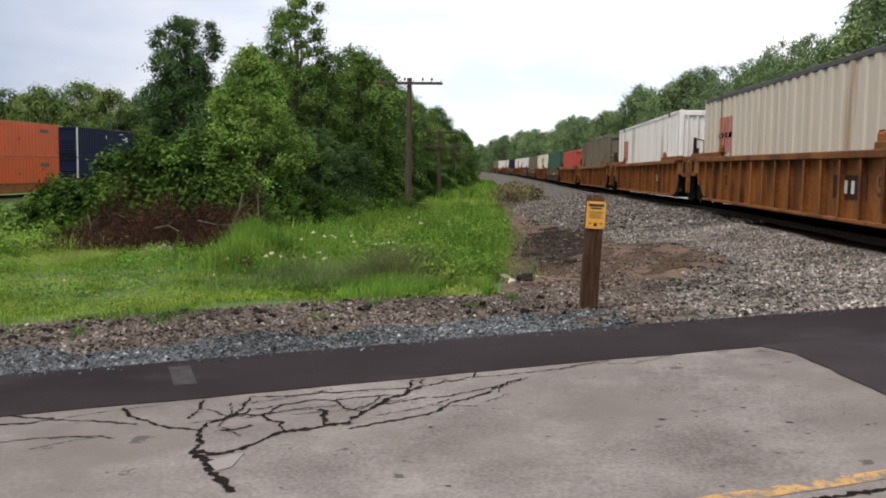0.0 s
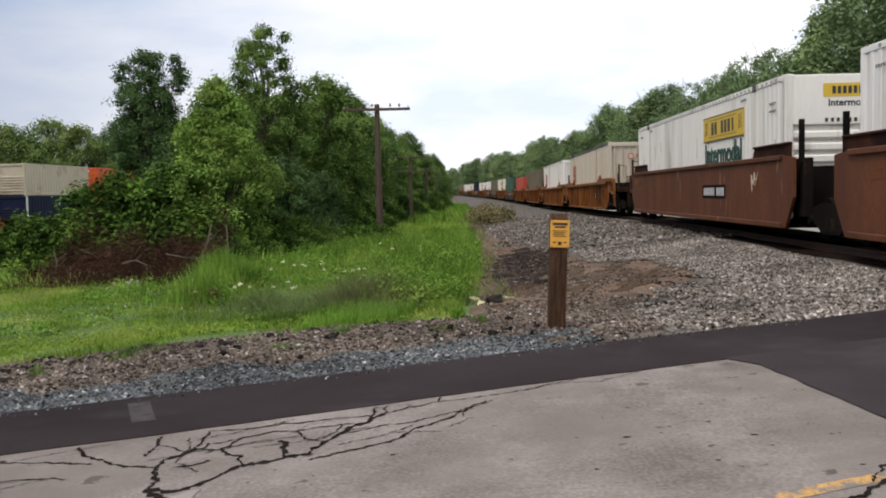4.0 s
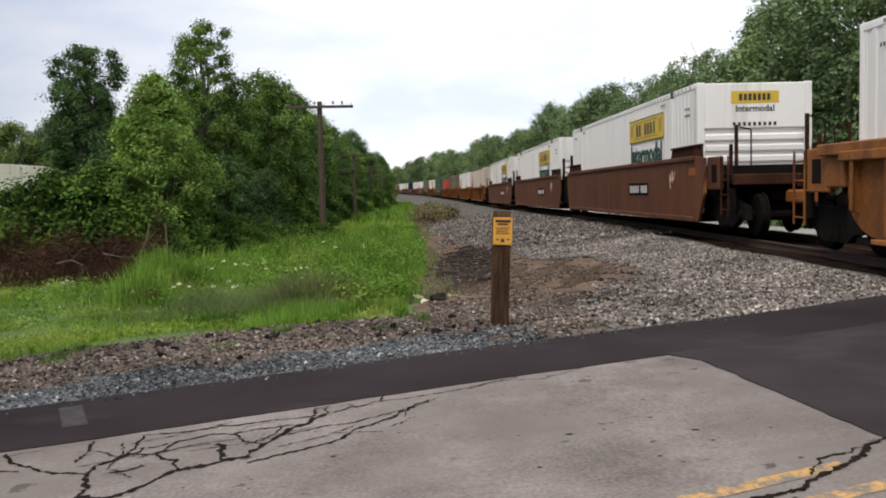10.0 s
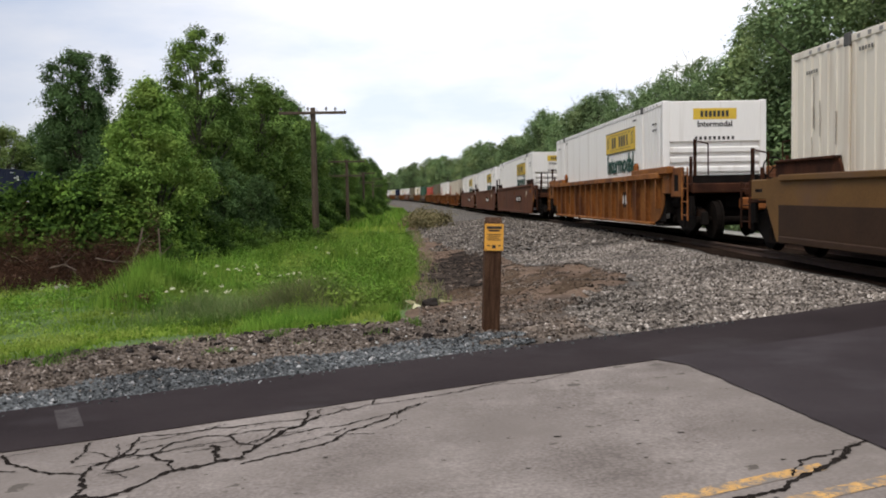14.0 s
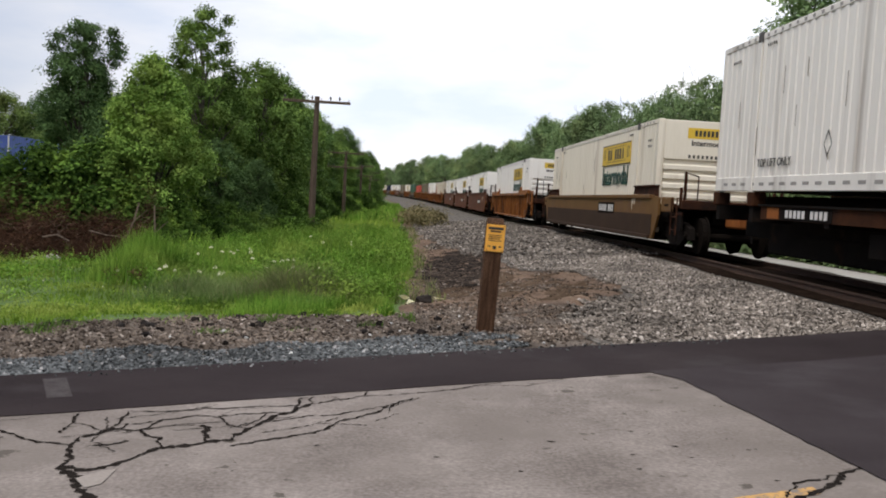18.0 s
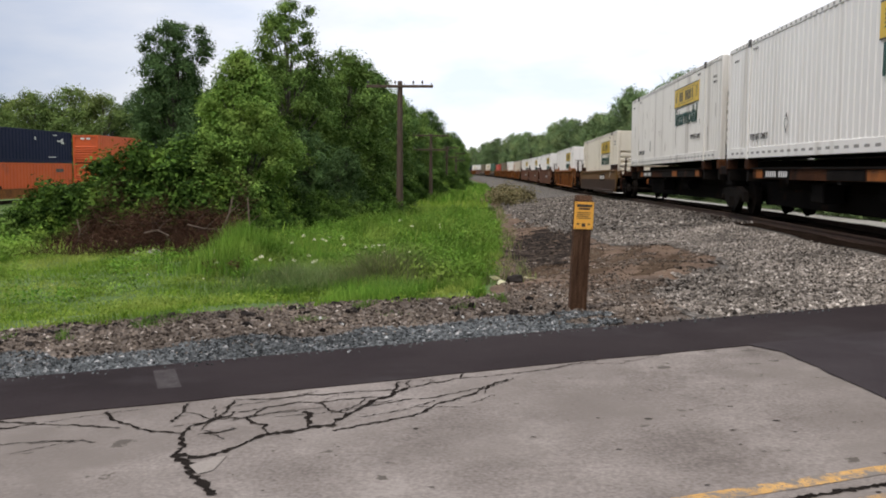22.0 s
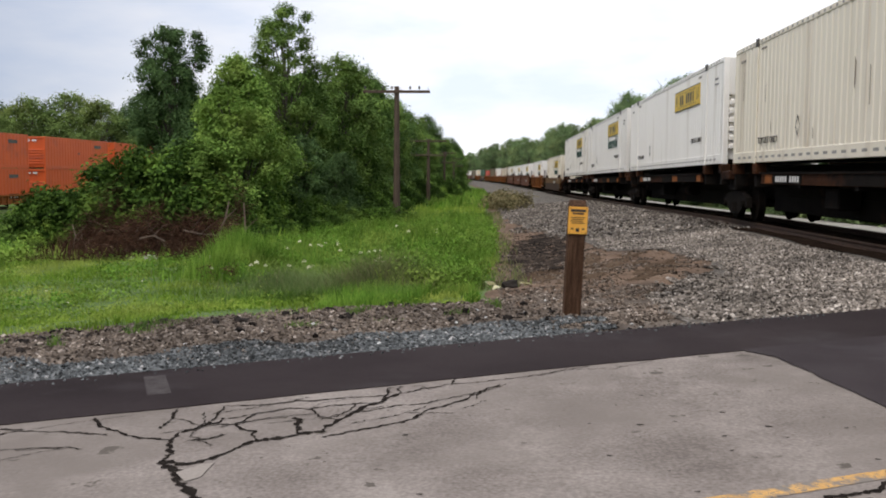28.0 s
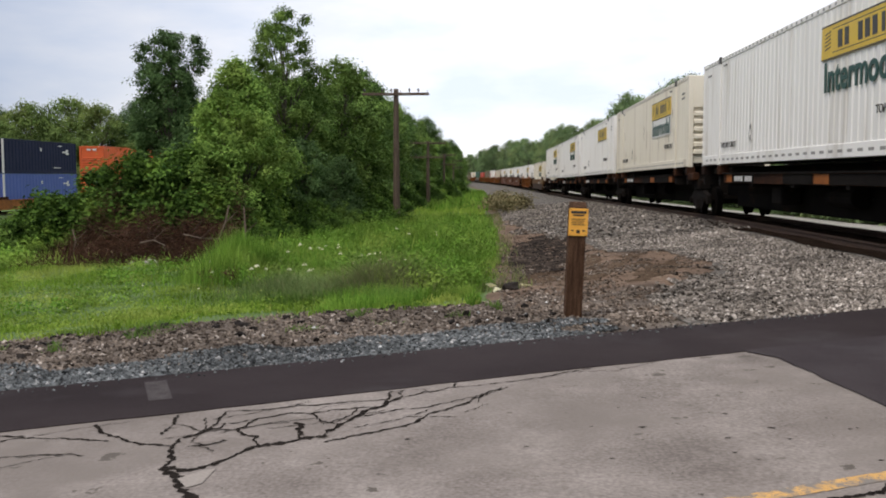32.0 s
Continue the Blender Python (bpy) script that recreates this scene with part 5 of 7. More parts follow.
        part("end_sill", boxes((-1.25, 1.25, e * (half + 1.2) - 0.06, e * (half + 1.2) + 0.06, 1.06, 1.28), bevel=0.02), M_END, car)
        truck(car, yt)
        for s in (-1, 1):
            post = part("end_post", boxes((s * 1.30 - 0.04, s * 1.30 + 0.04, e * (half + 0.25) - 0.42, e * (half + 0.25) + 0.42, 0.98, top + 0.12), bevel=0.02), paint, car)
            # The post is solid; a thin black box gives the opening's dark inside.
            part("post_opening", boxes((s * 1.338 - 0.008, s * 1.338 + 0.008, e * (half + 0.3) - 0.16, e * (half + 0.3) + 0.16, 1.12, top - 0.05)), M_CAR_BLACK, post, "flat black face for a shaded opening")
            if style == "ribbed":
                part("end_box", boxes((s * 1.29 - 0.1, s * 1.29 + 0.1, min(e * (wl + 0.01), e * (wl + 0.62)), max(e * (wl + 0.01), e * (wl + 0.62)), 1.06, top - 0.02), bevel=0.02), paint, car)
            elif paint is not M_CAR_TAN:
                part("orange_patch", boxes((s * 1.404 - 0.005, s * 1.404 + 0.005, e * (wl - 0.3) - 0.24, e * (wl - 0.3) + 0.24, 1.30, 1.47)), M_RUST, car, "orange repair patch")
            part("brake_cylinder", tube(bmesh.new(), (s * 1.05, e * (half - 0.6), 0.86), (s * 1.05, e * (half - 0.05), 0.86), 0.14, 0.14, 10), M_CAR_BLACK, car)
            part("brake_rigging", tube(bmesh.new(), (s * 0.92, e * (half - 0.7), 0.62), (s * 0.92, e * (half + 1.3), 0.5), 0.05, 0.05, 6), M_CAR_BLACK, car)
            # Black sheet added by the wheels for side frames and their shadow.
            part("end_apron", boxes((s * 1.18 - 0.03, s * 1.18 + 0.03, e * (half + 0.95) - 0.16, e * (half + 0.95) + 0.16, 0.55, 1.0), bevel=0.01), M_CAR_BLACK, car)
            ladder(car, s * 1.34, e * (half + 0.95) - 0.21, 0.45, top + 0.1, paint if style == "ribbed" else M_END)
            bm = bmesh.new()
            tube(bm, (s * 1.15, e * (half + 1.1), top - 0.1), (s * 1.15, e * (half + 1.1), top + 0.72), 0.04, 0.04, 6)
            tube(bm, (s * 0.85, e * (half + 1.1), top - 0.1), (s * 0.85, e * (half + 1.1), top + 0.62), 0.016, 0.016, 6)
            tube(bm, (s * 0.85, e * (half + 1.1), top + 0.62), (s * 1.1, e * (half + 1.1), top + 0.68), 0.016, 0.016, 6)
            tube(bm, (s * 1.12, e * (half + 0.7), 1.1), (s * 1.12, e * (half + 0.7), top + 0.35), 0.04, 0.04, 6)
            tube(bm, (s * 1.2, e * (half + 0.3), top - 0.28), (s * 1.2, e * (half + 1.15), top - 0.28), 0.03, 0.03, 6)
            part("hand_rail", bm, M_END, car)
        part("brake_wheel", ring(0.6, e * (half + 1.2), top + 0.05, 0.24), M_CAR_BLACK, car)
        part("coupler", boxes((-0.16, 0.16, min(e * (half + 1.1), e * (half + 1.95)), max(e * (half + 1.1), e * (half + 1.95)), 0.68, 0.95), bevel=0.04), M_RUST, car)
        part("air_hose", tube(bmesh.new(), (0.4, e * (half + 1.2), 0.9), (0.25, e * (half + 1.75), 0.35), 0.03, 0.03, 6), M_CAR_BLACK, car)
    return car


def spine_car(label, half=8.68):
    """One platform of an articulated spine car: a deep centre sill, container pads on outriggers, shared trucks at the ends."""
    car = empty("spine_car", label, "rail car", "cars of the near train")
    part("centre_sill", boxes((-0.5, 0.5, -half + 1.6, half - 1.6, 0.34, 1.22), bevel=0.03), M_CAR_BLACK, car)
    part("sill_end", boxes((-0.4, 0.4, -half + 0.1, half - 0.1, 0.62, 1.2), bevel=0.02), M_CAR_BLACK, car)
    part("spine_deck", boxes((-0.42, 0.42, -half + 0.5, half - 0.5, 1.26, 1.46), bevel=0.02), M_CAR_BLACK, car)
    part("sill_top", boxes((-0.62, 0.62, -half + 0.3, half - 0.3, 1.20, 1.27), bevel=0.015), M_CAR_BLACK, car)
    for s in (-1, 1):
        bm = bmesh.new()
        prism(bm, [(-5.6, 1.02), (5.6, 1.02), (5.6, 1.26), (-5.6, 1.26)], s * 1.24 - 0.03, s * 1.24 + 0.03)
        ss = part("side_sill", bm, M_SILL, car, "sooty rust brown side sill")
        for ya, yb in ((-5.5, -5.0), (-2.1, -1.3), (4.8, 5.3)):
            part("orange_panel", boxes((s * 1.272 - 0.004, s * 1.272 + 0.004, ya, yb, 1.04, 1.23)), M_RUST, ss, "faded orange panel")
        part("sill_flange", boxes((s * 1.25 - 0.06, s * 1.25 + 0.06, -5.65, 5.65, 1.25, 1.285)), M_CAR_BLACK, ss)
        for y0, y1 in ((-4.9, -2.2), (-1.2, 0.6), (2.8, 4.7)):
            part("black_plate", boxes((s * 1.275 - 0.006, s * 1.275 + 0.006, y0, y1, 1.03, 1.235)), M_CAR_BLACK, ss, "sooty black number plate")
        tagged(part("number_bar", boxes(*[(s * 1.284 - 0.004, s * 1.284 + 0.004, 2.95 + i * 0.16, 3.05 + i * 0.16, 1.07, 1.2) for i in range(10) if i != 4]), M_WHITE_PRINT, ss), kind="stuff")
        for y in (-7.9, -6.1, -3.0, 0.0, 3.0, 6.1, 7.9):
            bm = bmesh.new()
            prism(bm, [(y - 0.09, 0.95), (y + 0.09, 0.95), (y + 0.09, 1.26), (y - 0.09, 1.26)], min(s * 0.4, s * 1.26), max(s * 0.4, s * 1.26))
            part("outrigger", bm, M_CAR_BLACK, car)
        for y in (-7.95, -6.09, 6.09, 7.95):
            part("container_pad", boxes((s * 1.18 - 0.13, s * 1.18 + 0.13, y - 0.15, y + 0.15, 1.24, 1.5), bevel=0.02), M_SILL, car, "sooty rusty container pad")
        part("walkway", boxes((min(s * 0.62, s * 1.2), max(s * 0.62, s * 1.2), -5.4, 5.4, 1.19, 1.22)), M_CAR_BLACK, car)
        part("brake_rod", tube(bmesh.new(), (s * 0.5, -6.0, 0.75), (s * 0.5, 6.0, 0.75), 0.03, 0.03, 6), M_CAR_BLACK, car)
    part("air_tank", tube(bmesh.new(), (-0.7, -2.2, 0.78), (-0.7, -0.9, 0.78), 0.2, 0.2, 12), M_CAR_BLACK, car)
    part("valve_box", boxes((-1.05, -0.6, 1.4, 2.1, 0.55, 0.95), bevel=0.03), M_CAR_BLACK, car)
    truck(car, -half)
    for s in (-1, 1):
        part("side_bearing", boxes((s * 0.95 - 0.2, s * 0.95 + 0.2, -half - 0.3, -half + 0.3, 0.78, 1.12), bevel=0.04), M_CAR_BLACK, car)
        part("pad_block", boxes((s * 1.2 - 0.1, s * 1.2 + 0.1, -half - 0.25, -half + 0.55, 1.08, 1.32), bevel=0.03), M_SILL, car, "sooty rust end bracket")
    return car


MOVERS = []


def near_train(ob, front, length, z):
    MOVERS.append((ob, front - length / 2, z, True))


def far_train(ob, front, length, z):
    MOVERS.append((ob, front - length / 2, z, False))


# ---- the near train, front to rear: distance of each container's front end along the track at the start ----
panel_white = container("white corrugated container with a yellow side panel", M_WHITE)
panel_cream = container("cream corrugated container with a yellow side panel", M_CREAM)
panel_grey = container("grey white corrugated container with a yellow side panel", M_GREY_WHITE)
panel_pale = container("cream container with a yellow panel and pale lettering field", M_CREAM, logo="white_panel")
panel_short = container("smooth white container with a yellow panel alone", M_WHITE, logo="plain_panel")
old_cream = container("cream ribbed container with a faded red emblem and dark roof", M_OLD_CREAM, logo="red", roof=M_DARK_ROOF, slots=False, coarse=True)
old_white = container("white ribbed container with bright white end doors", M_GREY_WHITE, logo="red", slots=False, coarse=True, end_paint=M_WHITE)
drab = container("drab brown container with a rusty side", M_DRAB, logo="", slots=False, coarse=True)
red_box = container("red ribbed short container", M_RED, 12.19, 2.6, logo="", posts=False, slots=False, coarse=True)
part("round_emblem", tube(bmesh.new(), (0, -6.14, 1.75), (0, -6.16, 1.75), 0.5, 0.5, 16), M_WHITE_PRINT, red_box, "white round emblem")
green_box = container("dark green ribbed container in a well car", M_GREEN, logo="", slots=False, coarse=True)
blue_box = container("dark navy ribbed container in a well car", M_NAVY, logo="", slots=False, coarse=True)
ochre = well_car("ochre yellow ribbed well car, stained with rust", M_CAR_YELLOW, "ribbed")
brown_head = well_car("red brown smooth-sided well car with orange repair patches", M_CAR_BROWN, "smooth", rear_truck=False)
brown_mid = well_car("red brown smooth-sided well car, middle unit", M_CAR_BROWN, "smooth", rear_truck=False, front_truck=False)
brown_tail = well_car("red brown smooth-sided well car, last unit", M_CAR_BROWN, "smooth", front_truck=False)
tan = well_car("tan smooth-sided well car with a dark lower band", M_CAR_TAN, "smooth", lower=M_CAR_DARK, top=1.22)
spine = spine_car("black articulated spine car platform with rusty orange sills")
for c in (brown_head, brown_mid):
    truck(c, -9.85)
USED = set()


def place(ob):
    if ob in USED:
        return copy_thing(ob, Matrix())
    USED.add(ob)
    return ob


WELL_BASE, SPINE_BASE = 0.45, 1.50
for front, car, box_, length in (
        (70.75, ochre, drab, C_LEN), (49.72, ochre, old_white, C_LEN), (29.61, ochre, old_cream, C_LEN),
        (5.96, brown_head, panel_grey, C_LEN), (-13.76, brown_mid, panel_white, C_LEN), (-33.34, brown_tail, panel_white, C_LEN),
        (-56.99, ochre, panel_white, C_LEN), (-80.76, tan, panel_cream, C_LEN),
        (91.5, ochre, red_box, 12.19), (111.5, tan, green_box, C_LEN), (132.5, ochre, panel_cream, C_LEN), (153.0, tan, drab, C_LEN), (173.5, brown_tail, old_white, C_LEN),
        (194.0, ochre, panel_grey, C_LEN), (215.0, tan, blue_box, C_LEN), (236.0, ochre, panel_cream, C_LEN), (257.0, tan, old_white, C_LEN), (278.0, ochre, drab, C_LEN)):
    mid = front - C_LEN / 2
    near_train(place(car), mid, 0, 0.0)
    near_train(place(box_), mid, 0, WELL_BASE)
for front, box_ in ((-101.45, panel_grey), (-118.35, panel_white), (-135.71, panel_short), (-152.99, panel_pale), (-171.12, panel_white), (-188.4, panel_cream), (-205.7, panel_white)):
    near_train(place(spine), front - C_LEN / 2, 0, 0.0)
    near_train(place(box_), front - C_LEN / 2, 0, SPINE_BASE)


# ---- the far train: double stacks, front end of each pair at the start ----
def stack_box(label, paint, logo):
    return container(label, paint, 13.9, 2.9, logo, posts=False, slots=False, coarse=True, group="containers on the far train")


orange = stack_box("orange corrugated container with small dark labels", M_ORANGE, "label")
salmon = stack_box("faded orange corrugated container", M_SALMON, "label")
navy = stack_box("navy blue corrugated container with white marks and pale posts", M_NAVY, "mark")
blue = stack_box("blue corrugated container with white marks", M_BLUE, "mark")
pale = stack_box("beige corrugated container in a double stack", M_BEIGE, "")
creamy = stack_box("cream corrugated container in a double stack", M_CREAM, "")
far_ochre = well_car("tan yellow well car under a double stack", M_CAR_YELLOW, "smooth", lower=None, top=0.92, half=7.4, number=False)
tagged(far_ochre, group="cars of the far train")
far_rust = well_car("rusty ribbed well car under a double stack", M_RUST, "ribbed", top=1.05, half=7.4)
tagged(far_rust, group="cars of the far train")
for front, low, high, car in (
        (99.9, navy, navy, far_ochre), (82.4, orange, orange, far_ochre), (66.1, navy, pale, far_ochre), (46.0, navy, navy, far_ochre), (29.5, creamy, creamy, far_rust), (12.0, orange, navy, far_ochre),
        (-6.1, orange, navy, far_rust), (-25.9, blue, blue, far_ochre), (-43.0, orange, navy, far_ochre), (-58.1, orange, orange, far_rust), (-78.0, orange, navy, far_ochre),
        (-98.2, salmon, orange, far_rust), (-113.9, orange, orange, far_rust), (-130.9, orange, orange, far_rust), (-151.4, blue, navy, far_ochre), (-169.0, orange, orange, far_rust)):
    mid = front - 6.95
    far_train(place(car), mid, 0, 0.0)
    far_train(place(low), mid, 0, 0.36)
    far_train(place(high), mid, 0, 3.27)


# ---- trees ----
def bough_leaves(rnd, pads, rads, leaves, size, flat=0.62, droop=0.22):
    """Leaves in small tufts over the upper side of each bough's pad, so that every pad is lit above and open and dark beneath."""
    n, per = len(pads), 24
    d = rnd.normal(0, 1, (n, per, 3))
    d /= np.linalg.norm(d, axis=2)[:, :, None]
    flip = rnd.uniform(0, 1, (n, per)) < 0.72
    d[:, :, 2] = np.where(flip, np.abs(d[:, :, 2]), d[:, :, 2])
    reach = rads[:, None] * rnd.uniform(0.4, 1.4, (n, per))
    tuft = d * reach[:, :, None] * (1, 1, flat)
    tuft[:, :, 2] -= droop * (tuft[:, :, 0] ** 2 + tuft[:, :, 1] ** 2) / rads[:, None]
    pick = rnd.choice(n, leaves, p=rads ** 2 / np.sum(rads ** 2))
    which = rnd.randint(0, per, leaves)
    f = rnd.uniform(0.25, 1.05, leaves) ** 0.6
    c = pads[pick] + tuft[pick, which] * f[:, None] + rnd.normal(0, 1, (leaves, 3)) * (rads[pick] * 0.17 + size * 0.35)[:, None]
    nrm = d[pick, which] * 0.75 + rnd.normal(0, 0.42, (leaves, 3)) + (0, 0, 0.55)
    nrm /= np.linalg.norm(nrm, axis=1)[:, None]
    a = np.cross(nrm, rnd.normal(0, 1, (leaves, 3)))
    a /= np.linalg.norm(a, axis=1)[:, None] + 1e-9
    b = np.cross(nrm, a)
    s = size * rnd.uniform(0.5, 1.35, leaves)[:, None]
    v = np.stack([c - a * s * 0.62, c + b * s * 0.36 + nrm * s * 0.06, c + a * s * 0.62, c - b * s * 0.36 + nrm * s * 0.06], 1).reshape(-1, 3)
    return v, np.arange(leaves * 4).reshape(-1, 4)


FULL = ((0, 0.62), (0.1, 0.88), (0.35, 1.0), (0.6, 0.97), (0.78, 0.82), (0.9, 0.60), (1, 0.25))


def tree(label, seed, height, radius, mat, leaves, leaf, pads, pad, outline=FULL, thin=None, bare=0, lean=0.3, flat=0.62):
    """outline: (share of the height, share of the radius); pad: least and largest bough radius; thin(azimuth, height share) tells which boughs are missing."""
    t = empty("tree", label, "tree")
    rnd = np.random.RandomState(seed)
    hs, rs = np.array([p[0] for p in outline]), np.array([p[1] for p in outline])
    grid = np.linspace(0, 1, 200)
    weight = np.cumsum(0.25 + np.interp(grid, hs, rs))
    weight /= weight[-1]
    cen, rad = [], []
    for j in range(pads):
        f = float(np.interp((j + rnd.uniform(0, 1)) / pads, weight, grid))
        a = j * 2.39996 + rnd.uniform(-0.5, 0.5)
        if thin and thin(a % math.tau, f):
            continue
        lump = noise.noise((math.cos(a) * 1.4 + seed, math.sin(a) * 1.4, f * height * 0.55))
        big = radius * float(np.interp(f, hs, rs)) * (1 + 0.62 * lump)
        q = rnd.uniform(*pad) * (1 - 0.25 * f)
        r = max(0.0, big - q * 0.35) * rnd.uniform(0.12, 1.0) ** 0.45
        cen.append((math.cos(a) * r, math.sin(a) * r, max(q * 0.3, f * (height - q * 0.4))))
        rad.append(q)
    cen, rad = np.array(cen), np.array(rad)
    bm = bmesh.new()
    tr = 0.018 * height + 0.03
    pts, p = [], Vector((0, 0, -0.3))
    for k in range(7):
        pts.append(p.copy())
        p = p + Vector((rnd.uniform(-lean, lean) * 0.5, rnd.uniform(-lean, lean) * 0.5, height * 0.145))
    for k in range(6):
        tube(bm, pts[k], pts[k + 1], tr * (1 - k / 7), tr * (1 - (k + 1) / 7), 8)
    for i in rnd.choice(len(cen), min(len(cen), 70), replace=False):
        k = min(5, max(1, int(cen[i][2] / height * 6) - 1))
        mid = (pts[k] + Vector(cen[i])) / 2 + Vector((rnd.uniform(-0.15, 0.15), rnd.uniform(-0.15, 0.15), 0.2))
        tube(bm, pts[k], mid, tr * 0.3, tr * 0.18, 5)
        tube(bm, mid, Vector(cen[i]), tr * 0.18, tr * 0.05, 4)
    for i in range(bare):
        a = rnd.uniform(0, math.tau)
        top = Vector((math.cos(a) * radius * 0.6, math.sin(a) * radius * 0.6, height * rnd.uniform(0.95, 1.06)))
        tube(bm, pts[5], top, 0.035, 0.008, 4)
        for q in range(4):
            f = pts[5].lerp(top, 0.4 + 0.15 * q)
            tube(bm, f, f + Vector((rnd.uniform(-0.6, 0.6), rnd.uniform(-0.6, 0.6), 0.5)), 0.014, 0.004, 3)
    part("trunk", bm, M_BARK, t)
    v, f = bough_leaves(rnd, cen, rad, leaves, leaf, flat)
    crown = array_object("crown", v, f, mat)
    crown.parent = t
    return t


def stand(ob, x, y, turn=0.0, size=1.0, sink=0.05):
    m = pose(x, y, land_z(x, y) - sink, 0, 0, turn) @ Matrix.Scale(size, 4)
    if ob in USED:
        return copy_thing(ob, m)
    USED.add(ob)
    ob.matrix_basis = m
    return ob


OAK_LINE = ((0, 0.45), (0.22, 0.72), (0.36, 0.9), (0.46, 1.0), (0.6, 0.95), (0.7, 0.76), (0.8, 0.68), (0.92, 0.66), (1, 0.38))
COTTON_LINE = ((0, 0.9), (0.2, 1.0), (0.45, 0.98), (0.62, 0.88), (0.74, 0.72), (0.84, 0.58), (0.95, 0.52), (1, 0.3))
ELDER_LINE = ((0, 0.3), (0.12, 0.72), (0.26, 0.98), (0.36, 1.0), (0.5, 0.92), (0.66, 0.80), (0.8, 0.6), (0.92, 0.38), (1, 0.14))
oak = tree("tall dark green oak with an upright tiered crown", 3, 8.35, 1.72, M_LEAF_DARK, 84000, 0.085, 170, (0.32, 0.62), OAK_LINE, lambda a, f: f > 0.5 and noise.noise((math.cos(a), math.sin(a), f * 7)) > 0.42)
cottonwood = tree("tall ragged green cottonwood with open top", 8, 9.7, 2.15, M_LEAF, 76000, 0.095, 190, (0.32, 0.66), COTTON_LINE, lambda a, f: (0.55 < f < 0.85 and 2.2 < a < 4.0 and (a * 7 + f * 31) % 1 < 0.4) or (f > 0.6 and noise.noise((math.cos(a), math.sin(a), f * 8)) > 0.4))
elder = tree("bright green box elder with drooping foliage", 12, 5.85, 1.8, M_LEAF_LIGHT, 84000, 0.08, 170, (0.30, 0.62), ELDER_LINE)
maple = tree("full green maple at the wood's edge", 21, 8.2, 2.5, M_LEAF, 60000, 0.115, 170, (0.4, 0.9))
ash = tree("green ash at the wood's edge", 25, 8.0, 2.2, M_LEAF_DEEP, 56000, 0.115, 150, (0.4, 0.85))
# Dark leaf colour supplies the shade in the gaps between taller trees.
understorey = tree("small tree in dark leaves for the deep shade among taller ones", 27, 5.0, 1.5, M_LEAF_DARK, 44000, 0.095, 120, (0.32, 0.62))
# Trees further off wear the leaf colours paled for haze.
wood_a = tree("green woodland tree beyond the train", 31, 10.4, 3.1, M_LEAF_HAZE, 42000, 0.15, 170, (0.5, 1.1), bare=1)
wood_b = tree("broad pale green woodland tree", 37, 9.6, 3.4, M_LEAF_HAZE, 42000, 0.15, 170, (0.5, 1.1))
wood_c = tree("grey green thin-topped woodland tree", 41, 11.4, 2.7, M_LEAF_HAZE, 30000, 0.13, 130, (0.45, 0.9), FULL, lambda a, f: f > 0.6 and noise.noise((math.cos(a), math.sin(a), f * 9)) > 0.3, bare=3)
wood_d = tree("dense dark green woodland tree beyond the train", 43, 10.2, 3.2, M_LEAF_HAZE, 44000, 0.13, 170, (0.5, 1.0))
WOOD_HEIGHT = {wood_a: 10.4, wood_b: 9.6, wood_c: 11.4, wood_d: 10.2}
far_tree = tree("distant green tree with haze in its leaf colour", 45, 15.0, 6.2, M_LEAF_FAR, 44000, 0.26, 150, (1.0, 2.2))
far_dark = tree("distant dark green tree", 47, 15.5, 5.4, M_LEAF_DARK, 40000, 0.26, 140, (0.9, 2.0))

stand(oak, -12.2, 36.0, 0, 0.95)
stand(cottonwood, -8.6, 40.0, 0, 0.96)
stand(elder, -7.7, 29.0)
stand(maple, -6.9, 44.5, 40, 0.95)
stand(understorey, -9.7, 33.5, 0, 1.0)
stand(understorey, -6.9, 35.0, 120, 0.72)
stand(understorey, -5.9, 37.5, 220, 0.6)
stand(maple, -11.0, 46.0, 200, 0.95)
stand(maple, -8.3, 42.5, 300, 0.86)
rnd = random.Random(7)
edge_row = [(51, -7.8, 0.96), (58, -8.0, 1.03), (65, -8.1, 1.02), (72, -8.3, 1.0), (80, -8.0, 0.96), (90, -7.8, 1.0), (101, -7.5, 1.0), (114, -7.2, 0.98), (128, -6.9, 0.96), (143, -6.5, 0.95), (160, -6.2, 0.95), (178, -6.2, 0.95), (198, -6.4, 0.95), (220, -7.2, 1.0), (245, -9, 1.0), (272, -12, 1.1), (300, -16, 1.2)]
for i, (y, x, s) in enumerate(edge_row):
    stand((maple, ash, cottonwood)[i % 3] if i % 3 != 2 else maple, x, y, rnd.uniform(0, 360), s * rnd.uniform(1.0, 1.14))
    stand(ash if i % 2 else maple, x - rnd.uniform(4, 6), y + rnd.uniform(-3, 3), rnd.uniform(0, 360), s * rnd.uniform(0.9, 1.1))
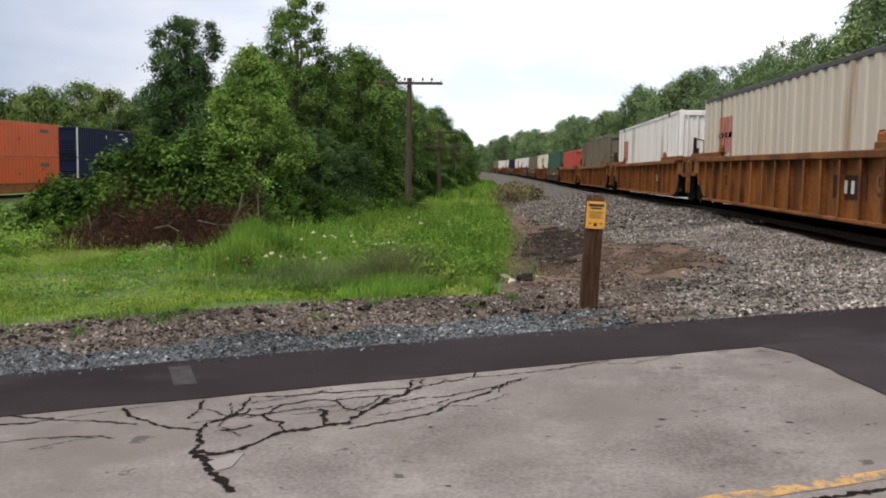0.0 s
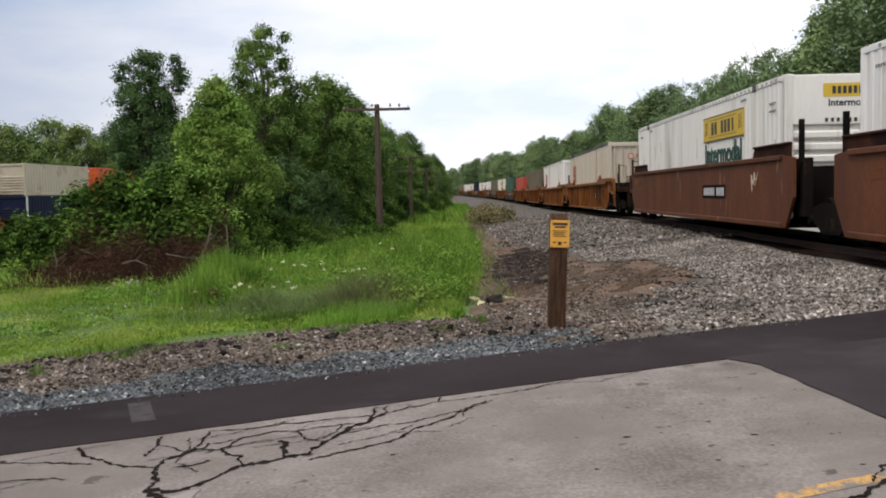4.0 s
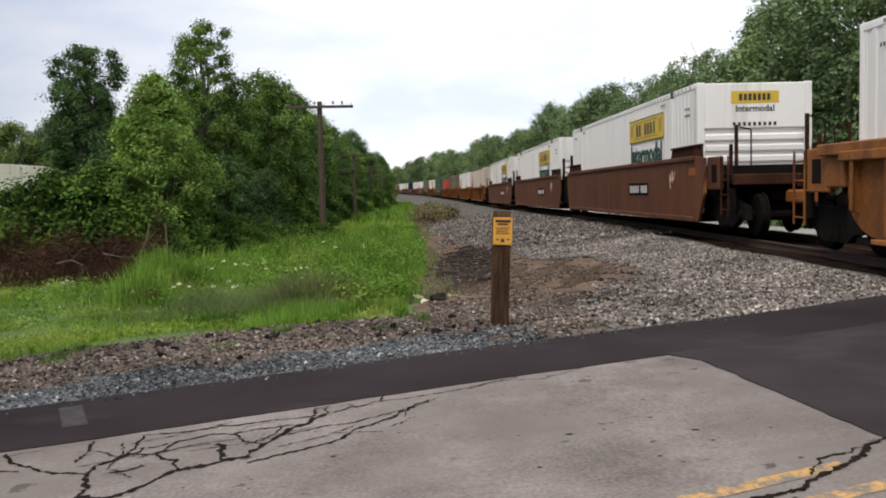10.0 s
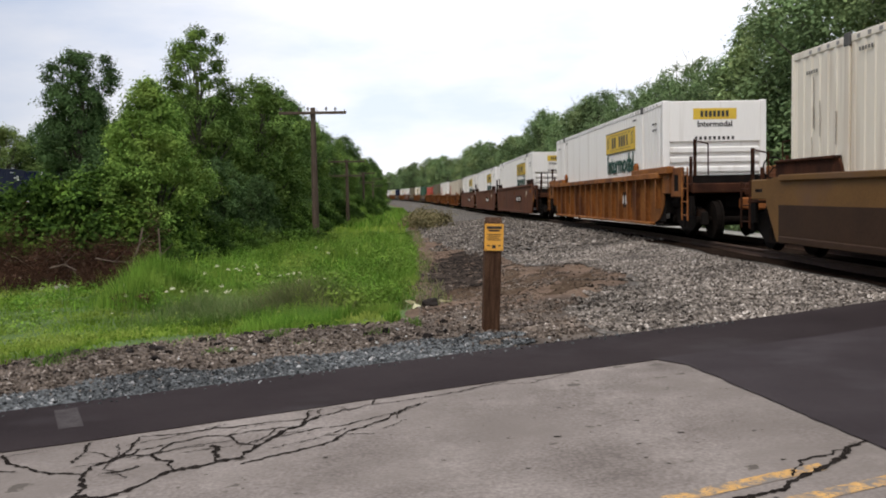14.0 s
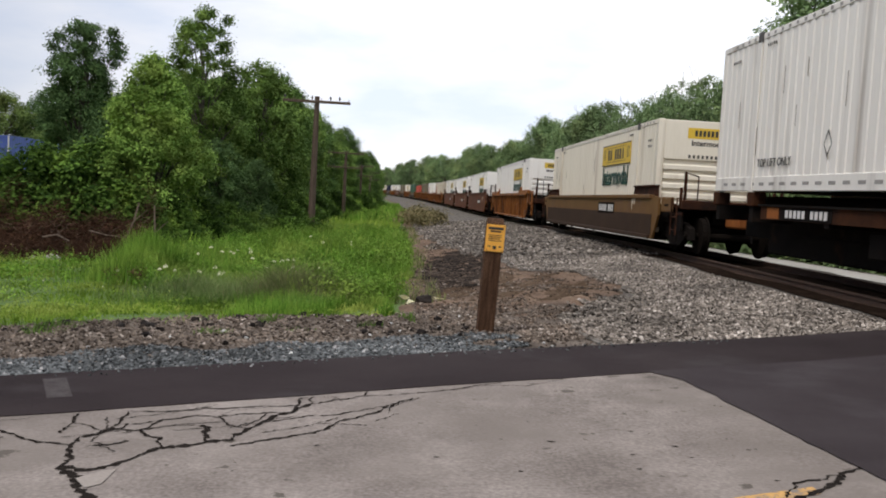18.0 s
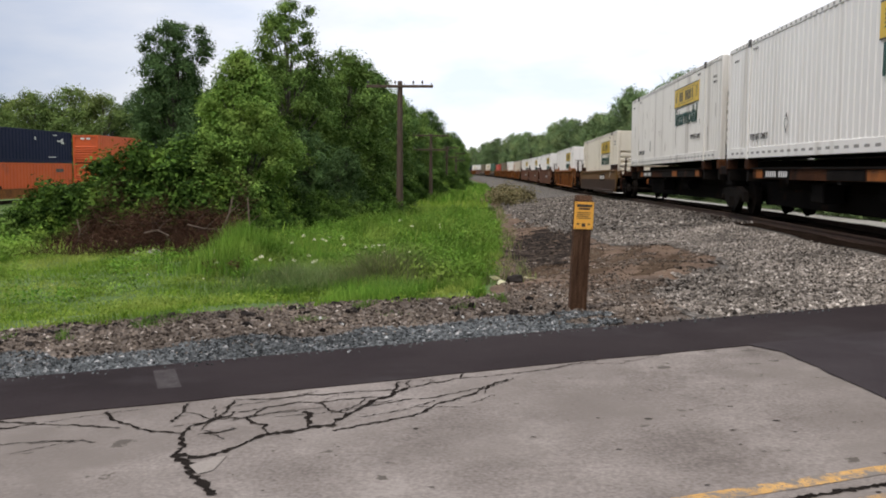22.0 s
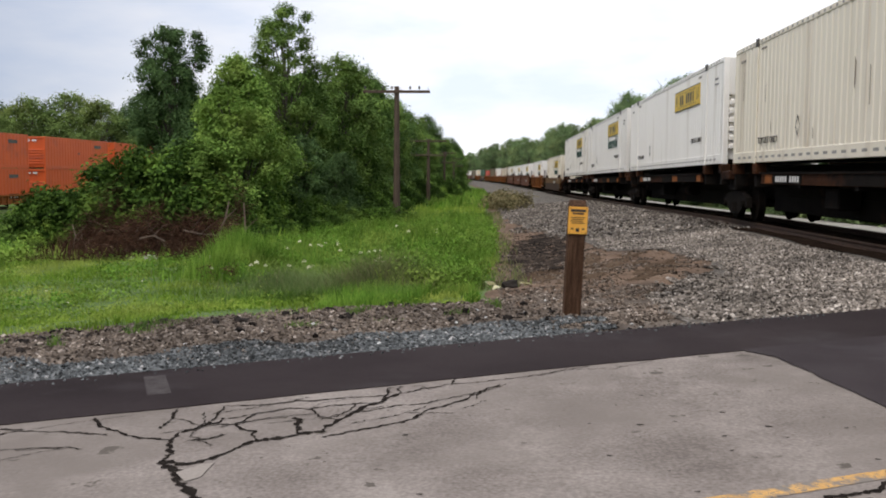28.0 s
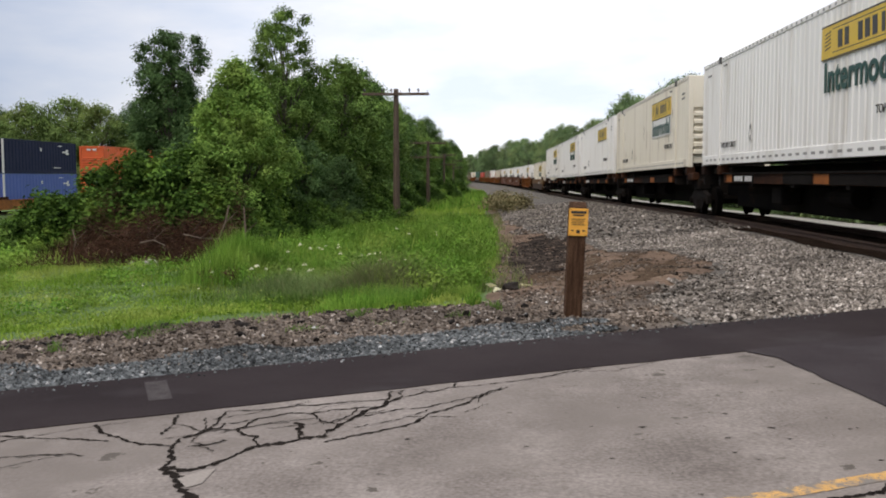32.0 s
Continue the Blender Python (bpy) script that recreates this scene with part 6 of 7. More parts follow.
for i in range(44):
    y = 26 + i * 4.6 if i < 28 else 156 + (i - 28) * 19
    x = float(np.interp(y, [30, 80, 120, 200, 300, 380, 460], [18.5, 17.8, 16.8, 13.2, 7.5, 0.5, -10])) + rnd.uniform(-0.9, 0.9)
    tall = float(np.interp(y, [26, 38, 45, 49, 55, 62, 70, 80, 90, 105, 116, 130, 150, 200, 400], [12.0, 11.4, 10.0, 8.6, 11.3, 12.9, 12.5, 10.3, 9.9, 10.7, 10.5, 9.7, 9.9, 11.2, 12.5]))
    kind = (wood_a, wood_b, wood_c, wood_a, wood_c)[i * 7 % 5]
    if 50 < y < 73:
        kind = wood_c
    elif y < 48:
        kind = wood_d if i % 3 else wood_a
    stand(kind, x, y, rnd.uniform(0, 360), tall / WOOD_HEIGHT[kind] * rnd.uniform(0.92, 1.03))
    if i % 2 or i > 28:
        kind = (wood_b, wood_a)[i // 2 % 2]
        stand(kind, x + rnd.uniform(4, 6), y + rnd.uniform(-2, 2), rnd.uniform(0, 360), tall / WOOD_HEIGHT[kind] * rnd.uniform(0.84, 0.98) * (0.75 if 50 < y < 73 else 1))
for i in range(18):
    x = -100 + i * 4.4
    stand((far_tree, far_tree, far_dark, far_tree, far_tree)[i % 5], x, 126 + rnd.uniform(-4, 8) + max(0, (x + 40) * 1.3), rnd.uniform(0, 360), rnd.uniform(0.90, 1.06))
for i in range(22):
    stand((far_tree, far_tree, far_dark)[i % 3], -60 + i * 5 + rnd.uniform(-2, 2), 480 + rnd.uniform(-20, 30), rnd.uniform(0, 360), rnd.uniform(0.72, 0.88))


# ---- the bramble thicket and its dead brush ----
def shrub(seed, height, radius, mat, leaves, label):
    s = empty("shrub", label, "shrub", "thicket beside the meadow")
    rnd_ = np.random.RandomState(seed)
    n = 46
    a, r = rnd_.uniform(0, math.tau, n), radius * rnd_.uniform(0, 1, n) ** 0.5
    cen = np.stack([np.cos(a) * r, np.sin(a) * r, height * (1 - 0.75 * (r / radius) ** 2) * rnd_.uniform(0.45, 0.92, n)], 1)
    v, f = bough_leaves(rnd_, cen, radius * rnd_.uniform(0.13, 0.30, n), leaves, 0.105, 0.7, 0.3)
    v[:, 2] = np.maximum(v[:, 2], 0.02)
    o = array_object("leaves", v, f, mat)
    o.parent = s
    bm = bmesh.new()
    for i in range(12):
        tube(bm, (cen[i][0] * 0.2, cen[i][1] * 0.2, -0.1), cen[i], 0.03, 0.01, 5)
    part("stems", bm, M_BARK, s)
    return s


vine_a = shrub(51, 2.5, 2.0, M_VINE, 30000, "green bush overgrown with vines")
vine_b = shrub(52, 1.9, 1.8, M_VINE, 25000, "low green bush overgrown with vines")
vine_c = shrub(53, 1.5, 1.3, M_LEAF_LIGHT, 14000, "low bright green bush")
for ob, x, y, s in (
        (vine_a, -10.6, 27.4, 1.12), (vine_b, -12.3, 26.6, 0.95), (vine_a, -9.0, 27.6, 1.05), (vine_b, -7.6, 28.2, 1.0), (vine_b, -11.6, 29.5, 1.2), (vine_b, -6.6, 30.0, 0.8),
        (vine_b, -11.4, 25.9, 0.72), (vine_b, -10.0, 26.9, 0.9), (vine_b, -8.7, 27.0, 0.95), (vine_b, -7.6, 26.4, 0.8), (vine_b, -12.9, 25.2, 0.62), (vine_b, -13.6, 29.0, 0.85),
        (vine_c, -13.3, 23.3, 0.9), (vine_c, -14.2, 24.4, 1.05), (vine_c, -14.6, 22.6, 0.8), (vine_c, -15.5, 28.0, 0.8), (vine_c, -15.6, 25.6, 1.0), (vine_c, -13.0, 21.6, 0.6),
        (vine_b, -6.3, 33.5, 0.7), (vine_c, -5.9, 37.0, 0.9), (vine_b, -5.6, 42.0, 0.9), (vine_b, -5.8, 50.0, 1.0), (vine_b, -6.0, 60.0, 1.1), (vine_b, -5.2, 75.0, 1.1), (vine_b, -4.6, 95.0, 1.2), (vine_b, -4.2, 120.0, 1.2)):
    stand(ob, x, y, x * 37 % 360, s)


def brush(name, count, x0, x1, y0, y1, zmax, mat, label, seed, length=0.7):
    r = np.random.RandomState(seed)
    vs, fs = [], []
    for i in range(count):
        x, y = r.uniform(x0, x1), r.uniform(y0, y1)
        back = (0.12 + 0.88 * (y - y0) / (y1 - y0)) * (0.4 + 0.6 * ease((x - x0) / (0.35 * (x1 - x0))))
        z = land_z(x, y) + zmax * back * r.uniform(0, 1) * max(0.25, 0.9 + 1.1 * noise.noise((x * 0.9, y * 0.4, 4.0)))
        d = r.normal(0, 1, 3) * (1, 1, 0.6)
        d /= np.linalg.norm(d)
        l, w = length * r.uniform(0.3, 1.2), r.uniform(0.004, 0.011)
        n = np.cross(d, r.normal(0, 1, 3))
        n /= np.linalg.norm(n) + 1e-9
        p, q = np.array((x, y, z)), np.array((x, y, z)) + d * l
        m = (p + q) / 2 + r.normal(0, 0.05, 3) * l
        k = np.cross(d, n)
        vs += [p + n * w, p - n * w, m + k * w, m - n * w * 0.8, q, q + n * w * 0.3]
        o = 6 * i
        fs += [(o, o + 1, o + 3, o + 2), (o + 2, o + 3, o + 4, o + 5)]
    return tagged(array_object(name, [tuple(v) for v in vs], fs, mat), label, "brush", kind="stuff")


brush("dead_brush", 13000, -11.4, -6.7, 22.9, 26.2, 1.75, M_TWIG, "heap of dead brown brush under the thicket", 61, 0.55)
brush("withered_vines", 3200, -10.9, -7.2, 23.6, 25.6, 1.5, M_WITHERED, "withered reddish brown vines on the brush", 64, 0.4)
brush("pale_twigs", 70, -11.2, -6.6, 22.8, 24.6, 0.9, M_DEADWOOD, "bleached dead branches on the brush heap", 63, 1.1)
brush("brush_litter", 4500, -11.6, -6.4, 21.6, 23.4, 0.28, M_TWIG, "dead twigs on the ground before the thicket", 62, 0.45)


def dead_branch(points, thick):
    b = empty("dead_branch", "bleached bare branch leaning out of the brush", "branch", "dead branches in the brush")
    bm = bmesh.new()
    for k in range(len(points) - 1):
        tube(bm, points[k], points[k + 1], thick * (1 - 0.6 * k / len(points)), thick * (1 - 0.6 * (k + 1) / len(points)), 6)
    part("limb", bm, M_DEADWOOD, b)
    fork = Vector(points[len(points) // 2])
    part("twig", tube(bmesh.new(), fork, fork + Vector((0.35, -0.1, 0.30)), thick * 0.5, thick * 0.15, 5), M_DEADWOOD, b)


GZ = land_z(-7.5, 24)
dead_branch([(-7.05, 24.0, GZ - 0.1), (-6.98, 24.0, GZ + 0.4), (-6.80, 24.1, GZ + 0.9), (-6.72, 24.2, GZ + 1.35)], 0.035)
dead_branch([(-6.42, 24.6, GZ - 0.1), (-6.40, 24.6, GZ + 0.6), (-6.46, 24.7, GZ + 1.3)], 0.03)
dead_branch([(-7.75, 23.6, GZ + 0.62), (-7.3, 23.6, GZ + 0.52), (-6.85, 23.7, GZ + 0.50)], 0.022)
dead_branch([(-8.75, 23.2, GZ + 0.42), (-8.4, 23.2, GZ + 0.50), (-8.1, 23.2, GZ + 0.36)], 0.026)
dead_branch([(-10.6, 23.4, GZ + 0.05), (-10.5, 23.4, GZ + 0.45), (-10.62, 23.5, GZ + 0.75)], 0.02)


def boulder(seed, x, y, size):
    b = empty("boulder", "pale grey field stone lying before the brush", "stone", "field stones by the thicket")
    bm = bmesh.new()
    bmesh.ops.create_icosphere(bm, subdivisions=2, radius=size)
    for v in bm.verts:
        v.co *= 1 + 0.45 * noise.noise(v.co * (2.2 / size) + Vector((seed, 0, 0)))
        v.co.z *= 0.62
    part("stone", bm, M_FIELD_STONE, b)
    b.matrix_basis = pose(x, y, land_z(x, y) + size * 0.3, 0, 0, seed * 50)


boulder(1, -8.05, 21.9, 0.16)
boulder(2, -7.85, 21.7, 0.11)
boulder(3, -8.5, 22.0, 0.09)


# ---- grass ----
def grass(name, count, spot, height, width, mat, label, seed, spread=0.5):
    """Blades in three bent pieces."""
    r = np.random.RandomState(seed)
    xy = np.array([spot(r) for _ in range(count)])
    z = np.array([land_z(x, y) for x, y in xy])
    a = r.uniform(0, math.tau, count)
    h = height * r.uniform(0.45, 1.25, count) * np.array([max(0.35, 0.95 + 0.9 * noise.noise((x * 0.9, y * 0.9, 6.0)) + 0.5 * noise.noise((x * 0.25, y * 0.25, 2.0))) for x, y in xy])
    lean = r.uniform(0.05, spread, count) * h
    w = width * r.uniform(0.6, 1.3, count)
    base = np.stack([xy[:, 0], xy[:, 1], z - 0.02], 1)
    side = np.stack([np.cos(a), np.sin(a), np.zeros(count)], 1)
    b = a + r.uniform(-1.2, 1.2, count)
    out = np.stack([-np.sin(b), np.cos(b), np.zeros(count)], 1)
    up = np.array((0, 0, 1.0))
    mid = base + up * (h * 0.6)[:, None] + out * (lean * 0.35)[:, None]
    tip = base + up * h[:, None] + out * lean[:, None]
    v = np.stack([base - side * w[:, None], base + side * w[:, None], mid + side * (w * 0.7)[:, None], mid - side * (w * 0.7)[:, None], tip], 1).reshape(-1, 3)
    i = np.arange(count) * 5
    faces = np.stack([i, i + 1, i + 2, i + 3], 1).tolist() + np.stack([i + 3, i + 2, i + 4], 1).tolist()
    return tagged(array_object(name, v, faces, mat), label, "grass", kind="stuff")


def heap_spot(cx, cy, sx, sy):
    return lambda r: (r.normal(cx, sx), r.normal(cy, sy))


def tufted(keep, x0, x1, y0, y1, count, spread, seed):
    """Spots gathered round chance centres, the nearer ground fuller of them."""
    r0 = random.Random(seed)
    centres = []
    while len(centres) < count:
        x, y = r0.uniform(x0, x1), y0 + (y1 - y0) * r0.random() ** 1.6
        if keep(x, y):
            centres.append((x, y, spread * r0.uniform(0.5, 1.5)))

    def spot(r):
        while True:
            x, y, q = centres[r.randint(0, count)]
            x, y = x + r.normal(0, q), y + r.normal(0, q)
            if meadow_edge(x, y):
                return x, y
    return spot


def meadow_edge(x, y):
    if ((x + 2.1) / 0.75) ** 2 + ((y - 12.3) / 0.5) ** 2 < 1 + 0.8 * edge_noise(x, y, 2.0):
        return False
    return across(x, y) > 10.3 + 0.55 * edge_noise(x, y) + 0.4 * edge_noise(x, y, 1.8) and x < 0.22 + 0.35 * edge_noise(3.0, y, 0.5) - (0.0 if y > 17 else 0.2)


def weed_front(x):
    """Nearest line of the tall weeds."""
    return 13.7 + 0.92 * max(0.0, -1.0 - x)


tall_zone = lambda x, y: meadow_edge(x, y) and x > -5.5 + 0.5 * edge_noise(x, y, 0.5) - 0.02 * (y - 17) and y > weed_front(x) + 0.7 * edge_noise(x, y, 0.6)
grass("meadow_grass", 90000, rects(-14, 0.6, 7, 26, meadow_edge), 0.10, 0.008, M_GRASS, "short bright green meadow grass", 71, 0.9)
grass("far_meadow_grass", 16000, rects(-16, 0.6, 22, 60, lambda x, y: x < -0.0), 0.3, 0.018, M_GRASS, "green grass along the track", 72)
grass("tall_weeds", 26000, tufted(tall_zone, -7, 0.4, 13, 46, 420, 0.24, 5), 0.36, 0.008, M_TALL, "tall green weeds and grass in tufts", 73, 0.7)
grass("weed_undergrowth", 22000, rects(-7, 0.4, 13, 46, tall_zone), 0.24, 0.009, M_TALL, "green undergrowth between the weeds", 91, 0.9)
grass("weed_clump", 5200, heap_spot(-4.95, 18.4, 0.5, 0.7), 0.60, 0.008, M_TALL, "tall upright clump of green weeds", 78, 0.45)
grass("verge_grass", 5200, rects(-2.0, 0.1, 9, 14.5, lambda x, y: meadow_edge(x, y) and edge_noise(x, y, 0.9) > -0.15), 0.19, 0.007, M_TALL, "green grass tufts at the gravel edge", 74)
grass("seeding_grass", 3600, heap_spot(-1.5, 14.3, 0.42, 0.42), 0.40, 0.0045, M_DRY, "brownish grass gone to seed", 75, 1.1)
grass("faded_grass", 3400, heap_spot(-2.9, 14.6, 0.55, 0.42), 0.34, 0.005, M_FADED, "greyish green grass beginning to seed", 89, 1.0)
grass("straggling_tufts", 2600, rects(-8, 0.2, 7, 12.5, lambda x, y: 9.3 < across(x, y) < 10.6 and edge_noise(x, y, 1.9) > 0.28), 0.10, 0.006, M_BLUE_GRASS, "straggling grass tufts in the gravel", 90, 0.9)
grass("front_grass", 5000, rects(-3.9, -0.9, 11.5, 15, lambda x, y: meadow_edge(x, y) and 11.9 - 0.3 * x + 0.5 * edge_noise(x, y, 1.1) < y < 13.4 - 0.42 * x), 0.20, 0.006, M_BLUE_GRASS, "bluish green grass before the weeds", 79, 0.9)
grass("verge_dry_grass", 1600, rects(-0.15, 0.75, 13.5, 50, lambda x, y: edge_noise(x, y, 0.6) > -0.05), 0.2, 0.009, M_DRY, "dry grass on the ballast edge", 76, 0.8)


def herbs(name, count, leaves, spot, rise, radius, size, mat, label, seed):
    """Leafy low plants: leaf clumps close to the ground."""
    r = np.random.RandomState(seed)
    xy = [spot(r) for _ in range(count)]
    cen = np.array([(x, y, land_z(x, y) + rise * r.uniform(0.4, 1.1)) for x, y in xy])
    v, f = bough_leaves(r, cen, radius * r.uniform(0.6, 1.3, count), leaves, size, 0.8, 0.3)
    return tagged(array_object(name, v, f, mat), label, "plants", kind="stuff")


herbs("meadow_herbs", 1500, 34000, rects(-14, 0.3, 8, 22, meadow_edge), 0.05, 0.16, 0.034, M_GRASS, "low leafy meadow plants", 81)
herbs("meadow_tufts", 170, 14000, rects(-14, -3.0, 12, 22, lambda x, y: meadow_edge(x, y) and edge_noise(x, y, 0.35) > 0.05), 0.12, 0.26, 0.045, M_TALL, "darker leafy tufts in the meadow", 85)
herbs("leafy_weeds", 520, 52000, tufted(tall_zone, -6, 0.3, 13.5, 40, 520, 0.05, 8), 0.26, 0.32, 0.045, M_TALL, "leafy tall weeds in the grass", 82)
herbs("dock_heads", 9, 420, heap_spot(-4.75, 16.6, 0.28, 0.25), 0.3, 0.14, 0.03, M_DOCK, "rusty brown dock heads gone to seed", 86)
herbs("thicket_edge_weeds", 130, 12000, rects(-14, -11.0, 20, 23.5, lambda x, y: edge_noise(x, y, 0.4) > -0.2), 0.25, 0.32, 0.06, M_TALL, "green weeds before the thicket", 83)
herbs("pole_foot_bush", 26, 3200, heap_spot(-3.9, 36.8, 0.5, 0.4), 0.5, 0.36, 0.09, M_VINE, "dark bushy weeds at the pole's foot", 87)


def flower(head):
    f = empty("wild_carrot", "white umbel flower of wild carrot in the weeds", "flower", "white flowers in the meadow")
    part("stem", tube(bmesh.new(), (0, 0, -0.05), (0.03, 0, 0.78), 0.008, 0.005, 5), M_GRASS, f)
    bm = bmesh.new()
    r = random.Random(3)
    for i in range(34):
        a, q = r.uniform(0, math.tau), head * math.sqrt(r.random())
        m = pose(0.03 + math.cos(a) * q, math.sin(a) * q, 0.78 + 0.06 * (1 - q / head) + r.uniform(-0.025, 0.025), r.uniform(-70, 70), r.uniform(-70, 70))
        bmesh.ops.create_circle(bm, cap_ends=True, radius=head * 0.28, segments=5, matrix=m)
    part("flower_head", bm, M_PETAL, f)
    return f


grass("distant_meadow_grass", 12000, rects(-9, 0.8, 58, 150, lambda x, y: x - track_bend(y) < 0.5 and x - track_bend(y) > -8), 0.45, 0.05, M_TALL, "green grass far along the track", 77)
herbs("dry_bush", 60, 6000, rects(0.2, 2.4, 50, 72, lambda x, y: True), 0.6, 0.55, 0.13, M_DRY_BUSH, "brownish dry weeds on the ballast edge", 84)
umbel = flower(0.075)
rnd = random.Random(17)
for cx, cy, sx_, sy_, many in ((-4.4, 17.0, 0.35, 0.5, 7), (-5.2, 21.5, 0.5, 1.0, 5), (-3.6, 21.5, 0.35, 0.8, 6), (-2.5, 19.5, 0.5, 0.7, 7), (-1.7, 17.6, 0.35, 0.6, 5), (-3.0, 16.8, 0.7, 0.6, 4), (-6.5, 15.5, 1.4, 1.5, 7), (-2.6, 26.0, 1.0, 3.0, 5)):
    for k in range(many):
        x, y = rnd.gauss(cx, sx_), rnd.gauss(cy, sy_)
        low = not tall_zone(x, y)
        stand(umbel, x, y, rnd.uniform(0, 360), rnd.uniform(0.4, 0.55) if low else rnd.uniform(1.0, 1.35), 0.1)


# ---- the marker post, the poles, the litter, the gate ----
post = empty("marker_post", "leaning square brown timber post with a yellow notice", "post")
bm = bmesh.new()
prism(bm, [(-0.085, -0.25), (0.085, -0.25), (0.085, 1.33), (0.0, 1.40), (-0.085, 1.33)], -0.10, 0.10)
bmesh.ops.bevel(bm, geom=bm.edges[:], offset=0.012, segments=1, affect="EDGES")
part("timber", bm, M_POST, post)
sg = part("notice", boxes((-0.115, 0.115, -0.102, -0.094, 0.99, 1.315), bevel=0.003), M_SIGN, post, "yellow notice with small black print")
part("notice_heading", boxes((-0.09, 0.09, -0.105, -0.101, 1.255, 1.285), (-0.065, 0.065, -0.105, -0.101, 1.225, 1.243)), M_INK, sg, "black heading bars")
tagged(part("notice_print", boxes(*[(-0.085 + 0.008 * (k % 2), 0.08 - 0.012 * (k % 3), -0.105, -0.101, 1.185 - 0.022 * k, 1.192 - 0.022 * k) for k in range(4)], (-0.08, -0.05, -0.105, -0.101, 1.045, 1.06), (-0.02, 0.02, -0.105, -0.101, 1.02, 1.06), (0.05, 0.08, -0.105, -0.101, 1.045, 1.06)), M_INK, sg, "rows of small black print"), kind="stuff")
for sx_, sz_ in ((-0.095, 1.30), (0.095, 1.30), (-0.095, 1.005), (0.095, 1.005)):
    part("nail", tube(bmesh.new(), (sx_, -0.11, sz_), (sx_, -0.09, sz_), 0.006, 0.006, 6), M_RAIL, sg)
POST_X, POST_Y = 0.94, 9.9
post.matrix_basis = pose(POST_X, POST_Y, land_z(POST_X, POST_Y), 0, 2.2, 4) @ Matrix.Scale(0.885, 4)


def pole(height, arms):
    p = empty("utility_pole", "old grey weathered timber line pole with crossarms", "utility pole", "line poles beside the track")
    part("mast", tube(bmesh.new(), (0, 0, -0.4), (0, 0, height), 0.15, 0.10, 10), M_POLE, p)
    for z in arms:
        arm = part("crossarm", boxes((-1.35, 1.35, -0.17, -0.07, z - 0.055, z + 0.055), bevel=0.01), M_POLE, p)
        for k in range(8):
            x = -1.28 + k * 2.56 / 7
            ins = part("pin", tube(bmesh.new(), (x, -0.12, z + 0.05), (x, -0.12, z + 0.15), 0.014, 0.014, 5), M_RAIL, arm)
            if (k * 5 + int(z * 3)) % 3:
                bm = bmesh.new()
                tube(bm, (x, -0.12, z + 0.12), (x, -0.12, z + 0.17), 0.05, 0.045, 8)
                tube(bm, (x, -0.12, z + 0.17), (x, -0.12, z + 0.23), 0.035, 0.025, 8)
                part("insulator", bm, M_GLASS_INS, arm)
    return p


tall_pole = pole(5.6, (5.38,))
far_pole = pole(4.9, (4.75, 3.7))
for ob, x, y, h in ((tall_pole, -3.62, 38.0, 0), (far_pole, -4.3, 70.0, 6), (far_pole, -4.6, 104.0, -5), (far_pole, -4.8, 140.0, 3)):
    stand(ob, x, y, h, 1.0, 0.0)

litter = empty("litter", "crumpled white and black litter on the gravel", "litter")
bm = bmesh.new()
bmesh.ops.create_icosphere(bm, subdivisions=2, radius=0.11)
for v in bm.verts:
    v.co *= 1 + 0.5 * noise.noise(v.co * 14)
    v.co.z *= 0.6
part("black_bag", bm, M_CLOD, litter)
bm = bmesh.new()
for k in range(5):
    r = random.Random(k)
    x, y = r.uniform(-0.3, 0.2), r.uniform(-0.5, 0.0)
    vs = [bm.verts.new((x + r.uniform(-0.1, 0.1), y + r.uniform(-0.08, 0.08), r.uniform(0.0, 0.07))) for _ in range(4)]
    bm.faces.new(vs)
bmesh.ops.solidify(bm, geom=bm.faces[:], thickness=0.004)
part("white_scraps", bm, M_PETAL, litter)
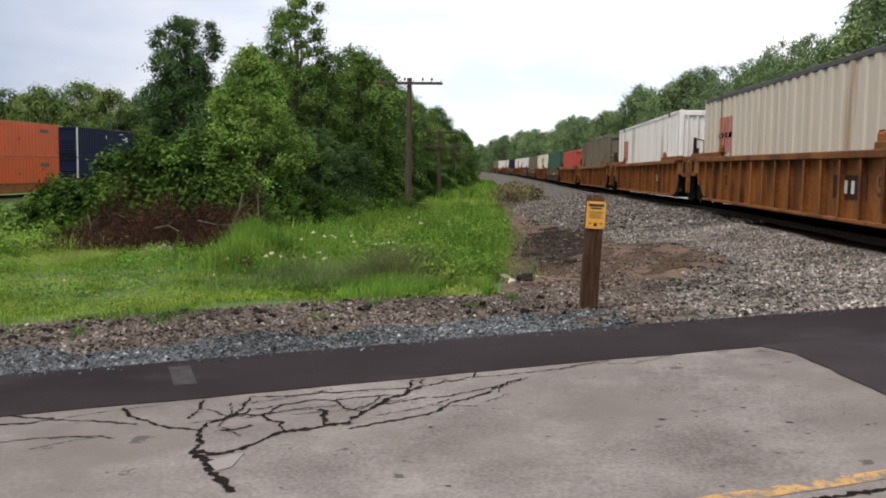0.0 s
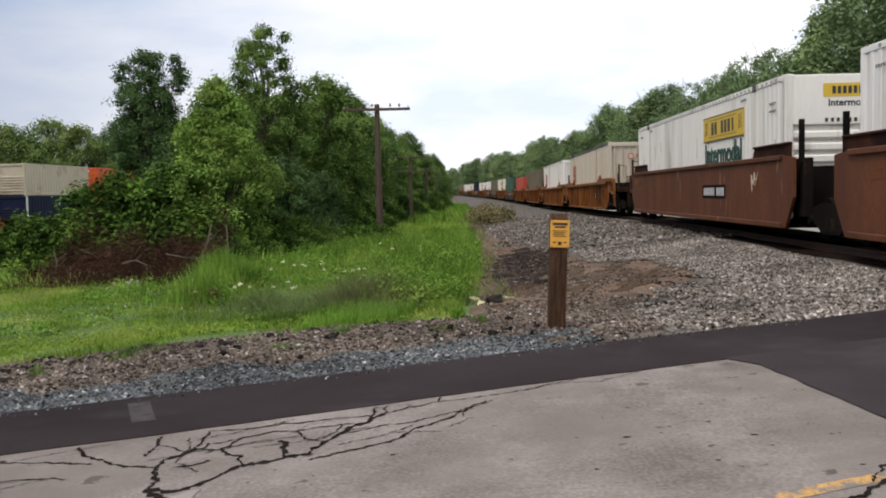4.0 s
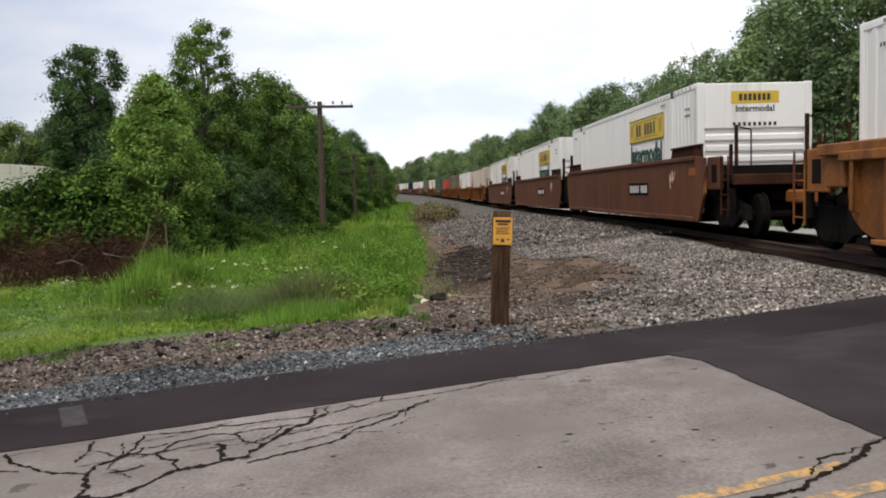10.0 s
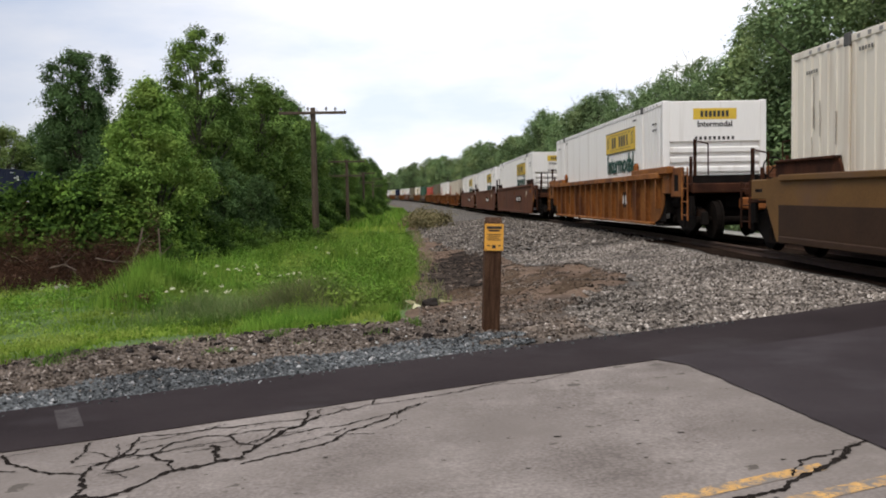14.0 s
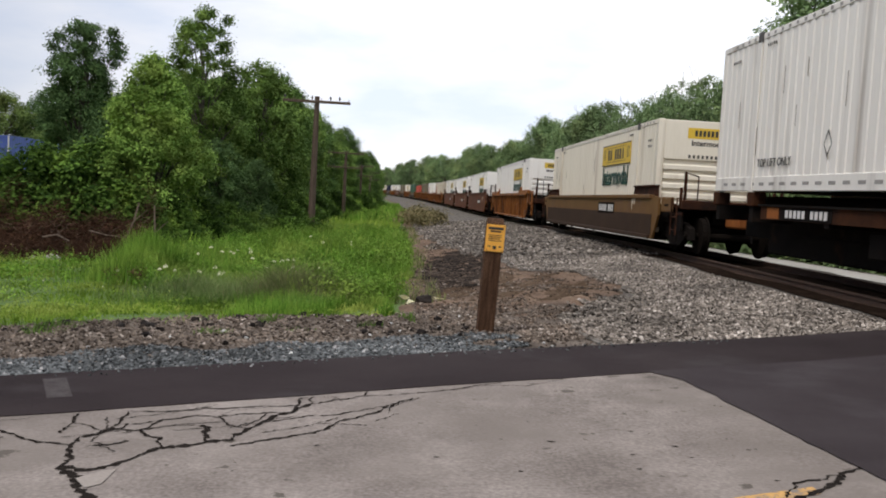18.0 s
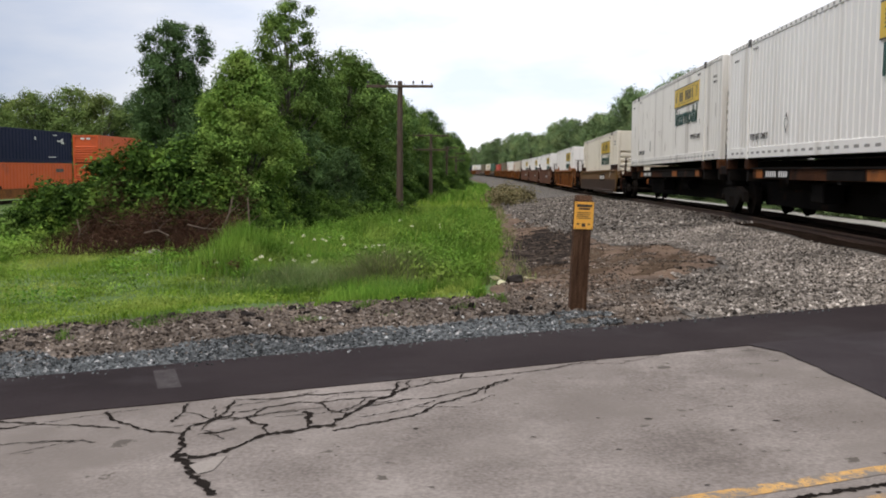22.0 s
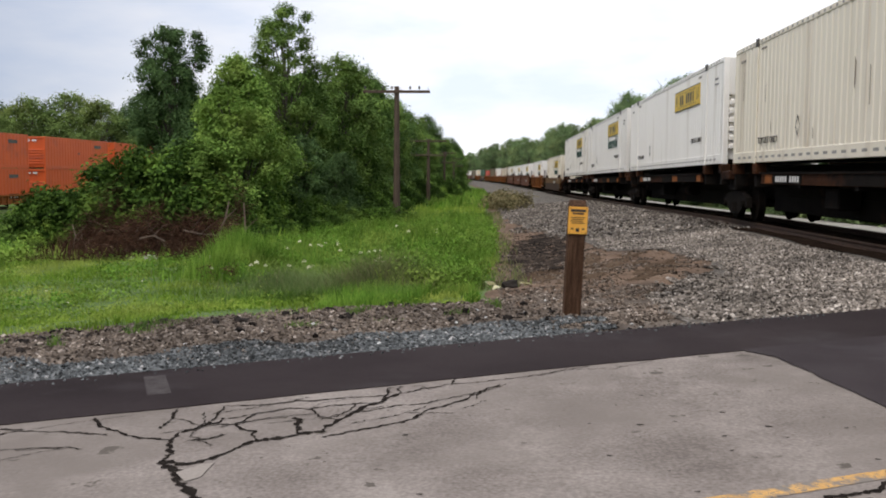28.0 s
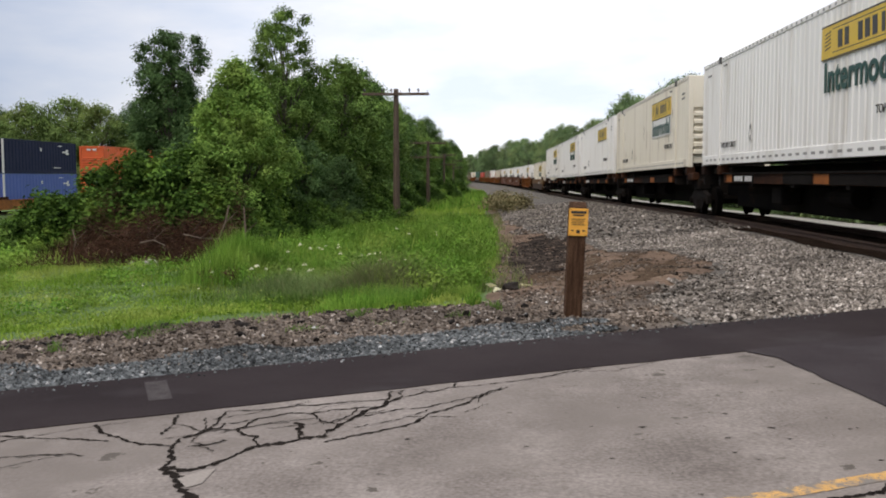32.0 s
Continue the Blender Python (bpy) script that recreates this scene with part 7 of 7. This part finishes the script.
litter.matrix_basis = pose(0.40, 13.5, land_z(0.40, 13.5) + 0.05) @ Matrix.Scale(1.25, 4)

gate = empty("crossing_gate", "white counterweight block on a grey steel gate stand", "crossing gate")
part("counterweight", boxes((-0.14, 0.14, -0.08, 0.08, 0.02, 0.40), bevel=0.012), M_WHITE, gate, "white painted counterweight block")
part("bracket", boxes((0.12, 0.42, -0.05, 0.03, 0.02, 0.28), bevel=0.01), M_POLE, gate)
part("stand", tube(bmesh.new(), (0.42, 0, -0.1), (0.42, 0, 1.3), 0.055, 0.055, 12), M_POLE, gate)
part("base", boxes((0.22, 0.62, -0.2, 0.2, -0.1, 0.08), bevel=0.02), M_BALLAST, gate)
GATE_X, GATE_Y = 5.44, 8.4
gate.matrix_basis = pose(GATE_X, GATE_Y, road_z(GATE_X), 0, 0, -31)


# ---- what moves ----
def near_run(t):
    return 7.496 * t - 0.05103 * t * t + 0.000351 * t ** 3


def roll_wheels():
    """Wheels of one pattern share one turning."""
    done = {}
    for ob, mid, z, near in MOVERS:
        for w in ob.children_recursive:
            if not w.name.startswith("wheelset"):
                continue
            key = (w.data, near)
            if key not in done:
                home = w.matrix_basis.translation.copy()
                run = near_run if near else (lambda t: 7.5 * t)
                walk(w, [(k / 15, pose(home.x, home.y, home.z, -math.degrees(run(k / 15) / 0.455))) for k in range(481)])
                done[key] = w.animation_data
            else:
                w.rotation_mode = "QUATERNION"
                keys = w.animation_data_create()
                keys.action = done[key].action
                keys.action_slot = done[key].action_slot


def motions():
    roll_wheels()
    for ob, mid, z, near in MOVERS:
        rows = []
        for k in range(17):
            t = 2.0 * k
            if near:
                y = mid + near_run(t)
                rise = -math.degrees(math.atan((track_drop(y + 6) - track_drop(y - 6)) / 12))
                turn = -math.degrees(math.atan((track_bend(y + 6) - track_bend(y - 6)) / 12))
                rows.append((t, pose(TRACK_X + track_bend(y), y, RAIL_Z - track_drop(y) + z, rise, 0, turn)))
            else:
                rows.append((t, pose(LEFT_X, mid + 7.5 * t, LEFT_RAIL_Z + z)))
        walk(ob, rows)


motions()
